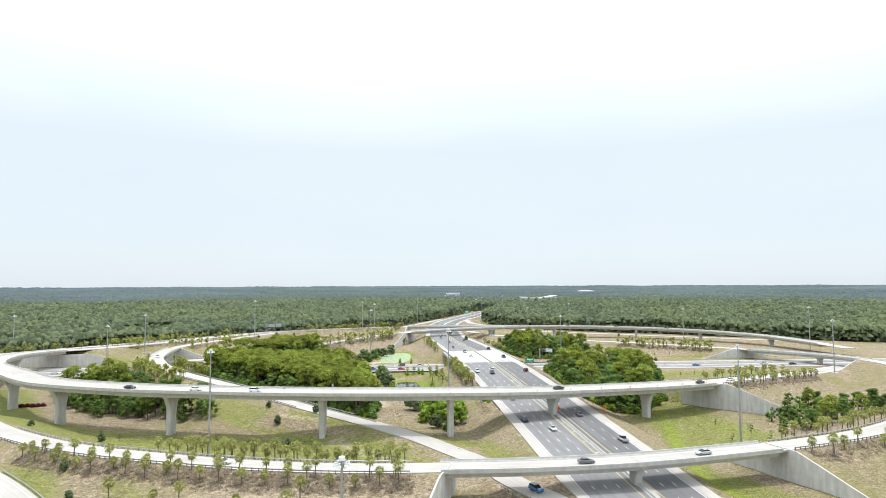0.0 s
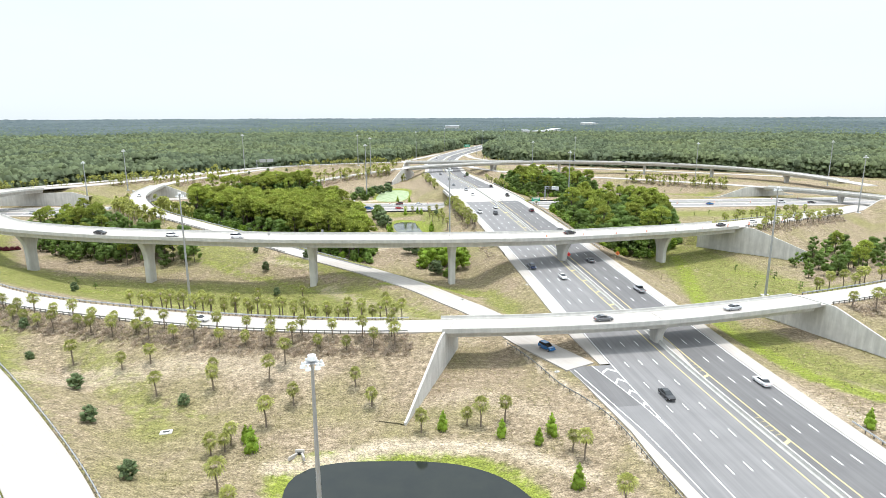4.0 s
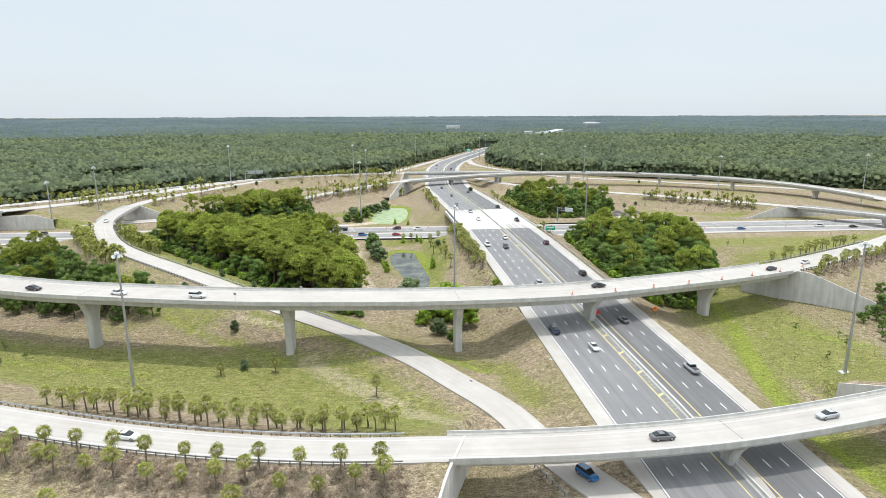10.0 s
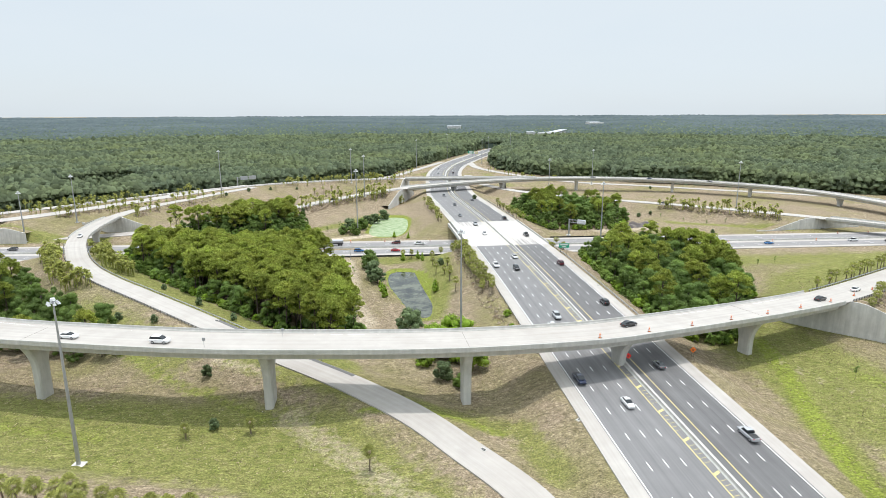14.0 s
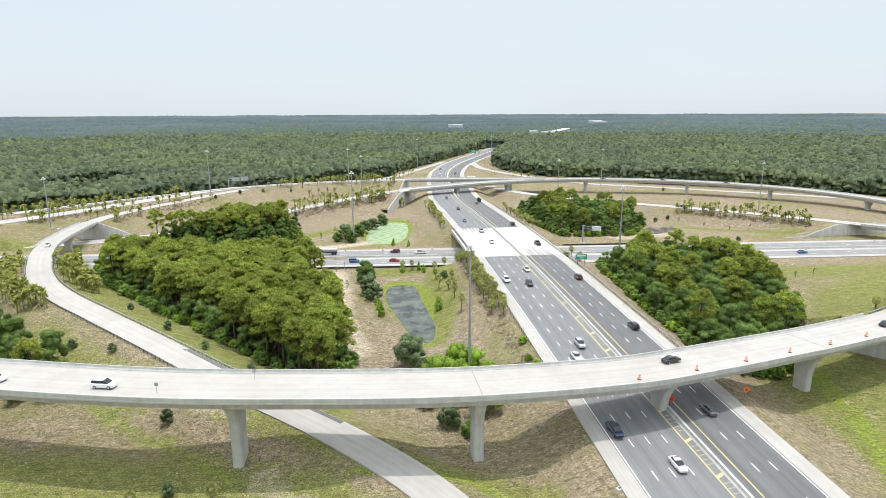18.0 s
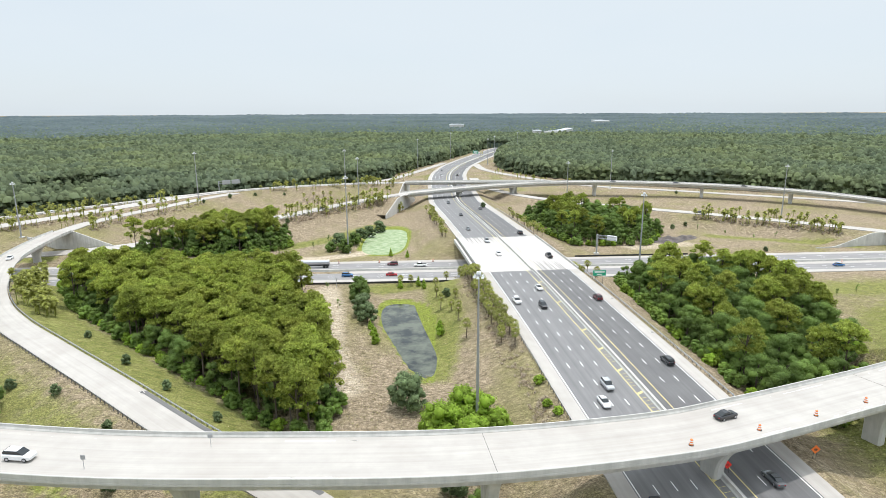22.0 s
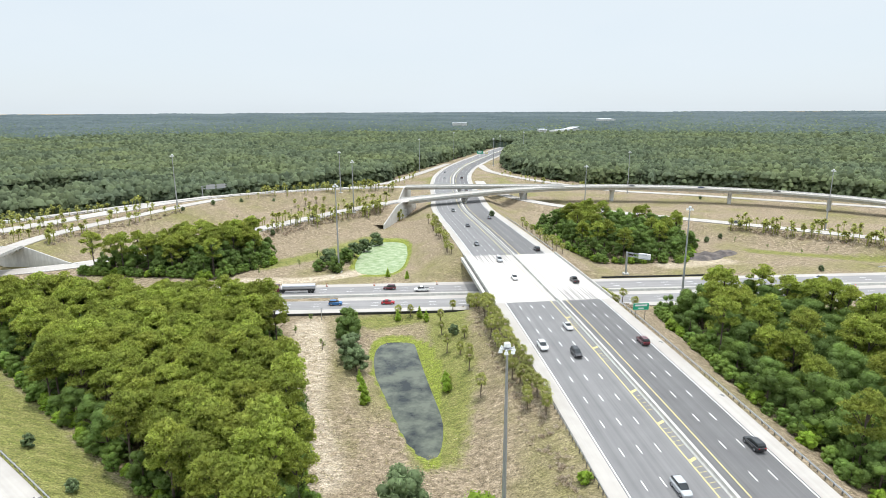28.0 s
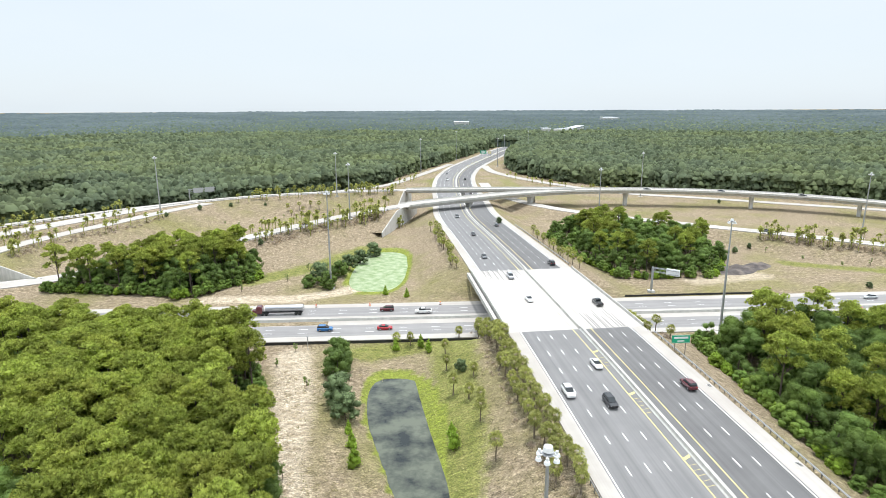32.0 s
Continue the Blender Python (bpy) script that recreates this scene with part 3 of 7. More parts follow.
GREENS = [(((-230, 300), (-180, 235), (-130, 212), (-81, 207), (-54, 205), (-34, 200), (-14, 178)), 20, 1.25), (((-62, 238), (-38, 226), (-8, 216), (14, 208), (20, 190)), 6, 0.75),
          (((98, 262), (104, 225), (110, 195)), 24, 1.2), (((90, 256), (86, 215), (81, 190), (79, 170)), 6, 1.0), (((84, 170), (90, 150), (112, 128)), 12, 0.8), (((-85, 425), (-62, 448), (-46, 480)), 9, 0.9), (((130, 352), (180, 356), (235, 366)), 16, 0.75),
          (((-240, 398), (-215, 402), (-190, 404)), 8, 0.9), (((-6, 360), (-5, 310), (-8, 285)), 9, 0.95), (((-34, 356), (-10, 362), (8, 356)), 6, 0.9), (((126, 282), (150, 318), (195, 345)), 24, 1.1), (((-122, 272), (-100, 256), (-78, 242)), 13, 0.7), (((-34, 238), (-62, 258), (-95, 284), (-125, 308), (-152, 344)), 12, 1.0), (((-117.0, 151.0), (-85.0, 112.0), (-61.0, 85.0)), 17, 1.1),
          (((140, 452), (170, 440), (200, 425)), 7, 0.8), (((-85, 150), (-62, 132), (-55, 122)), 7, 0.62), (((-12, 560), (-10, 640), (-20, 760)), 12, 0.7), (((60, 640), (45, 760)), 14, 0.6)]
LIMES = [(((96, 259), (92, 238), (85, 213), (80, 193), (77, 175), (80, 159), (83, 145), (90, 135), (104, 126), (125, 112)), 4.2, 0.88), (((-101.0, 249.0), (-85.0, 240.0), (-72.0, 230.0), (-56.0, 221.0), (-45.0, 214.0)), 2.6, 0.62), (((-89.0, 241.0), (-77.0, 232.0), (-68.0, 226.0), (-62.0, 227.0)), 2.6, 0.55), (((-125, 214), (-80, 206)), 3.5, 0.6),
         (((-64, 129), (-57, 132), (-48, 127)), 3.0, 0.5), (((110, 236), (126, 222)), 6, 0.6), (((-22, 214), (2, 212), (10, 206)), 2.5, 0.75)]
SANDS = [(((15.3, 165), (20.7, 152.5), (24.5, 143), (28, 135.5), (31, 129), (33, 122), (35, 110)), 1.5, 0.9), (((-30, 111), (-10, 118), (10, 117), (24, 108)), 4, 0.7), (((-50, 354), (-44, 330), (-40, 303), (-30, 276)), 8, 0.9), (((-95, 402), (-62, 404), (-46, 412), (-40, 425)), 6, 0.95), (((30, 205), (8, 206), (-6, 216), (-24, 233)), 4, 0.3), (((-40, 214), (-22, 197), (-6, 181), (6, 167)), 8, 0.52), (((92, 250), (98, 232), (110, 214), (124, 198)), 1.3, 0.50), (((95, 250), (101, 232), (113, 215), (127, 199)), 1.0, 0.45),
         (((-90, 138), (-60, 143), (-30, 140)), 8, 0.55), (((60, 180), (72, 140), (95, 100)), 8, 0.6), (((70, 225), (62, 255)), 5, 0.5), (((-14, 130), (6, 138), (22, 128)), 7, 0.5), (((-48, 230), (-66, 238)), 3, 0.6), (((150, 400), (230, 408)), 5, 0.6), (((90, 425), (118, 432)), 10, 0.7)]
g_green, g_lime, g_sand = mask(GREENS, GX, GY), mask(LIMES, GX, GY), mask(SANDS, GX, GY)
for key, w in (("lower", 0.16), ("middle", 0.12), ("algae", 0.2)):
    q_ = pond_q(key, GX, GY)
    g_lime = np.maximum(g_lime, np.clip(1.15 - np.maximum(q_ - 1.0, 0) / w, 0, 0.8) * (q_ < 1.9))
ground = tagged(grid_mesh("ground", GX, GY, GZ, M_GRASS), "dry tan and green mown grass embankments", "ground", kind="structure")
for nm_, arr in (("green", g_green), ("lime", g_lime), ("sand", g_sand)):
    ground.data.attributes.new(nm_, "FLOAT", "POINT").data.foreach_set("value", arr.astype(np.float32).ravel())

for key, (px, py, rx, ry, lev) in PONDS.items():
    k = 72
    vs = []
    for i in range(k):
        a = 2 * math.pi * i / k
        c, s = math.cos(a), math.sin(a)
        yy = py + ry * 1.12 * math.copysign(abs(s) ** 0.67, s)
        cx, hw_ = (-21.0 + (346 - yy) * 0.18, float(np.interp(yy, [280, 289, 304, 321, 346], [3.2, 5.0, 6.5, 9.0, 10.0]))) if key == "middle" else (-10.2 + (114 - yy) * 0.36 if key == "lower" else px, rx)
        vs.append((cx + hw_ * 1.12 * math.copysign(abs(c) ** 0.67, c), yy, lev))
    tagged(mesh_obj("water", vs, [tuple(range(k))], {"lower": M_WATER, "middle": M_WATER2, "algae": M_ALGAE}[key]), {"lower": "dark still retention pond water", "middle": "dark pond water with floating weed at its margins", "algae": "pond covered with pale green duckweed"}[key], "pond", kind="structure")

# ---- road surfaces ----
mb0, mb1 = BRIDGES["M"][1], BRIDGES["M"][2]


def road(name, line, u0, u1, material, label, top=0.0, thick=0.5, kind="structure"):
    return tagged(slab(name, line, u0, u1, top, thick, material), label, "road", kind=kind)


for nm, a, b in (("road_main", 0, mb0), ("road_main_far", mb1, 1)):
    ln_ = stretch(MAIN, a, b)
    road(nm, ln_, -3.9, 13.2, M_ASPH, "grey asphalt carriageway of the highway")
    road(nm + "_right", ln_, 13.2, 27.5, M_ASPH_D, "darker grey asphalt carriageway of the highway")
    full = ln_
    ln_ = ln_[ln_[:, 1] > 147.2]
    r_ = sides(ln_)
    w_ = np.interp(ln_[:, 1], [147.2, 150, 165, 185, 250, 300], [-5.9, -6.2, -7.6, -7.6, -7.2, -6.9])
    vs_ = np.concatenate([np.stack([ln_[:, 0] + r_[:, 0] * o, ln_[:, 1] + r_[:, 1] * o, ln_[:, 2] + h_], 1)[:, None] for o, h_ in ((w_, 0.004), (-3.9 + 0 * w_, 0.004), (-3.9 + 0 * w_, -0.5), (w_, -0.5))], 1).reshape(-1, 3)
    fs_ = [(i * 4 + j, i * 4 + (j + 1) % 4, i * 4 + (j + 1) % 4 + 4, i * 4 + j + 4) for i in range(len(ln_) - 1) for j in range(4)]
    tagged(runs(mesh_obj(nm + "_shoulder_left", vs_, fs_, M_CONC), ln_, (w_, -3.9, -3.9, w_)), "pale concrete shoulder of the highway", "road", kind="structure")
    road(nm + "_shoulder_right", full, 27.5, 31.0, M_CONC, "pale concrete shoulder of the highway", 0.004)
def taper(name, line, u0, u1, top, material, label):
    """A slab whose edges follow given offsets along the line."""
    r = sides(line)
    rows = [np.stack([line[:, 0] + r[:, 0] * o, line[:, 1] + r[:, 1] * o, line[:, 2] + h], 1)[:, None] for o, h in ((u0, top), (u1, top), (u1, top - 0.5), (u0, top - 0.5))]
    fs = [(i * 4 + j, i * 4 + (j + 1) % 4, i * 4 + (j + 1) % 4 + 4, i * 4 + j + 4) for i in range(len(line) - 1) for j in range(4)] + [(3, 2, 1, 0)]
    return tagged(runs(mesh_obj(name, np.concatenate(rows, 1).reshape(-1, 3), fs, material), line, (u0, u1, u1, u0)), label, "road", kind="structure")


aux = stretch(MAIN, near_frac(MAIN, mx(-50), -50), near_frac(MAIN, mx(148), 148))
AUX_Y, AUX_U = [60, 90, 110, 121.7, 127.7, 135, 143.2, 147.5], [-7.4, -7.7, -8.9, -9.9, -10.7, -11.8, -13.3, -14.2]
aux_u = np.interp(aux[:, 1], AUX_Y, AUX_U)
taper("road_merge_lane", aux, aux_u, -3.9 + 0 * aux_u, 0.002, M_ASPH, "grey asphalt merging lane beside the highway")
new_ = aux[:, 1] > 128.5
taper("road_merge_patch", aux[new_], aux_u[new_], np.interp(aux[new_, 1], [128.5, 130.8, 139.9, 148.8], [-4.3, -4.6, -6.4, -8.3]), 0.008, M_ASPH_D, "darker asphalt patch of the merging lane")
taper("road_merge_shoulder", aux, aux_u - np.interp(aux[:, 1], [60, 110, 121.7, 135, 141, 148], [2.6, 2.3, 1.2, 0.7, 0.15, 0.1]), aux_u, 0.006, M_CONC, "pale concrete shoulder of the merging lane")
road("road_bridge_deck", stretch(MAIN, mb0, mb1), -6.9, 31.0, M_DECK, "pale concrete deck of the highway bridge", 0.004, 1.6)
for nm, ln_, h in (("road_ramp_a", RAMP_A, HALF["A"]), ("road_ramp_b", RAMP_B, HALF["B"]), ("road_ramp_c", RAMP_C, HALF["C"]), ("road_u", ROAD_U, HALF["U"]), ("road_ramp_d", RAMP_D, HALF["D"]),
                   ("road_far_left", FAR_L, HALF["FL"]), ("road_far_right", FAR_R, HALF["FR"]), ("road_loop", LOOP, HALF["L"])):
    road(nm, ln_, -h, h, M_CONC, "pale concrete ramp surface", {"road_ramp_b": 0.03, "road_ramp_c": 0.045, "road_far_left": 0.035}.get(nm, 0.02), 0.4)
road("road_cross", CROSS, -16.5, 16.5, M_CONC, "crossing highway, pale concrete with asphalt lanes", 0.0)
road("road_cross_lanes", CROSS, -13, -4, M_ASPH_L, "grey asphalt lanes of the crossing highway", 0.006, 0.3)
road("road_cross_lanes", CROSS, 4, 13, M_ASPH_L, "grey asphalt lanes of the crossing highway", 0.006, 0.3)
verge = stretch(CROSS, near_frac(CROSS, -150, 372), near_frac(CROSS, -48, 379))
road("road_cross_verge", verge, 0.5, 3.6, M_GRASS, "narrow strip of dry grass beside the median barrier", 0.05, 0.3)
edge_ = stretch(RAMP_C, near_frac(RAMP_C, -28, 227), near_frac(RAMP_C, -76, 258))
road("road_ramp_c_edge", edge_, 2.9, 4.05, M_ASPH_D, "dark asphalt edge strip of the ramp", 0.055, 0.3)
# ---- end walls ----
_bm = bmesh.new()
bmesh.ops.create_cube(_bm, size=1.0, matrix=Matrix.Diagonal((1.50, 0.05, 1.45, 1)))
PANEL = bpy.data.meshes.new("panel")
_bm.to_mesh(PANEL)
_bm.free()
PANEL.materials.append(M_WALL)
for key, (mid, a, b, s) in WALLS.items():
    n = 24
    (qx, qy), (nx, ny) = plane_of(key)
    vs, fs, fill = [], [], []
    for i in range(n + 1):
        t = i / n
        x, y = a[0] + (b[0] - a[0]) * t, a[1] + (b[1] - a[1]) * t
        hi = max(z_at(x - nx * 5.2, y - ny * 5.2), z_at(x - nx * 6.5, y - ny * 6.5)) + 0.5
        lo = z_at(x + nx * 3, y + ny * 3) - 1.0
        hi = max(hi, lo + 1.1)
        for o, z in ((0.5, lo), (0.5, hi), (0.05, hi), (0.05, lo)):
            vs.append((x + nx * o, y + ny * o, z))
        fill += [(x + nx * 0.1, y + ny * 0.1, hi - 0.3), (x - nx * 4.5, y - ny * 4.5, hi - 0.34), (x - nx * 7.0, y - ny * 7.0, min(hi - 0.4, z_at(x - nx * 7.0, y - ny * 7.0) - 0.1))]
    for i in range(n):
        for j in range(4):
            p, q = i * 4 + j, i * 4 + (j + 1) % 4
            fs.append((p, q, q + 4, p + 4))
    fs += [(3, 2, 1, 0), tuple(n * 4 + j for j in range(4))]
    wall_ob = tagged(mesh_obj("retaining_wall", vs, fs, M_WALL), "pale grey panelled concrete abutment wall", "retaining wall", kind="structure")
    tagged(mesh_obj("ground_fill", fill, [(i * 3 + j, i * 3 + j + 1, i * 3 + j + 4, i * 3 + j + 3) for i in range(n) for j in range(2)], M_GRASS, True), "dry grass fill behind the abutment wall", "ground", kind="structure")
    length = math.hypot(b[0] - a[0], b[1] - a[1])
    if key in ("A_left", "A_right", "B_right", "D2", "C"):
        ux, uy = (b[0] - a[0]) / length, (b[1] - a[1]) / length
        for c_ in range(int(length / 1.55)):
            q = (c_ + 0.5) * 1.55
            i = min(n - 1, int(q / length * n))
            hi_ = min(vs[i * 4 + 1][2], vs[i * 4 + 5][2]) - 0.25
            zz = min(vs[i * 4][2], vs[i * 4 + 4][2]) + 0.4 + (0.75 if c_ % 2 else 0.0)
            while zz + 0.7 < hi_:
                top_ = min(1.5, hi_ - zz)
                if top_ < 1.49:
                    break
                p_ = new("panel", PANEL)
                p_.parent = wall_ob
                p_.matrix_basis = Matrix.Translation((a[0] + ux * q + nx * 0.495, a[1] + uy * q + ny * 0.495, zz + 0.75)) @ Matrix.Rotation(math.atan2(uy, ux), 4, "Z")
                zz += 1.5


# ---- flyover bridges: girder, deck edge, parapets, piers, joints ----
def box_bm(sx, sy, sz, bevel=0.0, at=(0, 0, 0)):
    bm = bmesh.new()
    bmesh.ops.create_cube(bm, size=1.0, matrix=Matrix.Translation(at) @ Matrix.Diagonal((sx, sy, sz, 1)))
    if bevel:
        bmesh.ops.bevel(bm, geom=bm.edges[:], offset=bevel, segments=1, affect="EDGES")
    return bm


def pier_mesh(height, wide, thick, flare):
    """A column with bevelled corners that flares out under the girder; x is across the road."""
    rise = min(flare * 2.7, height * 0.8)
    levels = [(0, wide), (height - rise, wide)]
    for i in range(1, 7):
        t = i / 6
        levels.append((height - rise + rise * t, wide + 2 * flare * t ** 2.1))
    levels = [(z, w) for z, w in levels if z >= 0]
    verts, faces = [], []
    c = 0.35
    for z, w in levels:
        h, t = w / 2, thick / 2
        for x, y in ((-h, -t + c), (-h + c, -t), (h - c, -t), (h, -t + c), (h, t - c), (h - c, t), (-h + c, t), (-h, t - c)):
            verts.append((x, y, z))
    for i in range(len(levels) - 1):
        for j in range(8):
            a, b = i * 8 + j, i * 8 + (j + 1) % 8
            faces.append((a, b, b + 8, a + 8))
    faces += [tuple(range(8))[::-1], tuple((len(levels) - 1) * 8 + j for j in range(8))]
    return verts, faces


def flyover(key, half, depth, piers, label):
    line0, a, b = BRIDGES[key]
    line = stretch(line0, a, b)
    top = empty("flyover_bridge", *line[0])
    tagged(top, label, "bridge")
    org = Vector(line[0])

    def own(ob, lab=""):
        ob.parent = top
        ob.matrix_basis = Matrix.Translation(-org)
        if lab:
            ob["label"] = lab
        return ob

    h, d = half, depth
    own(ribbon("girder", line, [(-h + 1.0, -0.35), (h - 1.0, -0.35), (h - 1.3, -d), (-h + 1.3, -d)], M_GIRD))
    own(ribbon("deck_slab", line, [(-h - 0.45, -0.02), (h + 0.45, -0.02), (h + 0.45, -0.36), (h - 0.9, -0.42), (-h + 0.9, -0.42), (-h - 0.45, -0.36)], M_GIRD))
    for s in (-1, 1):
        sec = [(s * (h + 0.42), 0.0), (s * (h + 0.42), 0.78), (s * (h + 0.36), 0.86), (s * (h + 0.16), 0.86), (s * (h + 0.08), 0.38), (s * (h - 0.12), 0.1), (s * (h - 0.12), 0.0)]
        own(ribbon("parapet", line, sec if s < 0 else sec[::-1], M_GIRD))
    r = sides(line)
    for px, py in piers:
        i = int(np.argmin(np.hypot(line[:, 0] - px, line[:, 1] - py)))
        x, y, z = line[i]
        # joint plate over every pier
        ang_ = math.degrees(math.atan2(r[i][1], r[i][0]))
        gz = min(z_at(x, y), z_at(x + r[i][0] * 2, y + r[i][1] * 2), z_at(x - r[i][0] * 2, y - r[i][1] * 2)) - 0.4
        hh = z - d + 0.02 - gz
        vs, fs = pier_mesh(hh, min(3.8, h * 0.7), 2.2, min(2.7, h * 0.44))
        p = mesh_obj("pier", vs, fs, M_GIRD)
        p.parent = top
        p.matrix_basis = Matrix.Translation(-org) @ pose(x, y, gz, 0, 0, ang_)
        q = part("footing", box_bm(min(4.2, h * 0.85) + 1.0, 3.2, 0.7, 0.05, (0, 0, -0.15)), M_WALL, p)
    for px, py in piers[::2]:
        i = int(np.argmin(np.hypot(line[:, 0] - px, line[:, 1] - py)))
        x, y, z = line[i]
        jn = part("expansion_joint", box_bm(2 * h - 0.3, 0.07, 0.012, 0, (0, 0, 0.04)), M_JOINT, top, "dark rubber expansion joint")
        jn.matrix_basis = Matrix.Translation(-org) @ pose(x, y, z, 0, 0, math.degrees(math.atan2(r[i][1], r[i][0])))
    return top


M_JOINT = mat("joint_rubber", (0.05, 0.05, 0.05), 0.8, (0.09, 0.09, 0.085), 2.0, 0.6)
flyover("A1", 4.3, 1.9, [(55, 161)], "pale concrete flyover ramp crossing low over the highway")
flyover("A2", 4.3, 1.9, [(250, 392)], "pale concrete ramp bridge over the crossing highway")
flyover("B0", 6.2, 2.2, [(-105, 226.5), (-45, 220), (2, 222), (42, 232), (86, 252), (-158, 241.5), (-200, 270), (-240, 312), (-261, 356)], "long curved pale concrete flyover on flared piers")
flyover("C", 4.1, 1.8, [(-188, 396)], "curved pale concrete ramp bridge over the crossing highway")
flyover("D", 5.4, 2.1, [(6, 571), (48, 595), (115, 608), (194, 594), (246, 566), (288, 512)], "distant curved pale concrete flyover on slender piers")
flyover("U", 5.0, 1.8, [(3, 612), (52, 613)], "distant straight pale concrete flyover beside the curved one")

# highway bridge over the crossing road
mbl = stretch(MAIN, mb0, mb1)
hb = empty("highway_bridge", *mbl[0])
tagged(hb, "wide pale concrete highway bridge over the crossing road", "bridge")
org_ = Matrix.Translation(-Vector(mbl[0]))
for s, u in ((-1, -6.9), (1, 31.0), (0, 12.9)):
    q = ribbon("parapet", mbl, [(u - 0.22, 0.0), (u - 0.15, 0.85), (u + 0.15, 0.85), (u + 0.22, 0.0)], M_GIRD)
    q.parent, q.matrix_basis = hb, org_
for u in np.arange(-8.0, 31, 4.2):
    q = ribbon("beam", mbl, [(u - 0.5, -0.3), (u + 0.5, -0.3), (u + 0.4, -1.9), (u - 0.4, -1.9)], M_GIRD)
    q.parent, q.matrix_basis = hb, org_
for f_ in (0.28, 0.5, 0.72):
    i = int(len(mbl) * f_)
    x, y, z = mbl[i]
    r_ = sides(mbl)[i]
    aa = math.degrees(math.atan2(r_[1], r_[0]))
    cap = part("pier_cap", box_bm(37, 1.5, 1.1, 0.08, (12, 0, -2.4)), M_GIRD, hb)
    cap.matrix_basis = org_ @ pose(x, y, z, 0, 0, aa)
    for u in (-4.5, 3.5, 11.5, 19.5, 27.5):
        c = part("column", box_bm(1.2, 1.2, 5.6, 0.2, (u, 0, -5.4)), M_GIRD, hb)
        c.matrix_basis = org_ @ pose(x, y, z, 0, 0, aa)
for i, nm in ((0, "near"), (len(mbl) - 1, "far")):
    x, y, z = mbl[i]
    r_ = sides(mbl)[i]
    w_ = part("abutment", box_bm(38, 1.2, 8, 0.05, (12, 0, -4.6)), M_WALL, hb)
    w_.matrix_basis = org_ @ pose(x, y, z, 0, 0, math.degrees(math.atan2(r_[1], r_[0])))

# ---- road paint ----
def stripes(name, line, u, width, material, dash=0, gap=0, start=0.0, h=0.012, label="", end=1.0, starts=None):
    s = np.r_[0, np.cumsum(np.linalg.norm(np.diff(line[:, :2], axis=0), axis=1))]
    r = sides(line)
    vs, fs = [], []

    def at(q, o):
        p = [np.interp(q, s, line[:, k]) for k in range(3)]
        d = [np.interp(q, s, r[:, k]) for k in range(2)]
        return (p[0] + d[0] * o, p[1] + d[1] * o, p[2] + h)

    for q in starts if starts is not None else ():
        k = len(vs)
        vs += [at(q, u - width / 2), at(q, u + width / 2), at(q + dash, u + width / 2), at(q + dash, u - width / 2)]
        fs.append((k, k + 1, k + 2, k + 3))
    q = start if starts is None else s[-1]
    while q < s[-1] * end - 1:
        q2 = min(q + (dash or 4.0), s[-1])
        k = len(vs)
        vs += [at(q, u - width / 2), at(q, u + width / 2), at(q2, u + width / 2), at(q2, u - width / 2)]
        fs.append((k, k + 1, k + 2, k + 3))
        q = q2 + gap if dash else q2
    return tagged(mesh_obj(name, vs, fs, material), label, "road marking", kind="stuff")


_s = np.r_[0, np.cumsum(np.linalg.norm(np.diff(MAIN[:, :2], axis=0), axis=1))]
DASHES = np.interp(np.interp(np.arange(-15, 115), (-15, 0, 12, 16, 25, 115), (-57.3, 97.2, 216.9, 253.6, 336.7, 1169)), MAIN[:, 1], _s)
for u in (0.0, 3.62, 7.25):
    stripes("lane_dashes", MAIN, u, 0.2, M_WHITE, 2.6, 7.05, 0, 0.022, "white dashed lane lines on the highway", starts=DASHES + (0.5 if u > 3 else 0))
for u in (19.75, 23.4):
    stripes("lane_dashes", MAIN, u, 0.2, M_WHITE, 2.6, 7.05, 0, 0.022, "white dashed lane lines on the highway", starts=DASHES)
for u in (-3.55, 27.1):
    stripes("edge_line", MAIN, u, 0.22, M_WHITE, h=0.024, label="white edge line of the highway")
for u in (10.95, 16.1):
    stripes("edge_line", MAIN, u, 0.22, M_YELLOW, h=0.024, label="yellow edge line beside the median")
# hatched median: short yellow bars
vs, fs = [], []
r0 = sides(MAIN)
s0 = np.r_[0, np.cumsum(np.linalg.norm(np.diff(MAIN[:, :2], axis=0), axis=1))]


def main_at(y, u, h=0.0):
    i = int(np.searchsorted(MAIN[:, 1], y))
    i = max(1, min(i, len(MAIN) - 1))
    t = (y - MAIN[i - 1, 1]) / (MAIN[i, 1] - MAIN[i - 1, 1])
    p = MAIN[i - 1] * (1 - t) + MAIN[i] * t
    d = r0[i]
    return (p[0] + d[0] * u, p[1] + d[1] * u, p[2] + h)


def quad(y, u0, u1, w, slant):
    k = len(vs)
    vs.extend([main_at(y, u0, 0.026), main_at(y + w, u0, 0.026), main_at(y + w + slant, u1, 0.026), main_at(y + slant, u1, 0.026)])
    fs.append((k, k + 1, k + 2, k + 3))


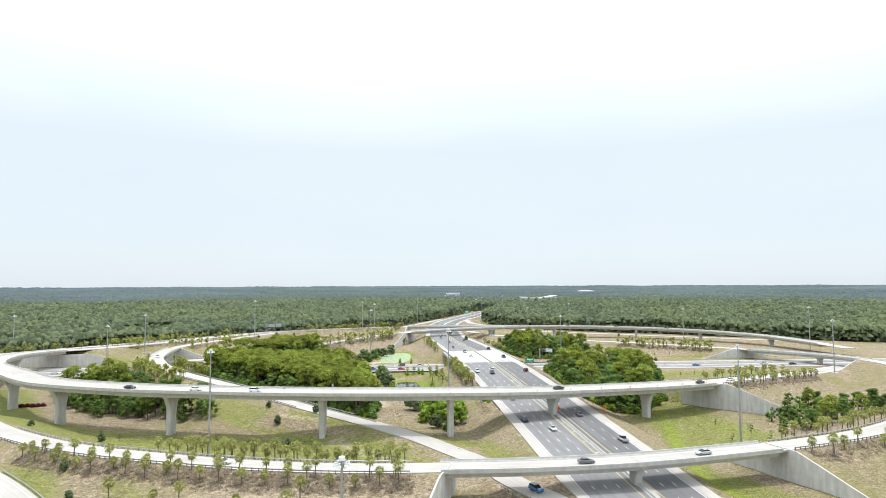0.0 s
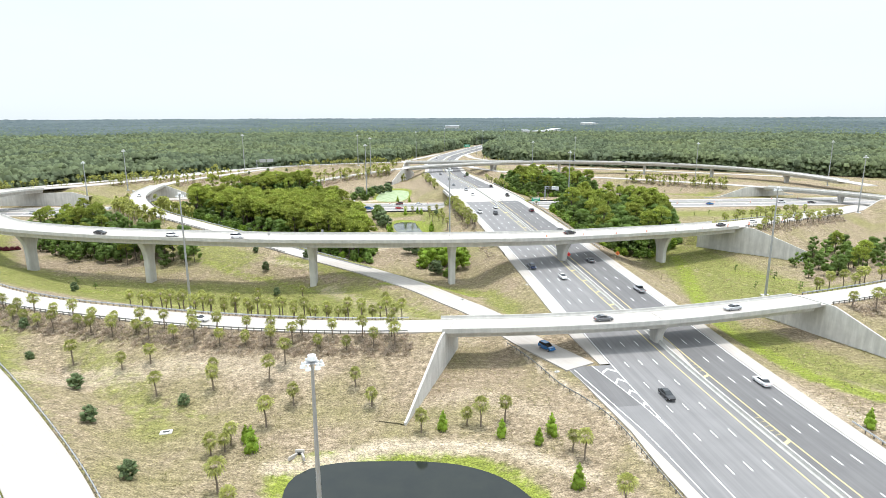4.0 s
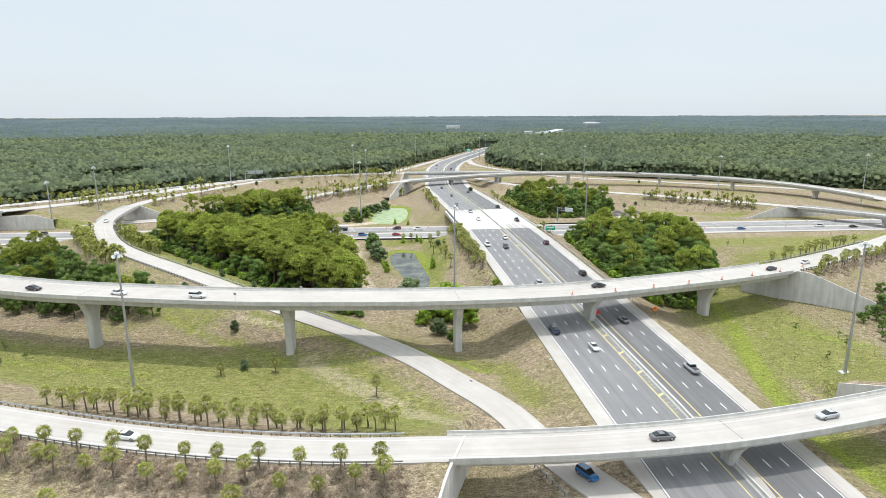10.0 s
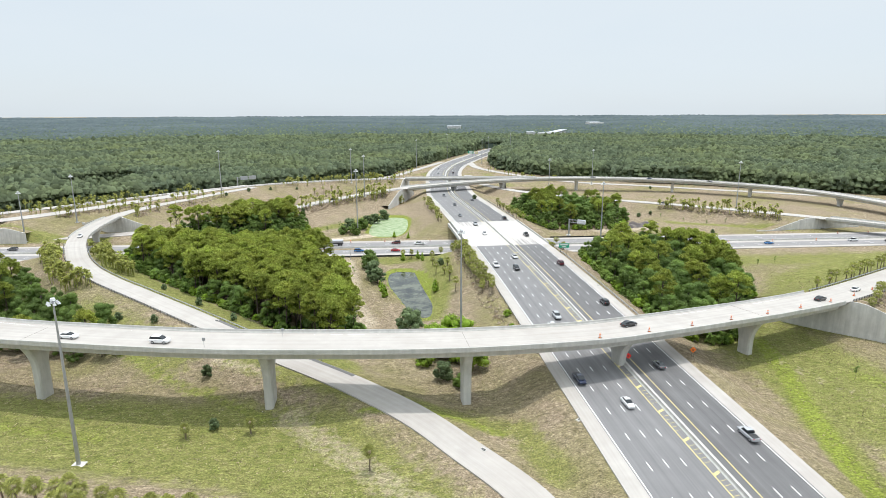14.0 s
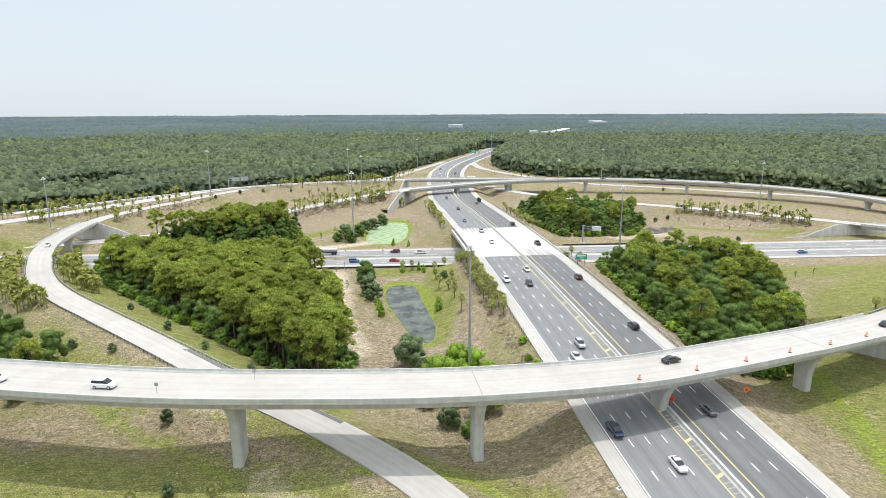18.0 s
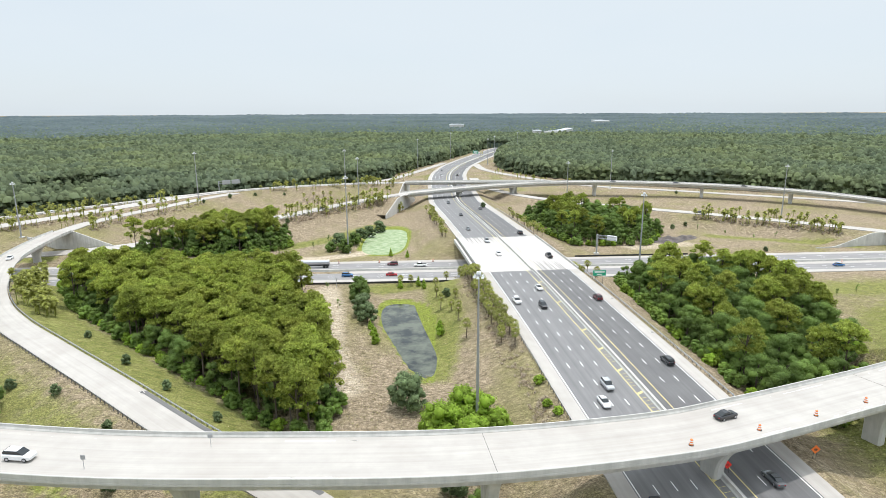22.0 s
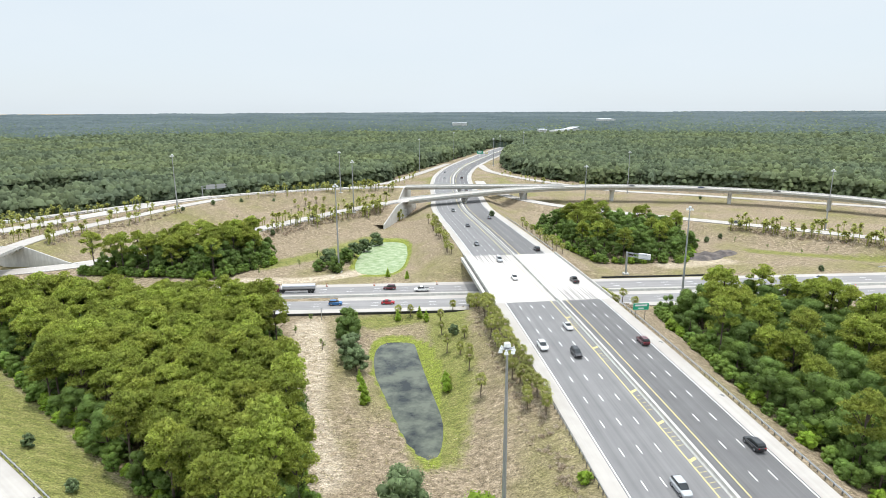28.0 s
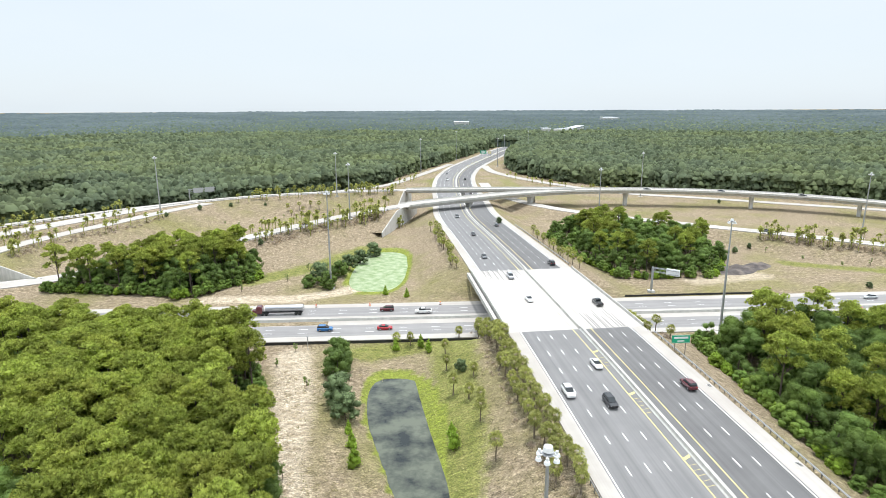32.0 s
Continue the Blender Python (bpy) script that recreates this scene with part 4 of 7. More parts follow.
for yb in np.arange(88, 190, 26.0):
    quad(yb, 14.5, 16.0, 0.75, 0.8)
    for q in range(5):
        quad(yb + 3 + q * 1.5, 14.6, 16.0, 0.10, 0.25)
for yb in list(np.arange(184, 236, 11.0)) + [258, 269, 281, 293.5, 316, 337]:
    quad(yb, 11.1, 12.6, 0.75, 0.8)
    for q in range(5):
        quad(yb - 1.5 - q * 1.4, 11.1, 12.6, 0.10, 0.25)
tagged(mesh_obj("median_hatching", vs, fs, M_YELLOW), "yellow hatch bars in the paved median", "road marking", kind="stuff")
# gore chevrons where the ramp leaves
vs, fs = [], []
for y, ul, ya, ua in ((144.7, -7.2, 146.3, -5.4), (139.6, -6.2, 141.6, -4.9), (134.8, -5.4, 136.3, -4.5), (129.8, -4.6, 130.9, -4.05), (125.2, -4.0, 125.9, -3.75)):
    for sgn in (0, 1):
        k = len(vs)
        ue = -3.5 if sgn == 0 else ul
        pts = [(y, ue), (y + 0.8, ue), (ya + 0.8, ua), (ya, ua)]
        for yy, uu in pts:
            vs.append(main_at(yy, uu, 0.03))
        fs.append((k, k + 1, k + 2, k + 3))
GORE = [(148.6, -8.3), (139.9, -6.4), (130.8, -4.7), (121.3, -3.6)]
MERGE = [(147.2, -13.0), (136.4, -11.1), (127.9, -9.8), (122, -8.8), (113.4, -8.1), (90, -7.1), (60, -6.8)]
for pa, pb in list(zip(GORE[:-1], GORE[1:])) + list(zip(MERGE[:-1], MERGE[1:])):
    k = len(vs)
    for f0 in range(8):
        y0, y1 = pa[0] + (pb[0] - pa[0]) * f0 / 8, pa[0] + (pb[0] - pa[0]) * (f0 + 1) / 8
        u0, u1 = pa[1] + (pb[1] - pa[1]) * f0 / 8, pa[1] + (pb[1] - pa[1]) * (f0 + 1) / 8
        k = len(vs)
        vs += [main_at(y0, u0 - 0.1, 0.03), main_at(y0, u0 + 0.1, 0.03), main_at(y1, u1 + 0.1, 0.03), main_at(y1, u1 - 0.1, 0.03)]
        fs.append((k, k + 1, k + 2, k + 3))
tagged(mesh_obj("gore_chevrons", vs, fs, M_WHITE), "white chevron markings in the ramp gore", "road marking", kind="stuff")
for ln_, h, nm in ((RAMP_A, 4.3, "a"), (RAMP_B, 6.2, "b"), (RAMP_C, 4.1, "c"), (LOOP, 4.9, "l"), (ROAD_U, 5.0, "u"), (RAMP_D, 5.4, "d")):
    stripes("edge_line", ln_, -h + 1.2, 0.16, M_WHITE, h=0.03, label="worn white edge line on pale ramp")
    stripes("edge_line", ln_, h - 1.2, 0.16, M_WHITE, h=0.03, label="worn white edge line on pale ramp")
for u in (-10, -7, 7, 10):
    stripes("lane_dashes", CROSS, u, 0.18, M_WHITE, 2.6, 7.5, 2.0, 0.02, "white dashed lane lines on the crossing road")
# rubber tracked from the asphalt on to both ends of the bridge deck
vs, fs = [], []
rk = np.random.default_rng(14)
for y0, y1, lanes in ((352.5, 372, (17.9, 21.6, 25.2)), (411.5, 393, (-1.8, 1.8, 5.4, 9.0))):
    for u in lanes:
        for o in (-0.95, -0.75, 0.75, 0.95, rk.uniform(-0.3, 0.3)):
            w = rk.uniform(0.10, 0.26)
            ye = y0 + (y1 - y0) * rk.uniform(0.25, 1.0)
            ym = y0 + (ye - y0) * 0.5
            k = len(vs)
            vs += [main_at(y0, u + o - w, 0.018), main_at(y0, u + o + w, 0.018), main_at(ym, u + o + w * 0.8, 0.018), main_at(ye, u + o, 0.018), main_at(ym, u + o - w * 0.8, 0.018)]
            fs.append((k, k + 1, k + 2, k + 3, k + 4) if y1 > y0 else (k + 4, k + 3, k + 2, k + 1, k))
tagged(mesh_obj("tyre_marks", vs, fs, M_TRACK), "dark tyre streaks on the pale bridge deck", "road marking", kind="stuff")
# concrete median barrier of the highway
fm0 = lambda y: near_frac(MAIN, mx(y), y)
for a_, b_ in ((0, mb0), (mb1, 1)):
    lnm = stretch(MAIN, a_, b_)
    tagged(ribbon("median_barrier", lnm, [(12.75, 0.0), (13.0, 0.25), (13.12, 0.85), (13.38, 0.85), (13.5, 0.25), (14.35, 0.1), (14.4, 0.0)], M_GIRD), "pale concrete median barrier with narrow kerb", "barrier", kind="structure")
isl = stretch(MAIN, fm0(138), fm0(180))
taper("median_island", isl, 13.4 + 0 * isl[:, 1], 14.3 + 1.5 * np.exp(-((isl[:, 1] - 157) / 9.0) ** 2), 0.14, M_CONC, "pale concrete median island round the pier")
tagged(ribbon("median_barrier", CROSS, [(-0.3, 0.0), (-0.12, 0.85), (0.12, 0.85), (0.3, 0.0)], M_GIRD), "pale concrete median barrier of the crossing road", "barrier", kind="structure")

# ---- guard rails ----
post_mesh = None


def guard_rail(line, a, b, offset, label, spacing=1.9, limit=300):
    global post_mesh
    ln_ = stretch(line, a, b)
    r = sides(ln_)
    ln2 = ln_.copy()
    ln2[:, :2] += r * offset
    thing = empty("guard_rail", *ln2[0])
    tagged(thing, label, "guard rail")
    off = Matrix.Translation(-Vector(ln2[0]))
    sg = 1 if offset > 0 else -1
    sec = [(0.0, 0.42), (-0.07 * sg, 0.47), (0.0, 0.56), (-0.07 * sg, 0.66), (0.0, 0.72), (0.04 * sg, 0.72), (0.04 * sg, 0.42)]
    q = ribbon("rail", ln2, sec if sg < 0 else sec[::-1], M_STEEL)
    q.parent, q.matrix_basis = thing, off
    if post_mesh is None:
        bm = box_bm(0.16, 0.2, 0.95, 0.0, (0, 0, 0.28))
        post_mesh = bpy.data.meshes.new("post")
        bm.to_mesh(post_mesh)
        bm.free()
        post_mesh.materials.append(M_POST)
    s = np.r_[0, np.cumsum(np.linalg.norm(np.diff(ln2[:, :2], axis=0), axis=1))]
    for k in range(min(limit, int(s[-1] / spacing))):
        d = k * spacing + 0.4
        x, y, z = [np.interp(d, s, ln2[:, j]) for j in range(3)]
        p = new("post", post_mesh)
        p.parent = thing
        p.matrix_basis = off @ Matrix.Translation((x + 0.1 * sg * np.interp(d, s, r[:, 0]), y + 0.1 * sg * np.interp(d, s, r[:, 1]), z))
    return thing


M_POST = mat("treated_timber_post", (0.20, 0.18, 0.16), 0.9, (0.11, 0.10, 0.09), 3.0, 0.6)
GR = "galvanised steel guard rail on short timber posts beside the ramp"
fa = lambda x, y: near_frac(RAMP_A, x, y)
fc = lambda x, y: near_frac(RAMP_C, x, y)
fl = lambda x, y: near_frac(LOOP, x, y)
guard_rail(RAMP_A, fa(-145, 192), fa(-9, 156), 4.6, GR)
guard_rail(RAMP_A, fa(-145, 192), fa(-9, 156), -4.6, GR)
guard_rail(RAMP_A, fa(102, 175), fa(190, 230), 4.6, GR)
guard_rail(RAMP_A, fa(102, 175), fa(190, 230), -4.6, GR)
guard_rail(RAMP_C, fc(-40, 234), fc(-172, 352), 4.45, GR)
guard_rail(RAMP_C, fc(-58, 246), fc(-172, 352), -4.45, GR)
_rl = [main_at(y, u) for y, u in ((165, -24.3), (160.6, -22.7), (152.1, -20.2), (143, -18), (135.5, -15.5), (129.2, -13.5), (122.6, -12.3), (110, -11.9), (90, -11.6), (62, -11.6))]
RAIL = dense([(x, y, z_at(x, y) + 0.05) for x, y, z in _rl], 3.0)
RAIL[:, 2] = [z_at(x, y) + 0.02 for x, y, z in RAIL]
guard_rail(RAIL, 0, 1, 0.01, "galvanised steel guard rail on short timber posts beside the merging lane")
guard_rail(LOOP, fl(-125, 156), fl(-36, 60), -5.3, GR)
guard_rail(LOOP, fl(-125, 156), fl(-36, 60), 5.3, GR)
guard_rail(RAMP_B, near_frac(RAMP_B, 122, 270), near_frac(RAMP_B, 205, 333), 6.6, GR)
guard_rail(RAMP_B, near_frac(RAMP_B, 122, 270), near_frac(RAMP_B, 205, 333), -6.6, GR)
guard_rail(RAMP_D, near_frac(RAMP_D, -115, 470), near_frac(RAMP_D, -40, 543), 5.8, GR, 3.8)
guard_rail(ROAD_U, near_frac(ROAD_U, -264, 478), near_frac(ROAD_U, -40, 611), 5.4, GR, 3.8)
fm = lambda y: near_frac(MAIN, mx(y), y)
guard_rail(MAIN, fm(245), fm(345), 31.7, "galvanised steel guard rail along the highway shoulder")
guard_rail(MAIN, fm(90), fm(118), 31.7, "galvanised steel guard rail along the highway shoulder")
guard_rail(MAIN, fm(240), fm(292), -7.6, "galvanised steel guard rail along the highway shoulder")
guard_rail(MAIN, fm(418), fm(500), 31.7, "galvanised steel guard rail along the highway shoulder", 3.8)


# ---- high mast lights ----
def high_mast(x, y, top, base=None, copy=None):
    z0 = z_at(x, y) - 0.1 if base is None else base
    e = empty("high_mast_light", x, y, z0)
    tagged(e, "tall grey steel high-mast light with a ring of white lamps", "street lamp", "high-mast lights of the interchange")
    hgt = top - z0
    bm = bmesh.new()
    bmesh.ops.create_cone(bm, cap_ends=True, segments=12, radius1=0.42, radius2=0.16, depth=hgt, matrix=Matrix.Translation((0, 0, hgt / 2)))
    part("pole", bm, M_STEEL, e)
    part("base_plate", box_bm(2.6, 2.0, 0.35, 0.04, (0, 0, 0.12)), M_WALL, e, "pale concrete base pad")
    bm = bmesh.new()
    bmesh.ops.create_cone(bm, cap_ends=True, segments=16, radius1=0.52, radius2=0.42, depth=0.5, matrix=Matrix.Translation((0, 0, hgt + 0.3)))
    part("cap_drum", bm, M_LAMP, e, "white domed winch cover")
    bm = bmesh.new()
    bmesh.ops.create_cone(bm, cap_ends=True, segments=16, radius1=0.6, radius2=0.6, depth=0.12, matrix=Matrix.Translation((0, 0, hgt - 0.25)))
    part("lamp_ring", bm, M_STEEL, e)
    for k in range(6):
        a = math.pi / 3 * k + 0.3
        bm = bmesh.new()
        bmesh.ops.create_cone(bm, cap_ends=True, segments=10, radius1=0.33, radius2=0.25, depth=0.28, matrix=Matrix.Translation((0, 0, -0.3)))
        bmesh.ops.create_cone(bm, cap_ends=True, segments=8, radius1=0.16, radius2=0.13, depth=0.34, matrix=Matrix.Translation((0, 0, 0.0)))
        bmesh.ops.create_cube(bm, size=1, matrix=Matrix.Translation((-0.45, 0, 0.05)) @ Matrix.Diagonal((0.7, 0.09, 0.09, 1)))
        h_ = part("luminaire", bm, M_LAMP, e)
        h_.matrix_basis = pose(0.98 * math.cos(a), 0.98 * math.sin(a), hgt - 0.3, 0, 0, math.degrees(a))
    return e


M_LAMP = mat("lamp_housing", (0.75, 0.76, 0.76), 0.4, (0.62, 0.63, 0.63), 2.0, 0.5)
for x, y, t in ((-79, 196, 36.0), (103.5, 203, 36.3), (2.3, 252.5, 38.3), (-14.5, 78.6, 33.3), (-171, 534, 44), (-51.3, 416, 40.3), (139.6, 651, 36.7), (75.8, 523.7, 37.6), (204.6, 500, 37.1), (74.3, 369.5, 38.2),
                (-228, 398, 31), (-217, 427, 36.8), (229, 343, 36.5), (306, 490, 38.5), (-322, 440, 36), (-81.8, 597.5, 41.2), (-35, 818, 39), (-60.3, 518, 41.3)):
    high_mast(x, y, t)
for x, y, t in ((61, 924, 38), (50, 888, 36), (4, 985, 40), (105, 1040, 38)):
    high_mast(x, y, t)


# ---- signs, drums, drains ----
M_GREEN = mat("sign_green", (0.012, 0.34, 0.19), 0.5, (0.014, 0.29, 0.16), 1.0, 0.5)
M_ORANGE = mat("sign_orange", (0.85, 0.20, 0.03), 0.5, (0.75, 0.17, 0.03), 1.0, 0.5)
M_RED = mat("sign_red", (0.80, 0.03, 0.02), 0.5, (0.70, 0.03, 0.02), 1.0, 0.5)
M_BLACK = mat("black_paint", (0.02, 0.02, 0.02), 0.6, (0.03, 0.03, 0.03), 1.0, 0.5)


def moved(bm, m):
    bmesh.ops.transform(bm, matrix=m, verts=bm.verts[:])
    return bm


def guide_sign(x, y, w, h, high, rz, rows, face=None, label="green highway guide sign with white lettering bars on posts"):
    z = z_at(x, y)
    e = empty("guide_sign", x, y, z, rz)
    tagged(e, label, "road sign")
    panel = part("panel", box_bm(w, 0.08, h, 0.02, (0, 0, high + h / 2)), face or M_GREEN, e)
    for s in (-1, 1):
        part("post", box_bm(0.16, 0.16, high + h + 0.6, 0.02, (s * w * 0.3, 0.14, (high + h) / 2 - 0.3)), M_POST, e)
    for zz, ww, hh in rows:
        part("lettering_bar", box_bm(ww, 0.02, hh, 0, (0, -0.05, high + h * zz)), M_WHITE, panel)
    for s in (-1, 1):
        part("border", box_bm(w - 0.1, 0.012, 0.05, 0, (0, -0.047, high + h / 2 + s * (h / 2 - 0.08))), M_WHITE, panel)
    return e


guide_sign(50.3, 339.5, 4.6, 2.1, 2.6, 4, ((0.68, 3.6, 0.5), (0.27, 1.7, 0.3)))
guide_sign(41.0, 1012, 8.5, 4.2, 5.5, -14, ((0.7, 6, 0.8), (0.35, 5, 0.7)))
guide_sign(49.5, 1010, 4.2, 3.2, 5.5, -14, ((0.65, 2.8, 0.6), (0.3, 2.2, 0.5)), M_YELLOW, "yellow highway exit sign with pale lettering bars on posts")


def work_sign(x, y, z, material, label, tall=1.4, size=1.15):
    e = empty("work_zone_sign", x, y, z)
    tagged(e, label, "road sign")
    part("panel", moved(box_bm(size, 0.05, size, 0.02), pose(0, 0, tall + size * 0.6, 0, 45, 0)), material, e)
    for s in (-1, 1):
        part("leg", box_bm(0.06, 0.06, tall + 0.5, 0, (s * 0.3, 0.06, (tall + 0.5) / 2)), M_BLACK, e)
    for k, w in ((0.16, 0.5), (-0.02, 0.7), (-0.2, 0.45)):
        part("lettering_bar", box_bm(w, 0.02, 0.1, 0, (0, -0.04, tall + size * 0.6 + k)), M_BLACK, e)
    return e


x_, y_, z_ = main_at(229, 14.0)
work_sign(x_, y_, z_ + 0.8, M_RED, "red-orange diamond warning sign on the median barrier", 1.0)
work_sign(65.5, 237.6, z_at(65.5, 237.6), M_ORANGE, "orange diamond work zone sign on a stand in the grass", 1.4, 1.3)
M_DRUMW = mat("drum_white", (0.8, 0.8, 0.8), 0.5, (0.7, 0.7, 0.7), 2.0, 0.5)


def drum(x, y, z):
    e = empty("traffic_drum", x, y, z)
    tagged(e, "orange and white striped plastic traffic drum with black base", "traffic drum", "traffic drums along the flyover")
    bm = bmesh.new()
    bmesh.ops.create_cone(bm, cap_ends=True, segments=12, radius1=0.42, radius2=0.42, depth=0.1, matrix=Matrix.Translation((0, 0, 0.06)))
    part("base", bm, M_BLACK, e)
    for k in range(5):
        bm = bmesh.new()
        bmesh.ops.create_cone(bm, cap_ends=True, segments=12, radius1=0.31 - k * 0.02, radius2=0.29 - k * 0.02, depth=0.2, matrix=Matrix.Translation((0, 0, 0.2 + k * 0.2)))
        part("band", bm, M_ORANGE if k % 2 == 0 else M_DRUMW, e)
    return e


drum_line = stretch(RAMP_B, near_frac(RAMP_B, 22, 226), near_frac(RAMP_B, 205, 332))
dr = sides(drum_line)
first = None
for i in range(5, len(drum_line) - 2, 5):
    x, y, z = drum_line[i][0] + dr[i][0] * 3.6, drum_line[i][1] + dr[i][1] * 3.6, drum_line[i][2] + 0.02
    if first is None:
        first = drum(x, y, z)
    else:
        copy_thing(first, pose(x, y, z, 0, 0, 20 * i))


def drain(x, y, rz=0, s=1.0):
    z = z_at(x, y)
    e = empty("drain_inlet", x, y, z, rz)
    tagged(e, "pale concrete storm drain inlet with dark grate in the grass", "drain")
    part("slab", box_bm(2.2 * s, 1.5 * s, 0.3, 0.05, (0, 0, 0.05)), M_WALL, e)
    part("grate", box_bm(1.2 * s, 0.6 * s, 0.06, 0, (0, 0, 0.2)), M_BLACK, e)


drain(-52.8, 121.5, 15)
drain(27, 205, 30, 0.6)
drain(25.3, 145.5, 25, 0.5)
# headwall at the lower pond
hw = empty("culvert_headwall", -26.3, 114.8, z_at(-26.3, 114.8))
tagged(hw, "pale concrete pipe headwall with flared wings at the pond", "culvert")
for s in (-1, 1):
    part("wing", moved(box_bm(0.35, 2.6, 0.7, 0.04), pose(s * 0.9, -0.6, 0.3, -12, 0, s * 22)), M_CONC, hw)
part("head", box_bm(1.6, 0.35, 0.9, 0.04, (0, 0.8, 0.4)), M_CONC, hw)
# the shaded inside of the pipe is put in as a solid black block
part("pipe_mouth", box_bm(0.8, 0.3, 0.5, 0.04, (0, 0.55, 0.2)), M_BLACK, hw)
# cantilever message board
gx_, gy_ = 67.6, 411
gz_ = z_at(gx_, gy_)
vms = empty("message_gantry", gx_, gy_, gz_)
tagged(vms, "galvanised cantilever gantry with a dark message board beside the crossing road", "road sign")
part("column", box_bm(0.7, 0.7, 9.6, 0.1, (0, 0, 4.8)), M_STEEL, vms)
part("footing", box_bm(2.2, 2.2, 0.8, 0.06, (0, 0, 0.3)), M_WALL, vms)
vd = Vector((0.80, -0.60, 0))
for h_ in (7.9, 9.3):
    for o in (-0.6, 0.6):
        q = part("chord", moved(box_bm(9.5, 0.16, 0.16), Matrix.Translation((vd.x * 4.7 - vd.y * o, vd.y * 4.7 + vd.x * o, h_)) @ pose(0, 0, 0, 0, 0, math.degrees(math.atan2(vd.y, vd.x)))), M_STEEL, vms)
for k in range(6):
    part("brace", moved(box_bm(2.0, 0.1, 0.1), Matrix.Translation((vd.x * (0.9 + 1.6 * k), vd.y * (0.9 + 1.6 * k), 8.6)) @ pose(0, 0, 0, 0, 0, math.degrees(math.atan2(vd.y, vd.x))) @ pose(0, 0, 0, 0, 45 if k % 2 else -45, 0)), M_STEEL, vms)
part("board", moved(box_bm(4.6, 0.9, 2.3, 0.06), Matrix.Translation((vd.x * 7.2, vd.y * 7.2, 8.6)) @ pose(0, 0, 0, 0, 0, math.degrees(math.atan2(vd.y, vd.x)))), M_LAMP, vms, "pale grey message board casing")

# ---- plants ----
def quads_mesh(name, Q, material, extra=None):
    """Q: (n, 4, 3) leaf quads; extra: (verts, triangles) of solid cores."""
    n = len(Q)
    verts = Q.reshape(-1, 3)
    loops = np.arange(4 * n)
    starts = np.arange(0, 4 * n, 4)
    if extra is not None:
        ev, ef = extra
        loops = np.r_[loops, (ef + 4 * n).ravel()]
        starts = np.r_[starts, 4 * n + np.arange(0, 3 * len(ef), 3)]
        verts = np.vstack([verts, ev])
    me = bpy.data.meshes.new(name)
    me.vertices.add(len(verts))
    me.vertices.foreach_set("co", verts.astype(np.float32).ravel())
    me.loops.add(len(loops))
    me.loops.foreach_set("vertex_index", loops.astype(np.int32))
    me.polygons.add(len(starts))
    me.polygons.foreach_set("loop_start", starts.astype(np.int32))
    me.materials.append(material)
    me.update(calc_edges=True)
    return me


_bm = bmesh.new()
bmesh.ops.create_icosphere(_bm, subdivisions=1, radius=1.0)
ICO_V = np.array([v.co[:] for v in _bm.verts])
ICO_F = np.array([[v.index for v in f.verts] for f in _bm.faces])
_bm.free()
_bm = bmesh.new()
bmesh.ops.create_icosphere(_bm, subdivisions=2, radius=1.0)
ICO2_V = np.array([v.co[:] for v in _bm.verts])
ICO2_F = np.array([[v.index for v in f.verts] for f in _bm.faces])
_bm.free()


def leaf_quads(rg, centres, normals, size, aspect=0.6):
    n = len(centres)
    nrm = normals / np.linalg.norm(normals, axis=1)[:, None]
    t = rg.normal(size=(n, 3))
    t -= (t * nrm).sum(1)[:, None] * nrm
    t /= np.linalg.norm(t, axis=1)[:, None]
    b = np.cross(nrm, t)
    s = size * rg.uniform(0.6, 1.35, n)[:, None] / 2
    a = s * aspect
    droop = nrm * s * rg.uniform(-0.5, 0.5, n)[:, None]
    return np.stack([centres - t * s - b * a + droop, centres + t * s - b * a * 0.4, centres + t * s + b * a * 0.6 + droop, centres - t * s + b * a], 1)


def crown_mesh(name, seed, blobs, per, size, material, up=0.35, core=0.86, aspect=0.6, heart=None):
    """A crown of leaf clumps: blobs are (x, y, z, rx, rz)."""
    rg = np.random.default_rng(seed)
    Q, EV, EF = [], [], []
    for x, y, z, rx, rz in blobs:
        k = int(per * (rx * rx) / 2.0) + 12
        d = rg.normal(size=(k, 3))
        d[:, 2] = d[:, 2] + up
        d /= np.linalg.norm(d, axis=1)[:, None]
        r = rg.uniform(0.82, 1.14, k)[:, None]
        c = np.array([x, y, z]) + d * r * np.array([rx, rx, rz])
        nn = d + rg.normal(size=(k, 3)) * 0.45 + np.array([0, 0, 0.45])
        Q.append(leaf_quads(rg, c, nn, size, aspect))
        if heart is not None:
            continue
        EF.append(ICO_F + sum(len(e) for e in EV))
        EV.append(np.array([x, y, z]) + ICO_V * np.array([rx, rx, rz]) * core * rg.uniform(0.85, 1.1, (len(ICO_V), 1)))
    for x, y, z, rx, rz in heart or ():
        EF.append(ICO2_F + sum(len(e) for e in EV))
        EV.append(np.array([x, y, z]) + ICO2_V * np.array([rx, rx, rz]) * rg.uniform(0.88, 1.08, (len(ICO2_V), 1)))
    return quads_mesh(name, np.concatenate(Q), material, (np.concatenate(EV), np.concatenate(EF)))


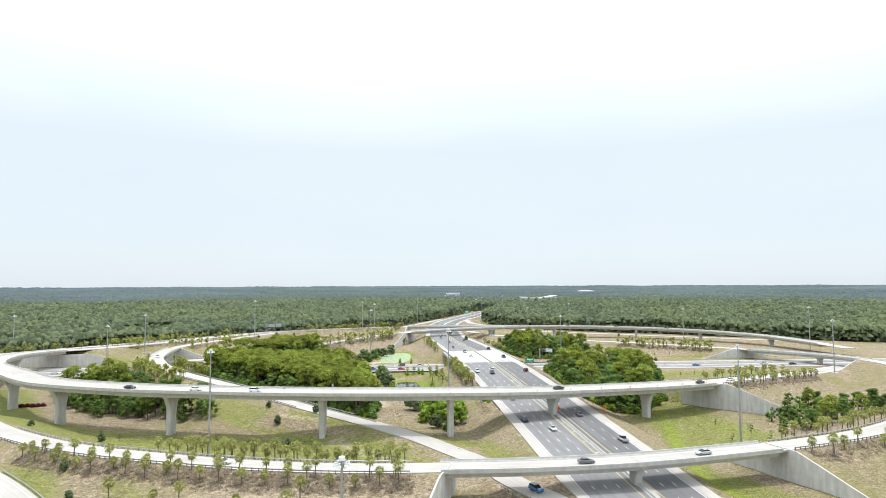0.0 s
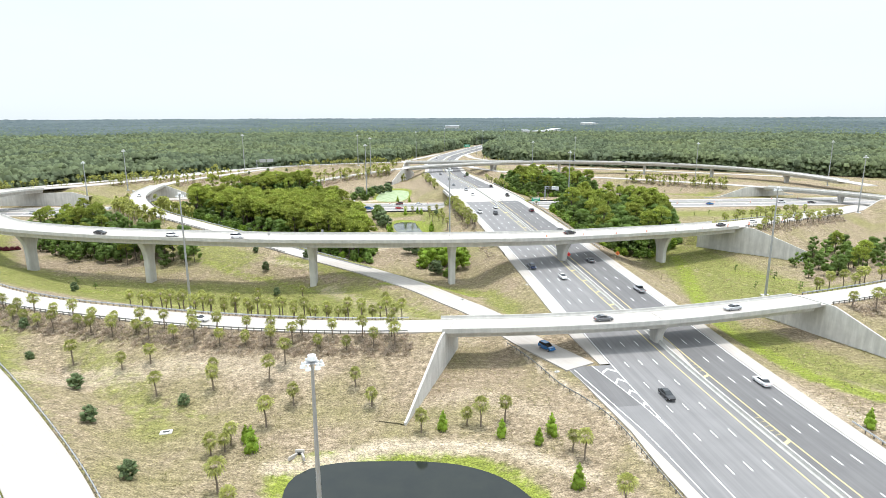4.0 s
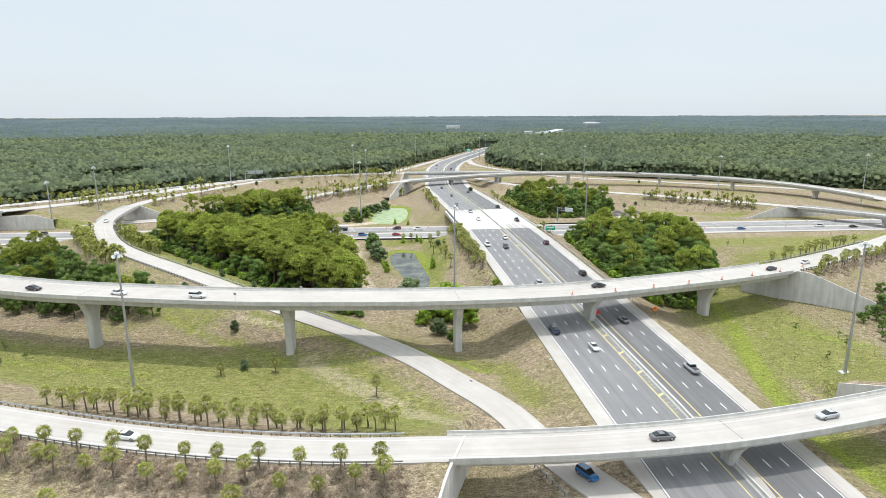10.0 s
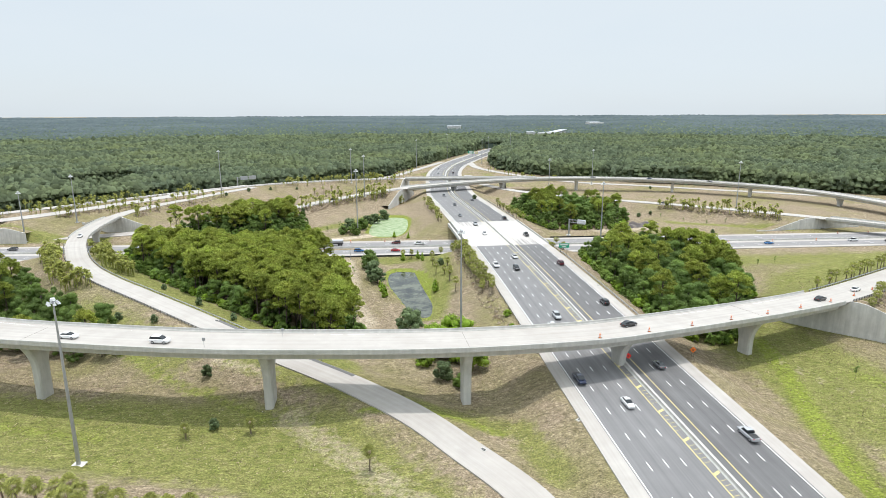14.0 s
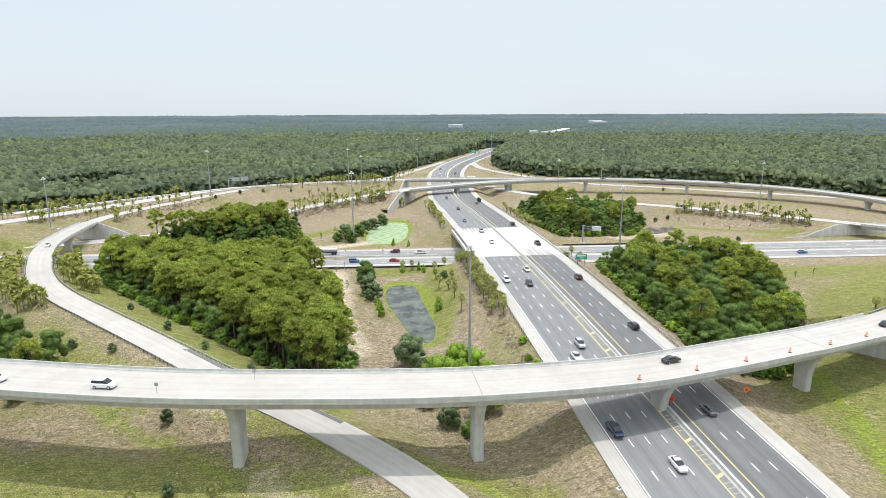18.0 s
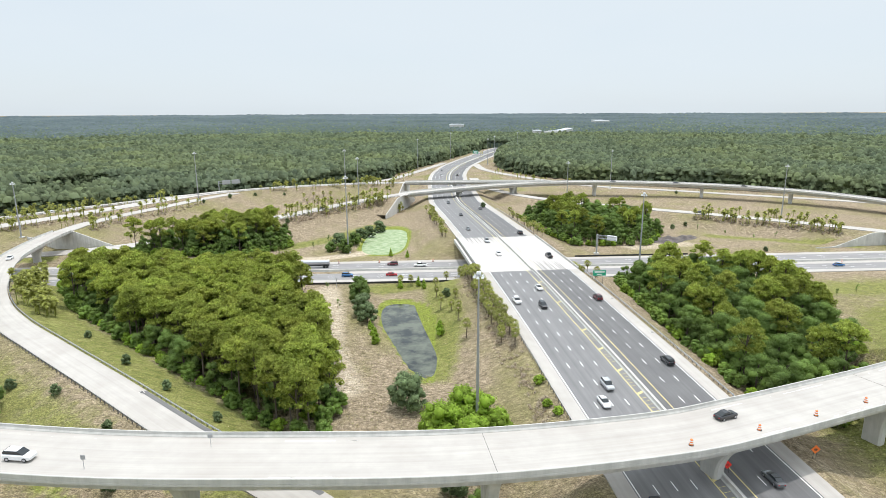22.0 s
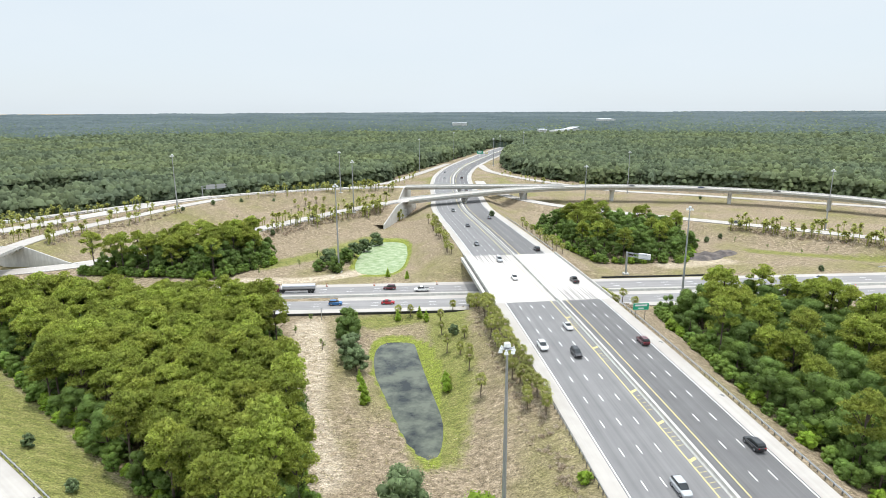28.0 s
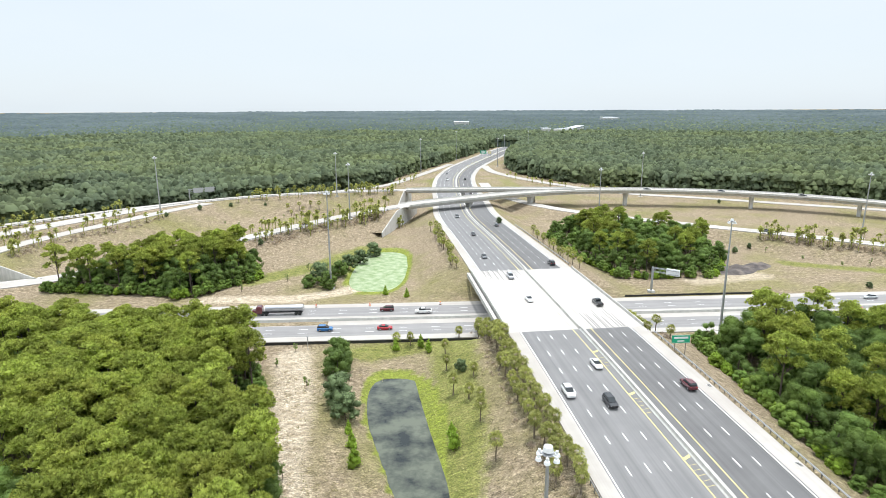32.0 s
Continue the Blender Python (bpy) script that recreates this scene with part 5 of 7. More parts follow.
def trunk_bm(height, r0, r1, limbs, rg, lean=0.3, seg=7):
    bm = bmesh.new()

    def tube(a, b, ra, rb, n=5):
        a, b = Vector(a), Vector(b)
        d = (b - a).normalized()
        m = Matrix.Translation((a + b) / 2) @ d.to_track_quat("Z", "Y").to_matrix().to_4x4()
        bmesh.ops.create_cone(bm, cap_ends=True, segments=n, radius1=ra, radius2=rb, depth=(b - a).length, matrix=m)

    p, k = Vector((0, 0, -0.4)), 4
    for i in range(k):
        q = Vector((rg.uniform(-lean, lean) * (i + 1) / k, rg.uniform(-lean, lean) * (i + 1) / k, height * (i + 1) / k))
        tube(p, q, r0 + (r1 - r0) * i / k, r0 + (r1 - r0) * (i + 1) / k, seg)
        p = q
    for a in limbs:
        tube((0, 0, a[2] * 0.72), a, r1 * 0.9, r1 * 0.35)
    return bm


M_PINE = mat("pine_needles", (0.382, 0.436, 0.086), 0.7, (0.245, 0.302, 0.066), 1.1, 0.6, vary=0.2, col3=(0.330, 0.355, 0.074), scale3=0.10, spec=0.15, leaf=0.52, island=0.40)
M_OAK = mat("broad_leaves", (0.190, 0.276, 0.072), 0.65, (0.128, 0.194, 0.054), 1.4, 0.6, 0.2, 2.4, vary=0.25, col3=(0.206, 0.295, 0.064), scale3=0.09, spec=0.2, leaf=0.52, island=0.26)
M_LIME = mat("bright_leaves", (0.34, 0.46, 0.06), 0.6, (0.23, 0.345, 0.045), 1.4, 0.7, 0.15, 2.5, vary=0.18, spec=0.2, leaf=0.52, island=0.35)
M_DARKB = mat("dark_bush_leaves", (0.160, 0.210, 0.095), 0.7, (0.10, 0.14, 0.062), 1.2, 0.7, vary=0.2, spec=0.2, leaf=0.3, island=0.4)
M_BRUSH = mat("dry_ornamental_grass", (0.56, 0.475, 0.375), 0.9, (0.36, 0.295, 0.225), 1.6, 0.7, spec=0.1, leaf=0.45, island=0.35)
M_TUFT = mat("grass_tufts", (0.46, 0.385, 0.25), 0.9, (0.22, 0.21, 0.085), 0.12, 0.5, spec=0.1, leaf=0.3, island=0.6)
M_UNDER = mat("understory_leaves", (0.235, 0.345, 0.080), 0.65, (0.150, 0.235, 0.055), 1.4, 0.6, vary=0.2, col3=(0.270, 0.365, 0.075), scale3=0.09, spec=0.2, leaf=0.52, island=0.3)
rg0 = np.random.default_rng(11)


def needle_mesh(name, rg, base, out, blades, length, width, material, core):
    """Brushes of needles: blades fan out of one point, so that every brush has one shade."""
    n = len(base)
    d = out[:, None] * 0.85 + np.array([0, 0, 0.45]) + rg.normal(size=(n, blades, 3)) * 0.48
    d /= np.linalg.norm(d, axis=2)[:, :, None]
    side = np.cross(d, np.array([0, 0, 1.0]) + 0.45 * rg.normal(size=(n, blades, 3)))
    side /= np.linalg.norm(side, axis=2)[:, :, None]
    L = length * rg.uniform(0.7, 1.3, (n, blades, 1))
    b = base[:, None]
    V = np.concatenate([b, np.stack([b + d * L * 0.55 - side * width, b + d * L, b + d * L * 0.55 + side * width], 2).reshape(n, blades * 3, 3)], 1)
    k = 1 + 3 * blades
    f = np.stack([np.stack([np.zeros(n, int), np.full(n, 1 + 3 * j), np.full(n, 2 + 3 * j), np.full(n, 3 + 3 * j)], 1) + (np.arange(n) * k)[:, None] for j in range(blades)], 1).reshape(-1, 4)
    cv, cf = core
    loops = np.r_[f.ravel(), (cf + n * k).ravel()]
    starts = np.r_[np.arange(0, f.size, 4), f.size + np.arange(0, cf.size, 3)]
    verts = np.vstack([V.reshape(-1, 3), cv])
    me = bpy.data.meshes.new(name)
    me.vertices.add(len(verts))
    me.vertices.foreach_set("co", verts.astype(np.float32).ravel())
    me.loops.add(len(loops))
    me.loops.foreach_set("vertex_index", loops.astype(np.int32))
    me.polygons.add(len(starts))
    me.polygons.foreach_set("loop_start", starts.astype(np.int32))
    me.materials.append(material)
    me.update(calc_edges=True)
    return me


def pine_kind(seed, hgt):
    rg = np.random.default_rng(seed)
    wide = rg.uniform(2.5, 3.2)
    zc = hgt * 0.70
    pads = []
    for i in range(15):
        rad = wide * math.sqrt((i + 0.4) / 15) * rg.uniform(0.85, 1.08)
        a = i * 2.39996 + rg.uniform(-0.4, 0.4)
        pads.append((rad * math.cos(a), rad * math.sin(a), zc + 3.4 * (1 - (rad / wide) ** 2) + rg.uniform(-0.7, 0.7), rg.uniform(0.85, 1.35), rg.uniform(0.6, 0.9)))
    for i in range(8):
        a = i * 0.785 + rg.uniform(-0.35, 0.35)
        rad = wide * rg.uniform(0.6, 0.95)
        pads.append((rad * math.cos(a), rad * math.sin(a), zc - rg.uniform(0.6, 3.6), rg.uniform(0.7, 1.15), rg.uniform(0.5, 0.75)))
    P, D, CV, CF = [], [], [], []
    for x, y, z, rx, rz in pads:
        k = int(38 * rx * rx) + 10
        d = rg.normal(size=(k, 3))
        d[:, 2] = np.abs(d[:, 2]) - 0.22
        d /= np.linalg.norm(d, axis=1)[:, None]
        P.append(np.array([x, y, z]) + d * np.array([rx, rx, rz]) * rg.uniform(0.72, 1.05, (k, 1)))
        D.append(d)
        CF.append(ICO_F + len(ICO_V) * len(CV))
        CV.append(np.array([x, y, z]) + ICO_V * np.array([rx, rx, rz]) * 0.7 * rg.uniform(0.8, 1.15, (len(ICO_V), 1)))
    e = empty("pine_tree")
    part("trunk", trunk_bm(hgt * 0.9, 0.22, 0.09, [b[:3] for b in pads[::3]], rg), M_BARK, e)
    c = new("crown", needle_mesh("pine_crown", rg, np.concatenate(P), np.concatenate(D), 5, 0.46, 0.085, M_PINE, (np.concatenate(CV), np.concatenate(CF))))
    c.parent = e
    tagged(e, "tall slash pine with a tufted yellow-green crown", "tree", "pine trees of the wooded islands")
    return e


def oak_kind(seed, hgt, material, spread, label, group, name="broadleaf_tree"):
    rg = np.random.default_rng(seed)
    blobs = []
    for i in range(24 if hgt > 7 else 46):
        f = rg.uniform(0, 1)
        a = rg.uniform(0, 2 * math.pi)
        rad = spread * math.sqrt(max(0.05, 1 - (f - 0.25) ** 2 * 1.6)) * rg.uniform(0.25, 0.8)
        blobs.append((rad * math.cos(a), rad * math.sin(a), hgt * (0.16 + 0.74 * f), spread * rg.uniform(0.18, 0.36), spread * rg.uniform(0.16, 0.30)))
    e = empty(name)
    part("trunk", trunk_bm(hgt * 0.7, 0.05 * hgt * 0.45, 0.012 * hgt, [b[:3] for b in blobs[:6]], rg), M_BARK, e)
    c = new("crown", crown_mesh(name + "_crown", seed, blobs, 84 if hgt > 5 else 40, 0.30 if hgt > 6 else 0.26, material, 0.4))
    c.parent = e
    tagged(e, label, "tree" if hgt > 4 else "bush", group)
    return e


def cone_kind(seed, hgt):
    rg = np.random.default_rng(seed)
    blobs = []
    for i in range(13):
        f = i / 12
        r = (1 - f) ** 0.8 * hgt * 0.23 + 0.12
        a = i * 2.4
        blobs.append((r * 0.45 * math.cos(a), r * 0.45 * math.sin(a), hgt * (0.16 + 0.82 * f), r * 0.85, r * 0.85))
    e = empty("cypress_tree")
    part("trunk", trunk_bm(hgt * 0.8, 0.1, 0.04, [], rg), M_BARK, e)
    c = new("crown", crown_mesh("cypress_crown", seed, blobs, 90, 0.26, M_LIME, 0.1))
    c.parent = e
    tagged(e, "young bright green cone-shaped cypress tree on the grass", "tree", "young cypress trees by the ponds")
    return e


def sapling_kind(seed, hgt):
    rg = np.random.default_rng(seed)
    blobs = [(rg.uniform(-0.5, 0.5), rg.uniform(-0.5, 0.5), hgt * rg.uniform(0.35, 0.95), rg.uniform(0.25, 0.45), rg.uniform(0.2, 0.4)) for _ in range(7)]
    e = empty("sapling")
    part("trunk", trunk_bm(hgt * 0.95, 0.06, 0.03, [b[:3] for b in blobs[:4]], rg, 0.15, 5), M_BARK, e)
    c = new("crown", crown_mesh("sapling_crown", seed, blobs, 60, 0.22, M_OAK, 0.2, 0.5))
    c.parent = e
    tagged(e, "thin young sapling with sparse leaves on dry grass", "tree", "saplings on the grass")
    return e


def palm_kind(seed, hgt, rad):
    rg = np.random.default_rng(seed)
    e = empty("palm_tree")
    bm = trunk_bm(hgt - rad * 0.5, 0.17, 0.13, [], rg, 0.25, 8)
    part("trunk", bm, M_PALMT, e)
    bm = bmesh.new()
    bmesh.ops.create_icosphere(bm, subdivisions=1, radius=0.42, matrix=Matrix.Translation((0, 0, hgt - rad * 0.62)) @ Matrix.Diagonal((1, 1, 1.3, 1)))
    part("boot_collar", bm, M_BRUSH, e, "collar of old brown leaf bases")
    Q = []
    for i in range(27):
        az = i * 2.39996 + rg.uniform(-0.25, 0.25)
        el = radians(-52 + 132 * (i / 26) ** 0.85) + rg.uniform(-0.14, 0.14)
        d = np.array([math.cos(az) * math.cos(el), math.sin(az) * math.cos(el), math.sin(el)])
        side = np.array([-math.sin(az), math.cos(az), 0])
        upv = np.cross(d, side) * -1
        base = np.array([0, 0, hgt - rad * 0.5])
        pet = rad * rg.uniform(0.38, 0.6)
        hub = base + d * pet
        L = rad * rg.uniform(0.42, 0.78)
        for k in range(8):
            a = radians(-88 + 25 * k) + rg.uniform(-0.08, 0.08)
            v = d * math.cos(a) + side * math.sin(a) + upv * 0.25 * abs(math.sin(a))
            w = np.cross(v, upv) * 0.062 * rad
            mid = hub + v * L * 0.6 + upv * 0.03
            tip = hub + v * L * (1.0 - 0.12 * abs(a)) - np.array([0, 0, L * 0.34])
            Q.append([hub - w * 0.3, mid - w, tip, mid + w])
        pw = side * 0.03
        Q.append([base - pw, base + pw, hub + pw, hub - pw])
    me = quads_mesh("palm_crown", np.array(Q), M_FROND)
    c = new("crown", me)
    c.parent = e
    tagged(e, "cabbage palm with a slim trunk and rounded fan-leaf crown", "palm tree", "cabbage palms on the embankments")
    return e


M_PALMT = mat("palm_trunk", (0.21, 0.165, 0.12), 0.9, (0.12, 0.095, 0.07), 3.0, 0.7, 0.02, 8.0)
PINES = [pine_kind(20 + i, h) for i, h in enumerate((15.5, 17, 14, 16.5, 15))]
OAKS = [oak_kind(40 + i, h, M_OAK, sp, "leafy dark green broadleaf tree at the wood's edge", "broadleaf trees of the wooded islands", ("oak_tree", "broadleaf_tree", "sweetgum_tree")[i]) for i, (h, sp) in enumerate(((11, 4.6), (13, 5.2), (9, 4.4)))]
LIMES_T = [oak_kind(60, 6.5, M_LIME, 3.6, "bright lime-green leafy tree at the wood's edge", "bright young broadleaf trees", "lime_tree"), oak_kind(61, 4.6, M_LIME, 2.8, "bright lime-green leafy tree at the wood's edge", "bright young broadleaf trees", "lime_tree")]
SHRUBS = [oak_kind(66, 4.0, M_UNDER, 2.5, "low green understory shrub at the wood's edge", "understory shrubs", "shrub"), oak_kind(67, 3.2, M_LIME, 2.2, "low bright green understory shrub at the wood's edge", "understory shrubs", "shrub"), oak_kind(68, 4.6, M_UNDER, 2.4, "low green understory shrub at the wood's edge", "understory shrubs", "shrub")]
BUSH_T = [oak_kind(70, 3.2, M_DARKB, 1.5, "small dark green rounded bush on mown grass", "bushes on the grass", "bush"), oak_kind(71, 2.6, M_DARKB, 1.3, "small dark green rounded bush on mown grass", "bushes on the grass", "bush")]
BIGB_T = [oak_kind(72, 6.4, M_DARKB, 3.6, "large rounded grey-green tree beside the pond", "rounded trees by the ponds", "rounded_tree"), oak_kind(73, 5.2, M_OAK, 3.4, "large rounded dark green tree beside the pond", "rounded trees by the ponds", "rounded_tree")]
CONES = [cone_kind(80, 4.6), cone_kind(81, 3.6)]
SAPS = [sapling_kind(85, 3.4), sapling_kind(86, 2.6)]
PALMS = [palm_kind(90, 5.1, 1.6), palm_kind(91, 4.4, 1.5), palm_kind(92, 5.7, 1.65), palm_kind(93, 3.7, 1.45)]
_used = set()


def plant(kinds, x, y, scale=None, sink=0.15, z=None):
    """Set a plant on the ground: the first of each kind is the maker's own, the others are copies."""
    k = kinds[int(rg0.integers(len(kinds)))]
    s = rg0.uniform(0.85, 1.18) if scale is None else scale * (rg0.uniform(0.92, 1.08) if kinds is PINES else rg0.uniform(0.92, 1.08))
    m = Matrix.Translation((x, y, (z_at(x, y) if z is None else z) - sink)) @ pose(0, 0, 0, 0, 0, rg0.uniform(0, 360)) @ Matrix.Scale(s, 4)
    if k.name not in _used:
        _used.add(k.name)
        k.matrix_basis = m
        return k
    ob = copy_thing(k, Matrix.Identity(4))
    ob.matrix_basis = m
    return ob


def inside(poly, x, y):
    c = False
    for (x0, y0), (x1, y1) in zip(poly, poly[1:] + poly[:1]):
        if (y0 > y) != (y1 > y) and x < (x1 - x0) * (y - y0) / (y1 - y0) + x0:
            c = not c
    return c


def scatter(poly, gap, seed):
    rg = np.random.default_rng(seed)
    xs, ys = [p[0] for p in poly], [p[1] for p in poly]
    out = []
    y = min(ys)
    while y < max(ys):
        x = min(xs) + rg.uniform(0, gap)
        while x < max(xs):
            px, py = x + rg.uniform(-0.38, 0.38) * gap, y + rg.uniform(-0.38, 0.38) * gap
            if inside(poly, px, py):
                out.append((px, py))
            x += gap
        y += gap * 0.88
    return out


def edge_dist(poly, x, y):
    return min(float(near_line([a, b], np.array([x]), np.array([y]))[0]) for a, b in zip(poly, poly[1:] + poly[:1]))


WOODS = {
    "left": ([(-149, 352), (-130, 326), (-108, 307), (-84, 288), (-64, 272), (-46, 257), (-31, 250), (-31, 264), (-37, 288), (-48, 317), (-58, 343), (-70, 356), (-110, 354)], 4.7, 0.8, 1.09),
    "right": ([(61, 357), (62, 330), (62.5, 305), (63, 285), (66, 266), (77, 257), (92, 262), (106, 285), (118, 318), (121, 345), (112, 362), (84, 366)], 5.3, 0.24, 1.12),
    "far_left": ([(-158, 412), (-100, 405), (-82, 428), (-96, 456), (-118, 448), (-140, 428)], 4.6, 0.42, 1.08),
    "far_right": ([(44, 505), (50, 462), (62, 428), (100, 430), (112, 452), (116, 488), (98, 512), (62, 524)], 6.0, 0.14, 1.0),
    "under": ([(-178, 272), (-150, 254), (-120, 246), (-90, 240), (-94, 252), (-112, 272), (-136, 296), (-160, 312), (-185, 318), (-200, 300)], 5.6, 0.2, 0.92),
    "right_bank": ([(130, 226), (150, 214), (190, 238), (186, 262), (160, 268), (136, 250)], 7.5, 0.1, 0.72),
}
for key, (poly, gap, pine_share, sc) in WOODS.items():
    for x, y in scatter(poly, gap, len(key) * 7 + 1):
        if float(near_line([(p[0], p[1]) for p in RAMP_C], np.array([x]), np.array([y]))[0]) < (19 if key == "under" else 10):
            continue
        d = edge_dist(poly, x, y)
        if rg0.random() < (pine_share if d > 4 else pine_share * 0.45):
            plant(PINES, x, y, sc)
        else:
            plant(OAKS, x, y, sc * (0.95 if d > 5 else 0.72))
# low growth along the woods' edges
for key in ("left", "right", "far_left", "far_right"):
    poly = WOODS[key][0]
    for (x0, y0), (x1, y1) in zip(poly, poly[1:] + poly[:1]):
        L = math.hypot(x1 - x0, y1 - y0)
        for k in range(int(L / 3.4)):
            t = (k + 0.5) / max(1, int(L / 3.4))
            x, y = x0 + (x1 - x0) * t + rg0.uniform(-1.2, 1.2), y0 + (y1 - y0) * t + rg0.uniform(-1.2, 1.2)
            plant(SHRUBS, x, y, rg0.uniform(0.7, 1.15))
for x, y, s in ((17.5, 265.7, 0.34), (17.8, 256.1, 0.3), (19.6, 252.2, 0.26)):
    plant(SHRUBS[1:2], x, y, s * 2.2)
for x, y, s in ((-36, 262, 1.0), (-42, 266, 0.8), (-31, 268, 0.7), (-50, 272, 0.7), (-6, 250, 1.5), (1, 247, 1.8), (7, 251, 1.6), (-1, 257, 1.5), (-8, 243, 1.2), (5, 240, 1.4), (3, 254, 1.6), (-3, 252, 1.7), (66, 282, 0.8), (70, 276, 0.8), (62, 300, 0.6), (84, 268, 0.8), (100, 274, 0.8), (60, 340, 0.7), (-58, 279, 0.6), (-72, 288, 0.6), (-95, 305, 0.6), (47, 452, 0.8), (-90, 428, 0.8), (-104, 402, 0.7)):
    plant(LIMES_T, x, y, s)
for x, y, s in ((-13.5, 266, 1.55), (-37, 351, 1.2), (-35.5, 342, 1.35), (-32.5, 328, 1.2), (-30, 321, 1.0), (-57, 424, 1.2), (-51, 432, 1.2), (-49, 443, 1.1), (-46, 456, 1.2), (-53, 417, 1.2), (-42, 470, 1.1), (-60, 418, 1.0), (-4, 340, 0.5), (20, 512, 0.6), (-3, 234, 0.9), (2, 230, 0.8)):
    plant(BIGB_T, x, y, s)
for x, y in ((-105, 160), (-96, 148), (-78.6, 136.7), (-67, 121.6), (-53.6, 131.7), (-66.9, 92), (-51, 104.8), (-35, 89), (-82, 107), (82, 112.8), (-104.5, 292.8), (-85.2, 276), (-69.5, 264), (-53.5, 252), (-92.5, 259.6), (-106, 264), (-73.5, 246.5), (-52, 238), (-66, 232), (-56, 210), (150, 415), (126, 470), (104, 470), (-150, 212), (-122, 208), (-156.7, 553.6), (-145.3, 573.9), (-125.2, 580.4), (-166.5, 531.1), (-95.8, 474.9), (184, 616.9), (149.6, 484.8), (136, 477.1)):
    cx = x + 0.0
    plant(BUSH_T, cx, y)
for x, y in ((-36.6, 118), (-34.6, 115.1), (19.6, 120.9), (16.8, 117.8), (10.3, 120.4), (-0.7, 122.9), (21.1, 104.9), (28, 93.6), (28.7, 88.8), (80, 122), (-27, 311), (-25.5, 304.5), (-28.5, 316), (-6.5, 315), (-6, 310), (-22, 359), (-15, 360), (-12.7, 357), (-30, 408), (-22, 405)):
    plant(CONES, x, y, None)
for x, y in ((-52.7, 347.5), (-47.5, 326.5), (-41.8, 334.9), (-38.3, 300), (-50, 357), (-45, 312), (-36, 284), (-40, 292), (110, 236), (118, 224), (106, 214), (121, 232), (126, 210), (-60, 430), (-70, 424), (-84, 412), (140, 346), (150, 350), (110, 196), (-120, 216), (-130, 222), (-64, 438), (-137.8, 542.5), (-127.9, 536.9), (-86.7, 447.4), (-65.9, 441.9), (-58.4, 444.8), (140.6, 470.4), (150.8, 458.7), (160.5, 446.5), (171.8, 445.7), (-118, 552), (-108, 560)):
    plant(SAPS, x, y)

M_MAROON = mat("maroon_leaves", (0.16, 0.035, 0.045), 0.7, (0.09, 0.02, 0.028), 1.2, 0.7, vary=0.2, spec=0.2, leaf=0.3, island=0.4)
RED_T = [oak_kind(74, 1.6, M_MAROON, 1.3, "low maroon-leaved shrub in a bed on the grass", "maroon shrubs of one bed", "maroon_shrub")]
for k in range(9):
    plant(RED_T, -194.5 + 1.7 * (k - 4), 273.0 + 0.8 * (k % 3), 1.0)
# palms: single ones on the slopes, then rows along the roads
for x, y in ((-84, 145), (-71.6, 142.4), (-66, 143.9), (-60.5, 134.2), (-50.3, 139.5), (-48.9, 135.2), (-37.5, 137), (-35.3, 141.9), (-30.9, 130.5), (-19, 135), (-15, 130), (-34.5, 123.4), (-39.4, 115), (-36.3, 103), (-32.4, 97.4), (-4.8, 121.9), (4, 125), (6.6, 124.4), (11.5, 126.2), (22.5, 115.5), (24, 113), (26.8, 99), (-41.5, 113.9), (-39, 117), (82, 118.4), (103.4, 138.3)):
    plant(PALMS, x, y, 1.0)
for x, y in ((-61, 206), (-47, 208), (-18, 193), (-7.6, 343), (-4, 365), (-1, 335), (-0.4, 316), (-5.5, 311), (1.8, 302), (-2.4, 326), (-22, 361), (-18, 361), (-109.4, 575.1), (-102.8, 578.1), (-96.3, 581.6), (-90.3, 579.2), (-106, 570), (-99, 572), (0, 322), (-8, 352), (-6, 330)):
    plant(PALMS, x, y, 0.95)


def palm_row(line, p0, p1, off, spacing, seed, jitter=1.0, scale=1.0, skip=0.0):
    a, b = near_frac(line, *p0), near_frac(line, *p1)
    ln_ = stretch(line, min(a, b), max(a, b))
    r = sides(ln_)
    s = np.r_[0, np.cumsum(np.linalg.norm(np.diff(ln_[:, :2], axis=0), axis=1))]
    rg = np.random.default_rng(seed)
    q = 0.0
    while q < s[-1]:
        if rg.random() >= skip:
            o = off + rg.uniform(-jitter, jitter)
            x = np.interp(q, s, ln_[:, 0]) + np.interp(q, s, r[:, 0]) * o
            y = np.interp(q, s, ln_[:, 1]) + np.interp(q, s, r[:, 1]) * o
            plant(PALMS, float(x), float(y), scale)
        q += spacing * rg.uniform(0.75, 1.25)


palm_row(RAMP_A, (-118, 177), (-9, 156), 6.2, 6.0, 1, 0.4, 0.92)
palm_row(RAMP_A, (-120, 178), (-9, 156), 9.6, 5.4, 2, 0.9, 0.95)
palm_row(RAMP_A, (-88, 167), (-10, 156), -8.4, 3.2, 3, 1.0, 1.0)
palm_row(RAMP_A, (-84, 166), (-10, 156), -11.8, 4.4, 33, 1.5, 1.0)
palm_row(RAMP_A, (108, 177), (178, 216), -7.5, 4.2, 5, 1.5, 1.0)
palm_row(RAMP_A, (106, 176), (178, 216), 7.5, 6.5, 6, 1.5, 1.0)
palm_row(RAMP_B, (130, 274), (200, 328), -9.0, 4.4, 7, 1.5, 1.0)
palm_row(RAMP_B, (126, 272), (196, 325), 9.0, 4.0, 8, 1.5, 1.0)
palm_row(MAIN, (12, 372), (24, 286), -9.6, 2.5, 9, 0.7, 0.92)
palm_row(MAIN, (12, 372), (23, 292), -11.9, 2.7, 10, 0.9, 0.95)
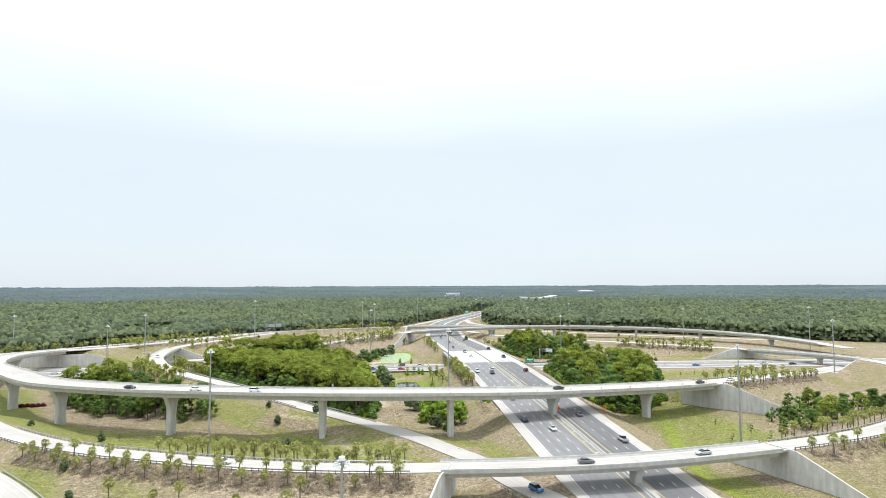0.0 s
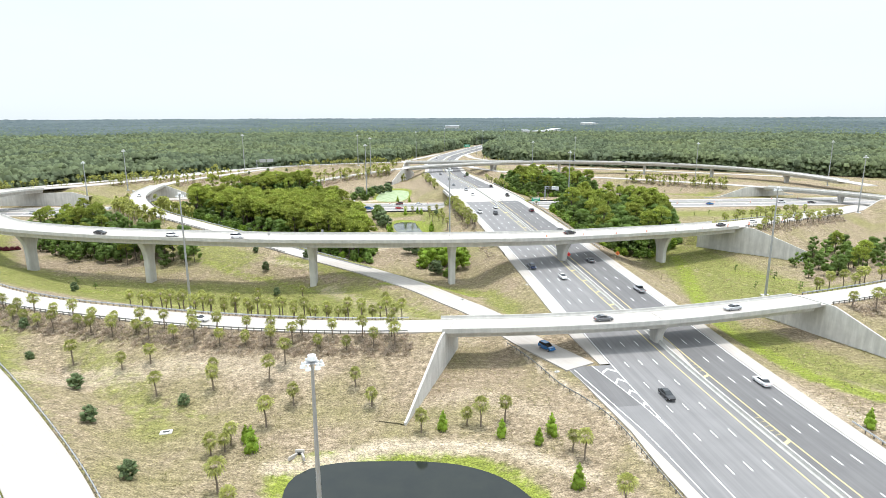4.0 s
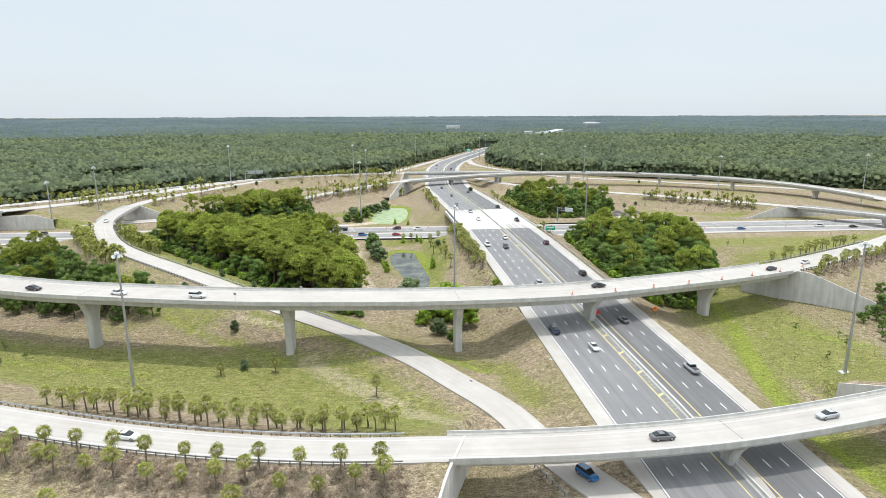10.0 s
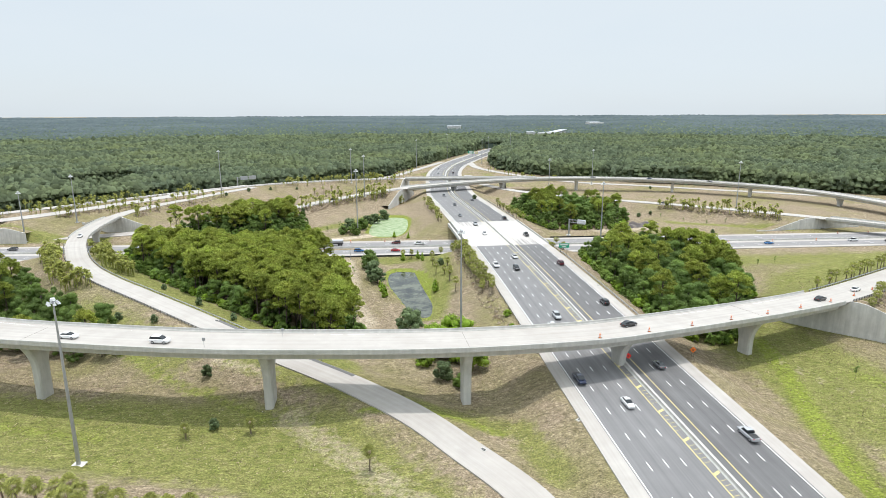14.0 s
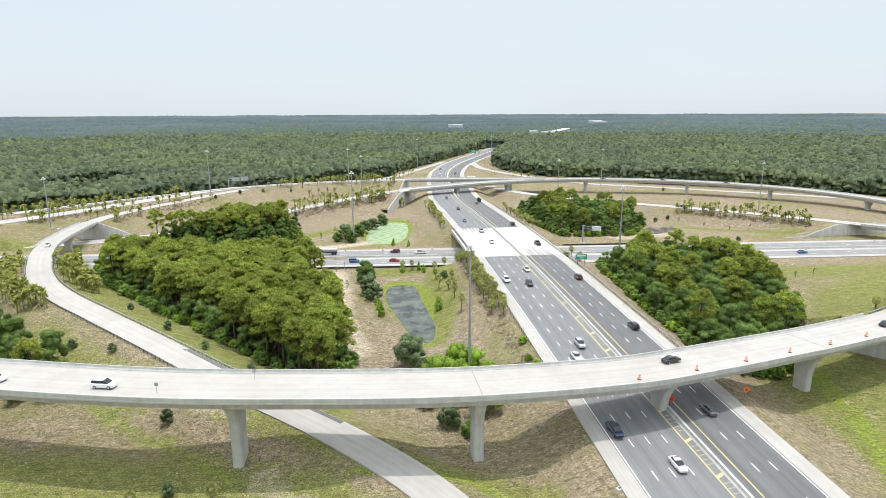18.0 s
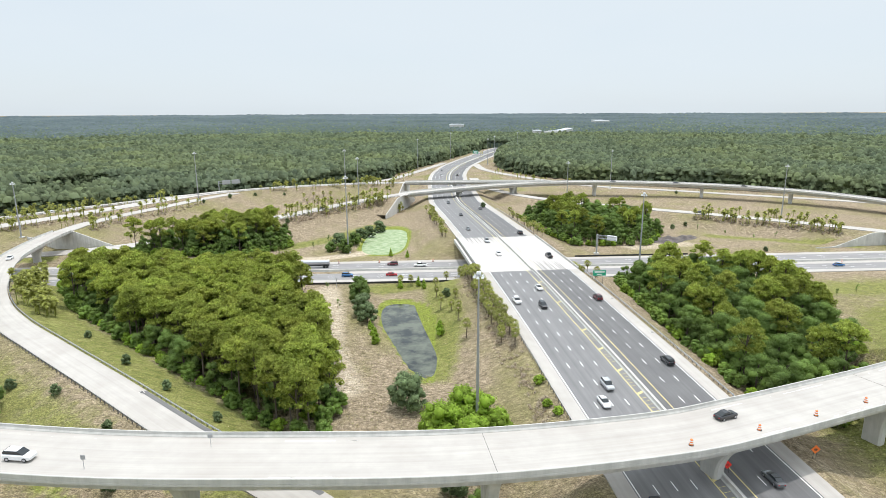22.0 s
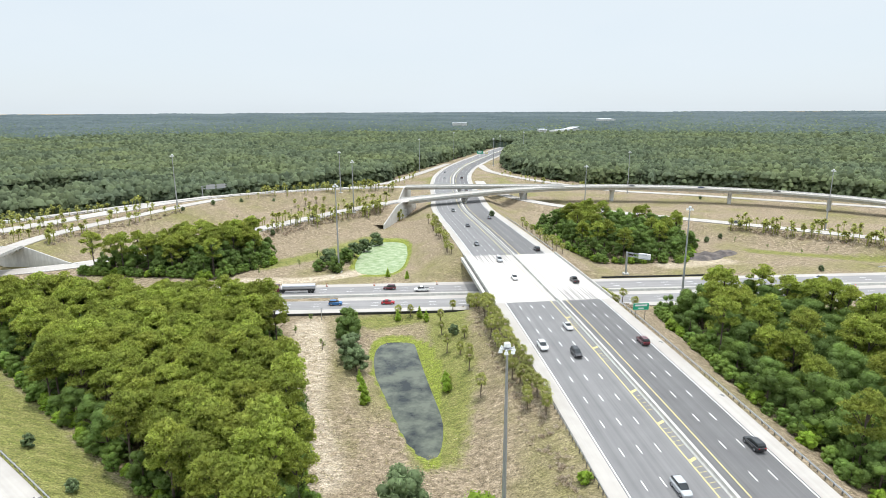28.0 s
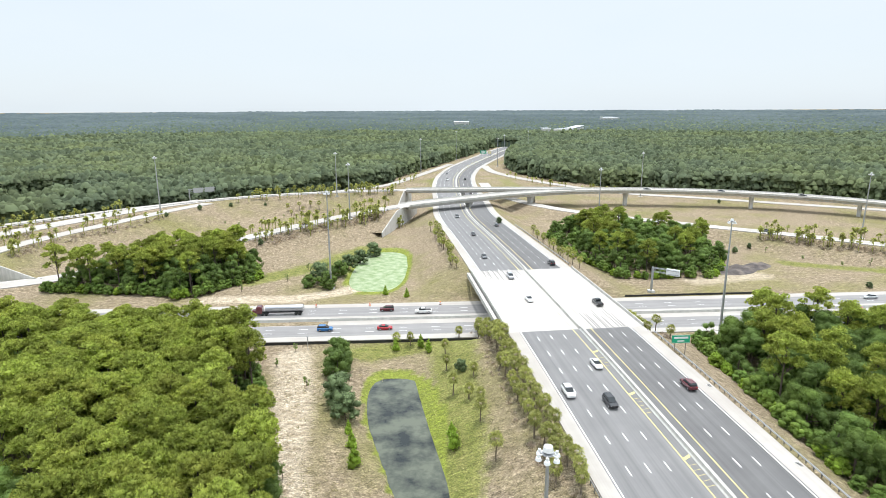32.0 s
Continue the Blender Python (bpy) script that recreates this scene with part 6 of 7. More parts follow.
palm_row(MAIN, (6, 422), (-4, 500), -11.0, 3.4, 11, 1.6, 0.95)
palm_row(MAIN, (6, 418), (-2, 480), 35.0, 4.6, 12, 1.2, 0.95)
palm_row(MAIN, (16, 345), (13, 372), 35.5, 3.6, 13, 1.4, 0.95)



# ---- far palms, woods and brush: what nobody could count ----
def forest_edge(x):
    return np.interp(x, [-900, -400, -330, -264, -192, -112, -84, -58, -37, -20, 30, 67, 95, 130, 183, 230, 278, 340, 500, 900], [250, 370, 428, 502, 585, 636, 690, 745, 810, 880, 900, 800, 748, 702, 668, 642, 615, 580, 480, 300])


def highway_gap(x, y):
    """True on the cleared strip of the highway."""
    u = x - np.interp(y, MAIN[:, 1], MAIN[:, 0])
    return (u > np.interp(y, [760, 900, 1100], [-46, -24, -18])) & (u < np.interp(y, [760, 880, 1000, 1060], [84, 58, 44, 40])) & (y < 1230)


def forest_domes(name, spots, seed):
    """Every tree top is a lumpy dome of fifteen leafy facets."""
    rg = np.random.default_rng(seed)
    n = len(spots)
    a = np.arange(5) * 2 * math.pi / 5
    unit = np.vstack([[0, 0, 1.0], np.stack([0.62 * np.cos(a), 0.62 * np.sin(a), 0 * a + 0.66], 1), np.stack([np.cos(a + 0.63), np.sin(a + 0.63), 0 * a - 0.35], 1)])
    tri = [(0, 1 + k, 1 + (k + 1) % 5) for k in range(5)] + [(1 + k, 6 + k, 1 + (k + 1) % 5) for k in range(5)] + [(1 + (k + 1) % 5, 6 + k, 6 + (k + 1) % 5) for k in range(5)]
    t = rg.uniform(0, 6.283, n)
    c, s_ = np.cos(t)[:, None], np.sin(t)[:, None]
    U = unit[None] * (1 + rg.uniform(-0.36, 0.36, (n, 11, 1)))
    V = np.stack([(U[:, :, 0] * c - U[:, :, 1] * s_) * spots[:, 3:4] + spots[:, 0:1], (U[:, :, 0] * s_ + U[:, :, 1] * c) * spots[:, 3:4] + spots[:, 1:2], U[:, :, 2] * spots[:, 4:5] + spots[:, 2:3]], 2)
    Ff = (np.array(tri)[None] + (np.arange(n) * 11)[:, None, None]).reshape(-1, 3)
    me = bpy.data.meshes.new(name)
    me.vertices.add(n * 11)
    me.vertices.foreach_set("co", V.astype(np.float32).ravel())
    me.loops.add(Ff.size)
    me.loops.foreach_set("vertex_index", Ff.astype(np.int32).ravel())
    me.polygons.add(len(Ff))
    me.polygons.foreach_set("loop_start", np.arange(0, Ff.size, 3, dtype=np.int32))
    me.materials.append(M_FAR)
    me.update(calc_edges=True)
    return new(name, me)


rf = np.random.default_rng(5)
n_try = 230000
th = rf.uniform(-0.78, 0.78, n_try)
rr = np.sqrt(rf.uniform(380.0 ** 2, 1500.0 ** 2, n_try))
X, Y = rr * np.sin(th), 100 + rr * np.cos(th)
edge_in = Y - forest_edge(X)
LAKE = (-308, 622, 34, 50)
ok = (edge_in > 0) & ~highway_gap(X, Y) & (((X - LAKE[0]) / LAKE[2]) ** 2 + ((Y - LAKE[1]) / LAKE[3]) ** 2 > 1.0)
ok &= rf.random(n_try) < np.interp(rr, [380, 900, 1250, 1500], [1.0, 0.85, 0.5, 0.06])
X, Y, edge_in, rr = X[ok], Y[ok], edge_in[ok], rr[ok]
R = rf.uniform(1.3, 3.3, len(X)) * np.interp(rr, [700, 1500], [1.0, 1.5])
top = 3.6 + far_rise(X, Y) + rf.uniform(9.8, 13.6, len(X)) + 1.6 * np.sin(X * 0.021) * np.sin(Y * 0.017) + 1.2 * np.sin(X * 0.06 + 1) * np.sin(Y * 0.05) + rf.exponential(0.8, len(X))
domes = np.stack([X, Y, top, R, R * rf.uniform(0.55, 1.1, len(X))], 1)
# lower growth down the face of the forest's edge
low_ = (edge_in < 16) | highway_gap(X - 12, Y) | highway_gap(X + 12, Y) | (((X - LAKE[0]) / 44) ** 2 + ((Y - LAKE[1]) / 60) ** 2 < 1.0)
face = [domes[low_] * np.array([1, 1, 0, 0.85, 0.9]) + np.array([1, 1, 0, 0, 0]) * rf.uniform(-2.5, 2.5, (int(low_.sum()), 5)) + np.array([0, 0, 1, 0, 0]) * rf.uniform(4.5, 13.0, (int(low_.sum()), 1)) for _ in range(3)]
tagged(forest_domes("forest", np.vstack([domes] + face), 6), "tree tops of the dense pine and oak forest", "forest", kind="stuff")

ang = np.radians(np.linspace(-48, 48, 600))
rad = [330.0]
while rad[-1] < 4650:
    rad.append(rad[-1] + max(6.0, rad[-1] * 0.0055))
rad = np.array(rad)
AN, RD = np.meshgrid(ang, rad)
CX, CY = RD * np.sin(AN), 100 + RD * np.cos(AN)
rng = np.random.default_rng(3)
CZ = 3.8 + far_rise(CX, CY) + 10.0 + rng.uniform(-4.5, 4.0, CX.shape) + 2.5 * np.sin(CX * 0.012 + np.sin(CY * 0.004)) * np.sin(CY * 0.006)
CZ = np.where(RD < 1450, 3.8 + far_rise(CX, CY) + 9.0 + 0.3 * (CZ - 13.8 - far_rise(CX, CY)), CZ)
clear = (CY < forest_edge(CX) + 9) | highway_gap(CX, CY) | highway_gap(CX - 6, CY) | highway_gap(CX + 6, CY) | (((CX - LAKE[0]) / (LAKE[2] + 6)) ** 2 + ((CY - LAKE[1]) / (LAKE[3] + 6)) ** 2 < 1.0)
CZ = np.where(clear, -30.0, CZ)
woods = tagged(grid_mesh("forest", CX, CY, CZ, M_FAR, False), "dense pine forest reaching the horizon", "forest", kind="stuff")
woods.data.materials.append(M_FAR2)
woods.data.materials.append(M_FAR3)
# outer rings take the haze-tinted colours, with a ragged change by distance
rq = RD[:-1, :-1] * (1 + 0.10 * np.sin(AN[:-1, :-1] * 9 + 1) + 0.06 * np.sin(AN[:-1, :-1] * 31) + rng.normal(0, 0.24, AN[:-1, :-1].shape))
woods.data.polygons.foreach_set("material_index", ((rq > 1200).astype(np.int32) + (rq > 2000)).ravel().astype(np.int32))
k = 40
tagged(mesh_obj("water", [(LAKE[0] + LAKE[2] * 1.05 * math.cos(6.2832 * i / k), LAKE[1] + LAKE[3] * 1.05 * math.sin(6.2832 * i / k), 4.9) for i in range(k)], [tuple(range(k))], M_WATER), "dark pond in a clearing of the forest", "pond", kind="structure")


def tufts(name, spots, blades, length, width, material, label, cat, seed, spread=0.35):
    rg = np.random.default_rng(seed)
    S = np.repeat(np.array(spots, float), blades, axis=0)
    n = len(S)
    a = rg.uniform(0, 2 * math.pi, n)
    tilt = rg.uniform(0.1, 1.1, n)
    L = length * rg.uniform(0.6, 1.2, n) * S[:, 3]
    d = np.stack([np.cos(a) * np.sin(tilt), np.sin(a) * np.sin(tilt), np.cos(tilt)], 1)
    w = np.stack([-np.sin(a), np.cos(a), np.zeros(n)], 1) * width * S[:, 3:4]
    b = S[:, :3] + np.stack([np.cos(a), np.sin(a), np.zeros(n)], 1) * rg.uniform(0, spread, (n, 1)) * S[:, 3:4]
    mid = b + d * L[:, None] * 0.55
    tip = b + d * L[:, None] - np.array([0, 0, 1]) * (L * 0.25)[:, None]
    Q = np.stack([b - w * 0.5, mid - w * 0.5, tip, mid + w * 0.5], 1)
    return tagged(new(name, quads_mesh(name, Q, material)), label, cat, kind="stuff")


def road_spots(line, p0, p1, o0, o1, count, seed, s0=0.7, s1=1.2):
    a, b = near_frac(line, *p0), near_frac(line, *p1)
    ln_ = stretch(line, min(a, b), max(a, b))
    r = sides(ln_)
    rg = np.random.default_rng(seed)
    out = []
    for _ in range(count):
        i = int(rg.integers(len(ln_)))
        o = rg.uniform(min(o0, o1), max(o0, o1))
        x, y = ln_[i][0] + r[i][0] * o + rg.uniform(-1.5, 1.5), ln_[i][1] + r[i][1] * o + rg.uniform(-1.5, 1.5)
        out.append((x, y, z_at(x, y) - 0.05, rg.uniform(s0, s1)))
    return out


brush = (road_spots(RAMP_A, (-118, 177), (-10, 156), 5.8, 11.8, 1050, 1, 0.55, 0.95) + road_spots(RAMP_A, (-118, 177), (-10, 156), -5.4, -6.4, 160, 2, 0.4, 0.7) + road_spots(RAMP_A, (106, 176), (180, 218), 6, 11, 240, 3)
         + road_spots(RAMP_B, (128, 274), (196, 325), 7.5, 12, 220, 4) + road_spots(RAMP_C, (-193, 436), (-176, 530), -11, -6, 120, 5) + road_spots(RAMP_C, (-193, 436), (-176, 530), 6, 11, 120, 6)
         + road_spots(RAMP_D, (-105, 480), (-38, 544), 6.5, 13, 300, 7) + road_spots(RAMP_A, (205, 443), (150, 491), -12, -6.5, 200, 8) + road_spots(MAIN, (12, 372), (40, 245), -14, -10.4, 240, 9, 0.5, 0.9)
         + road_spots(MAIN, (16, 345), (13, 372), 33, 38, 80, 10, 0.5, 0.9) + road_spots(RAMP_B, (-222, 485), (-240, 435), -11, -7, 100, 12))
tufts("brush", brush, 42, 1.15, 0.13, M_BRUSH, "clumps of dry tan ornamental grass on the embankment", "grass", 21, 0.55)
rt = np.random.default_rng(8)
low = []
while len(low) < 42000:
    x, y = rt.uniform(-150, 150), rt.uniform(78, 345)
    if z_at(x, y) > -0.6:
        low.append((x, y, 0, rt.uniform(0.5, 1.3)))
LX = np.array(low)
ii, jj = np.clip(np.searchsorted(gx, LX[:, 0]), 1, len(gx) - 1), np.clip(np.searchsorted(gy, LX[:, 1]), 1, len(gy) - 1)
LX[:, 2] = np.minimum(GZ[jj, ii], GZ[jj - 1, ii - 1]) - 0.03


def off_road(X, Y):
    ok = np.ones(len(X), bool)
    for ln_, h in ((RAMP_A, 5.2), (RAMP_C, 5.4), (LOOP, 6.6), (RAMP_B, 0.0)):
        if h:
            ok &= near_line([(p[0], p[1]) for p in ln_], X, Y) > h
    u = X - np.interp(Y, MAIN[:, 1], MAIN[:, 0])
    return ok & ((u < -10.2) | (u > 32.2))


LX = LX[off_road(LX[:, 0], LX[:, 1])]
tufts("grass", LX, 5, 0.42, 0.15, M_TUFT, "short dry grass tufts on the slopes", "grass", 22, 0.3)
# distant palms along the far ramps
fp = []
for line, p0, p1, off, n, sd in ((RAMP_C, (-193, 436), (-176, 530), 8, 15, 21), (RAMP_C, (-193, 436), (-176, 530), -8, 15, 22), (RAMP_D, (-105, 480), (-38, 544), 8, 30, 23), (RAMP_D, (-105, 480), (-38, 544), -8, 28, 24), (RAMP_D, (-90, 499), (-40, 543), 12, 16, 41), (ROAD_U, (-330, 402), (-200, 552), 8, 40, 1), (ROAD_U, (-330, 402), (-230, 520), -8, 30, 2), (RAMP_B, (-222, 485), (-242, 430), -9, 14, 3), (RAMP_B, (-222, 485), (-242, 430), 9, 14, 4), (ROAD_U, (-150, 588), (-45, 611), 9, 26, 5), (ROAD_U, (-150, 588), (-45, 611), -9, 26, 6),
                                 (RAMP_A, (205, 443), (150, 491), -9, 40, 7), (RAMP_A, (205, 443), (150, 491), 8, 16, 8), (FAR_R, (130, 668), (60, 785), 8, 16, 9), (RAMP_D, (-160, 425), (-110, 475), -8, 10, 10), (RAMP_C, (-133, 300), (-181, 372), 8.5, 44, 31), (RAMP_C, (-130, 298), (-178, 364), 11.8, 40, 32), (RAMP_C, (-125, 293), (-178, 364), -7.8, 44, 33), (RAMP_C, (-127, 295), (-178, 364), -11, 40, 34), (FAR_L, (-120, 620), (-40, 770), 7, 14, 11)):
    for x, y, z, s in road_spots(line, p0, p1, off - 1.5, off + 1.5, int(n * 1.6), 50 + sd):
        fp.append((x, y, z, s))
S = np.array(fp)
rp = np.random.default_rng(77)
Q = []
for x, y, z, s in S:
    hgt = 4.6 * s
    for k in range(26):
        az, el = rp.uniform(0, 6.283), rp.uniform(-0.7, 1.3)
        d = np.array([math.cos(az) * math.cos(el), math.sin(az) * math.cos(el), math.sin(el)])
        w = np.array([-math.sin(az), math.cos(az), 0]) * 0.42 * s
        c = np.array([x, y, z + hgt])
        Q.append([c, c + d * 0.9 * s - w, c + d * 1.6 * s - np.array([0, 0, 0.35]), c + d * 0.9 * s + w])
    for az in (0, 1.57):
        w = np.array([math.cos(az), math.sin(az), 0]) * 0.16
        Q.append([np.array([x, y, z]) - w, np.array([x, y, z]) + w, np.array([x, y, z + hgt]) + w, np.array([x, y, z + hgt]) - w])
tagged(new("palms", quads_mesh("palms", np.array(Q), M_FROND)), "rows of distant cabbage palms along the far ramps", "palm tree", kind="stuff")

# ---- cars ----
def paint(name, col, rough=0.25):
    m = mat(name, col, rough, tuple(c * 0.9 for c in col), 2.0, 0.5)
    m.node_tree.nodes["Principled BSDF"].inputs["Coat Weight"].default_value = 0.5
    return m


PAINTS = {"black": paint("car_black", (0.012, 0.012, 0.014)), "white": paint("car_white", (0.75, 0.75, 0.74)), "silver": paint("car_silver", (0.42, 0.43, 0.44)), "grey": paint("car_grey", (0.12, 0.125, 0.13)),
          "blue": paint("car_blue", (0.02, 0.12, 0.30)), "red": paint("car_red", (0.38, 0.015, 0.02)), "maroon": paint("car_maroon", (0.10, 0.012, 0.018)), "navy": paint("car_navy", (0.015, 0.025, 0.06))}
M_GLASS = mat("car_glass", (0.015, 0.018, 0.02), 0.06, (0.02, 0.024, 0.026), 1.0, 0.5)
M_TYRE = mat("tyre_rubber", (0.02, 0.02, 0.02), 0.85, (0.03, 0.03, 0.03), 4.0, 0.5)
M_RIM = mat("alloy_rim", (0.5, 0.5, 0.52), 0.35, (0.4, 0.4, 0.42), 4.0, 0.5, metal=0.8)
M_HEAD = mat("headlight_lens", (0.75, 0.77, 0.8), 0.15, (0.65, 0.67, 0.7), 4.0, 0.5)
M_TAIL = mat("tail_light_lens", (0.45, 0.01, 0.01), 0.2, (0.35, 0.01, 0.01), 4.0, 0.5)


def loft(sections):
    """Rings of (x, half width, z bottom, z top) joined along the length, with bevelled shoulders."""
    bm = bmesh.new()
    rings = []
    for x, w, z0, z1 in sections:
        c = min(0.12, (z1 - z0) * 0.3)
        rings.append([bm.verts.new((x, sy * ww, zz)) for sy, ww, zz in ((-1, w - c * 0.5, z0), (-1, w, z0 + c), (-1, w, z1 - c), (-1, w - c, z1), (1, w - c, z1), (1, w, z1 - c), (1, w, z0 + c), (1, w - c * 0.5, z0))])
    for a, b in zip(rings[:-1], rings[1:]):
        for i in range(8):
            bm.faces.new((a[i], a[(i + 1) % 8], b[(i + 1) % 8], b[i]))
    bm.faces.new(rings[0][::-1])
    bm.faces.new(rings[-1])
    bmesh.ops.recalc_face_normals(bm, faces=bm.faces[:])
    return bm


SHAPES = {  # lower body sections, cabin sections, length, wheel radius
    "sedan": ([(-2.35, 0.72, 0.35, 0.80), (-2.2, 0.85, 0.26, 0.98), (-1.3, 0.9, 0.22, 1.02), (0.9, 0.9, 0.22, 0.98), (1.9, 0.86, 0.24, 0.86), (2.3, 0.70, 0.32, 0.68)], [(-1.85, 0.66, 0.98, 1.04), (-1.1, 0.70, 0.98, 1.42), (0.1, 0.70, 0.98, 1.44), (1.1, 0.68, 0.94, 1.0)], 1.4, 0.33),
    "suv": ([(-2.35, 0.8, 0.42, 1.05), (-2.25, 0.93, 0.34, 1.15), (-1.3, 0.96, 0.30, 1.16), (0.9, 0.96, 0.30, 1.14), (2.0, 0.92, 0.32, 1.04), (2.35, 0.78, 0.42, 0.85)], [(-2.2, 0.76, 1.14, 1.5), (-1.95, 0.78, 1.14, 1.76), (0.3, 0.78, 1.14, 1.78), (1.25, 0.74, 1.10, 1.16)], 1.45, 0.38),
    "pickup": ([(-2.8, 0.88, 0.5, 1.08), (-2.7, 0.96, 0.42, 1.12), (-0.6, 0.98, 0.38, 1.12), (0.9, 0.98, 0.38, 1.14), (2.3, 0.95, 0.40, 1.08), (2.75, 0.82, 0.5, 0.9)], [(-0.75, 0.80, 1.1, 1.74), (-0.6, 0.82, 1.1, 1.80), (0.8, 0.82, 1.1, 1.80), (1.55, 0.78, 1.08, 1.16)], 1.75, 0.40),
}
LABELS = {"sedan": "sedan car on the road", "suv": "sport utility car on the road", "pickup": "pickup truck on the road"}


def car_kind(shape, colour):
    lower, cabin, axle, wr = SHAPES[shape]
    e = empty({"sedan": "car", "suv": "suv_car", "pickup": "pickup_truck"}[shape])
    body = part("body", loft(lower), PAINTS[colour], e)
    part("cabin_glass", loft(cabin), M_GLASS, e, "dark tinted windows")
    x0, w, z1 = cabin[1][0] + 0.12, cabin[1][1] - 0.03, cabin[1][3]
    part("roof", box_bm(cabin[2][0] - x0 - 0.05, 2 * w - 0.06, 0.05, 0.02, ((cabin[2][0] + x0) / 2, 0, z1 + 0.01)), PAINTS[colour], e)
    if shape == "pickup":
        part("cargo_bed", box_bm(1.7, 1.6, 0.06, 0, (-1.75, 0, 1.13)), M_BLACK, e, "dark open cargo bed")
    for s in (-1, 1):
        for ax in (-axle, axle):
            bm = bmesh.new()
            bmesh.ops.create_cone(bm, cap_ends=True, segments=14, radius1=wr, radius2=wr, depth=0.22, matrix=pose(0, 0, 0, 90, 0, 0))
            wh = part("wheel", bm, M_TYRE, e, "black tyre")
            wh.matrix_basis = pose(ax, s * (lower[2][1] - 0.1), wr)
            bm = bmesh.new()
            bmesh.ops.create_cone(bm, cap_ends=True, segments=10, radius1=wr * 0.62, radius2=wr * 0.62, depth=0.24, matrix=pose(0, 0, 0, 90, 0, 0))
            part("rim", bm, M_RIM, wh)
        part("headlight", box_bm(0.12, 0.34, 0.16, 0.03, (lower[-1][0] - 0.08, s * (lower[-1][1] - 0.18), lower[-1][3] - 0.06)), M_HEAD, e)
        part("tail_light", box_bm(0.10, 0.30, 0.16, 0.03, (lower[0][0] + 0.02, s * (lower[0][1] - 0.16), lower[0][3] - 0.08)), M_TAIL, e)
    tagged(e, colour + " " + LABELS[shape], "car", "vehicles on the roads")
    return e


KINDS = {}


def car(shape, colour, x, y, z, heading):
    """heading: degrees of the way ahead, counted from +x."""
    m = pose(x, y, z + 0.03, 0, 0, heading)
    if (shape, colour) not in KINDS:
        k = KINDS[shape, colour] = car_kind(shape, colour)
        k.matrix_basis = m
        return k
    return copy_thing(KINDS[shape, colour], m)


def on_line(line, x, y, off, way, shape, colour):
    i = int(np.argmin(np.hypot(line[:, 0] - x, line[:, 1] - y)))
    j = min(i + 1, len(line) - 1)
    d = line[j] - line[j - 1]
    r = (d[1], -d[0])
    k = math.hypot(*r)
    h = math.degrees(math.atan2(d[1] * way, d[0] * way))
    car(shape, colour, line[i][0] + r[0] / k * off, line[i][1] + r[1] / k * off, line[i][2] + 0.03, h)


def on_main(y, u, way, shape, colour):
    x, yy, z = main_at(y, u)
    car(shape, colour, x, yy, z + 0.02, 97.3 if way > 0 else -82.7)


# towards the camera on the near carriageway: lanes at -1.8, 1.8, 5.4, 9
for y, u, sh, co in ((133, 1.8, "sedan", "black"), (210, 5.4, "sedan", "white"), (222, -1.8, "pickup", "navy"), (255, 1.8, "sedan", "white"), (262, 5.4, "suv", "silver"), (313, 5.4, "suv", "black"), (318, -1.8, "suv", "white"), (330, 9.0, "sedan", "white"),
                     (377, 5.4, "sedan", "white"), (402, 5.4, "suv", "silver"), (432, 1.8, "sedan", "grey"), (478, 5.4, "sedan", "black"), (530, 5.4, "suv", "grey"), (660, 1.8, "sedan", "white"), (742, 5.4, "suv", "white"), (800, 1.8, "sedan", "grey")):
    on_main(y, u, -1, sh, co)
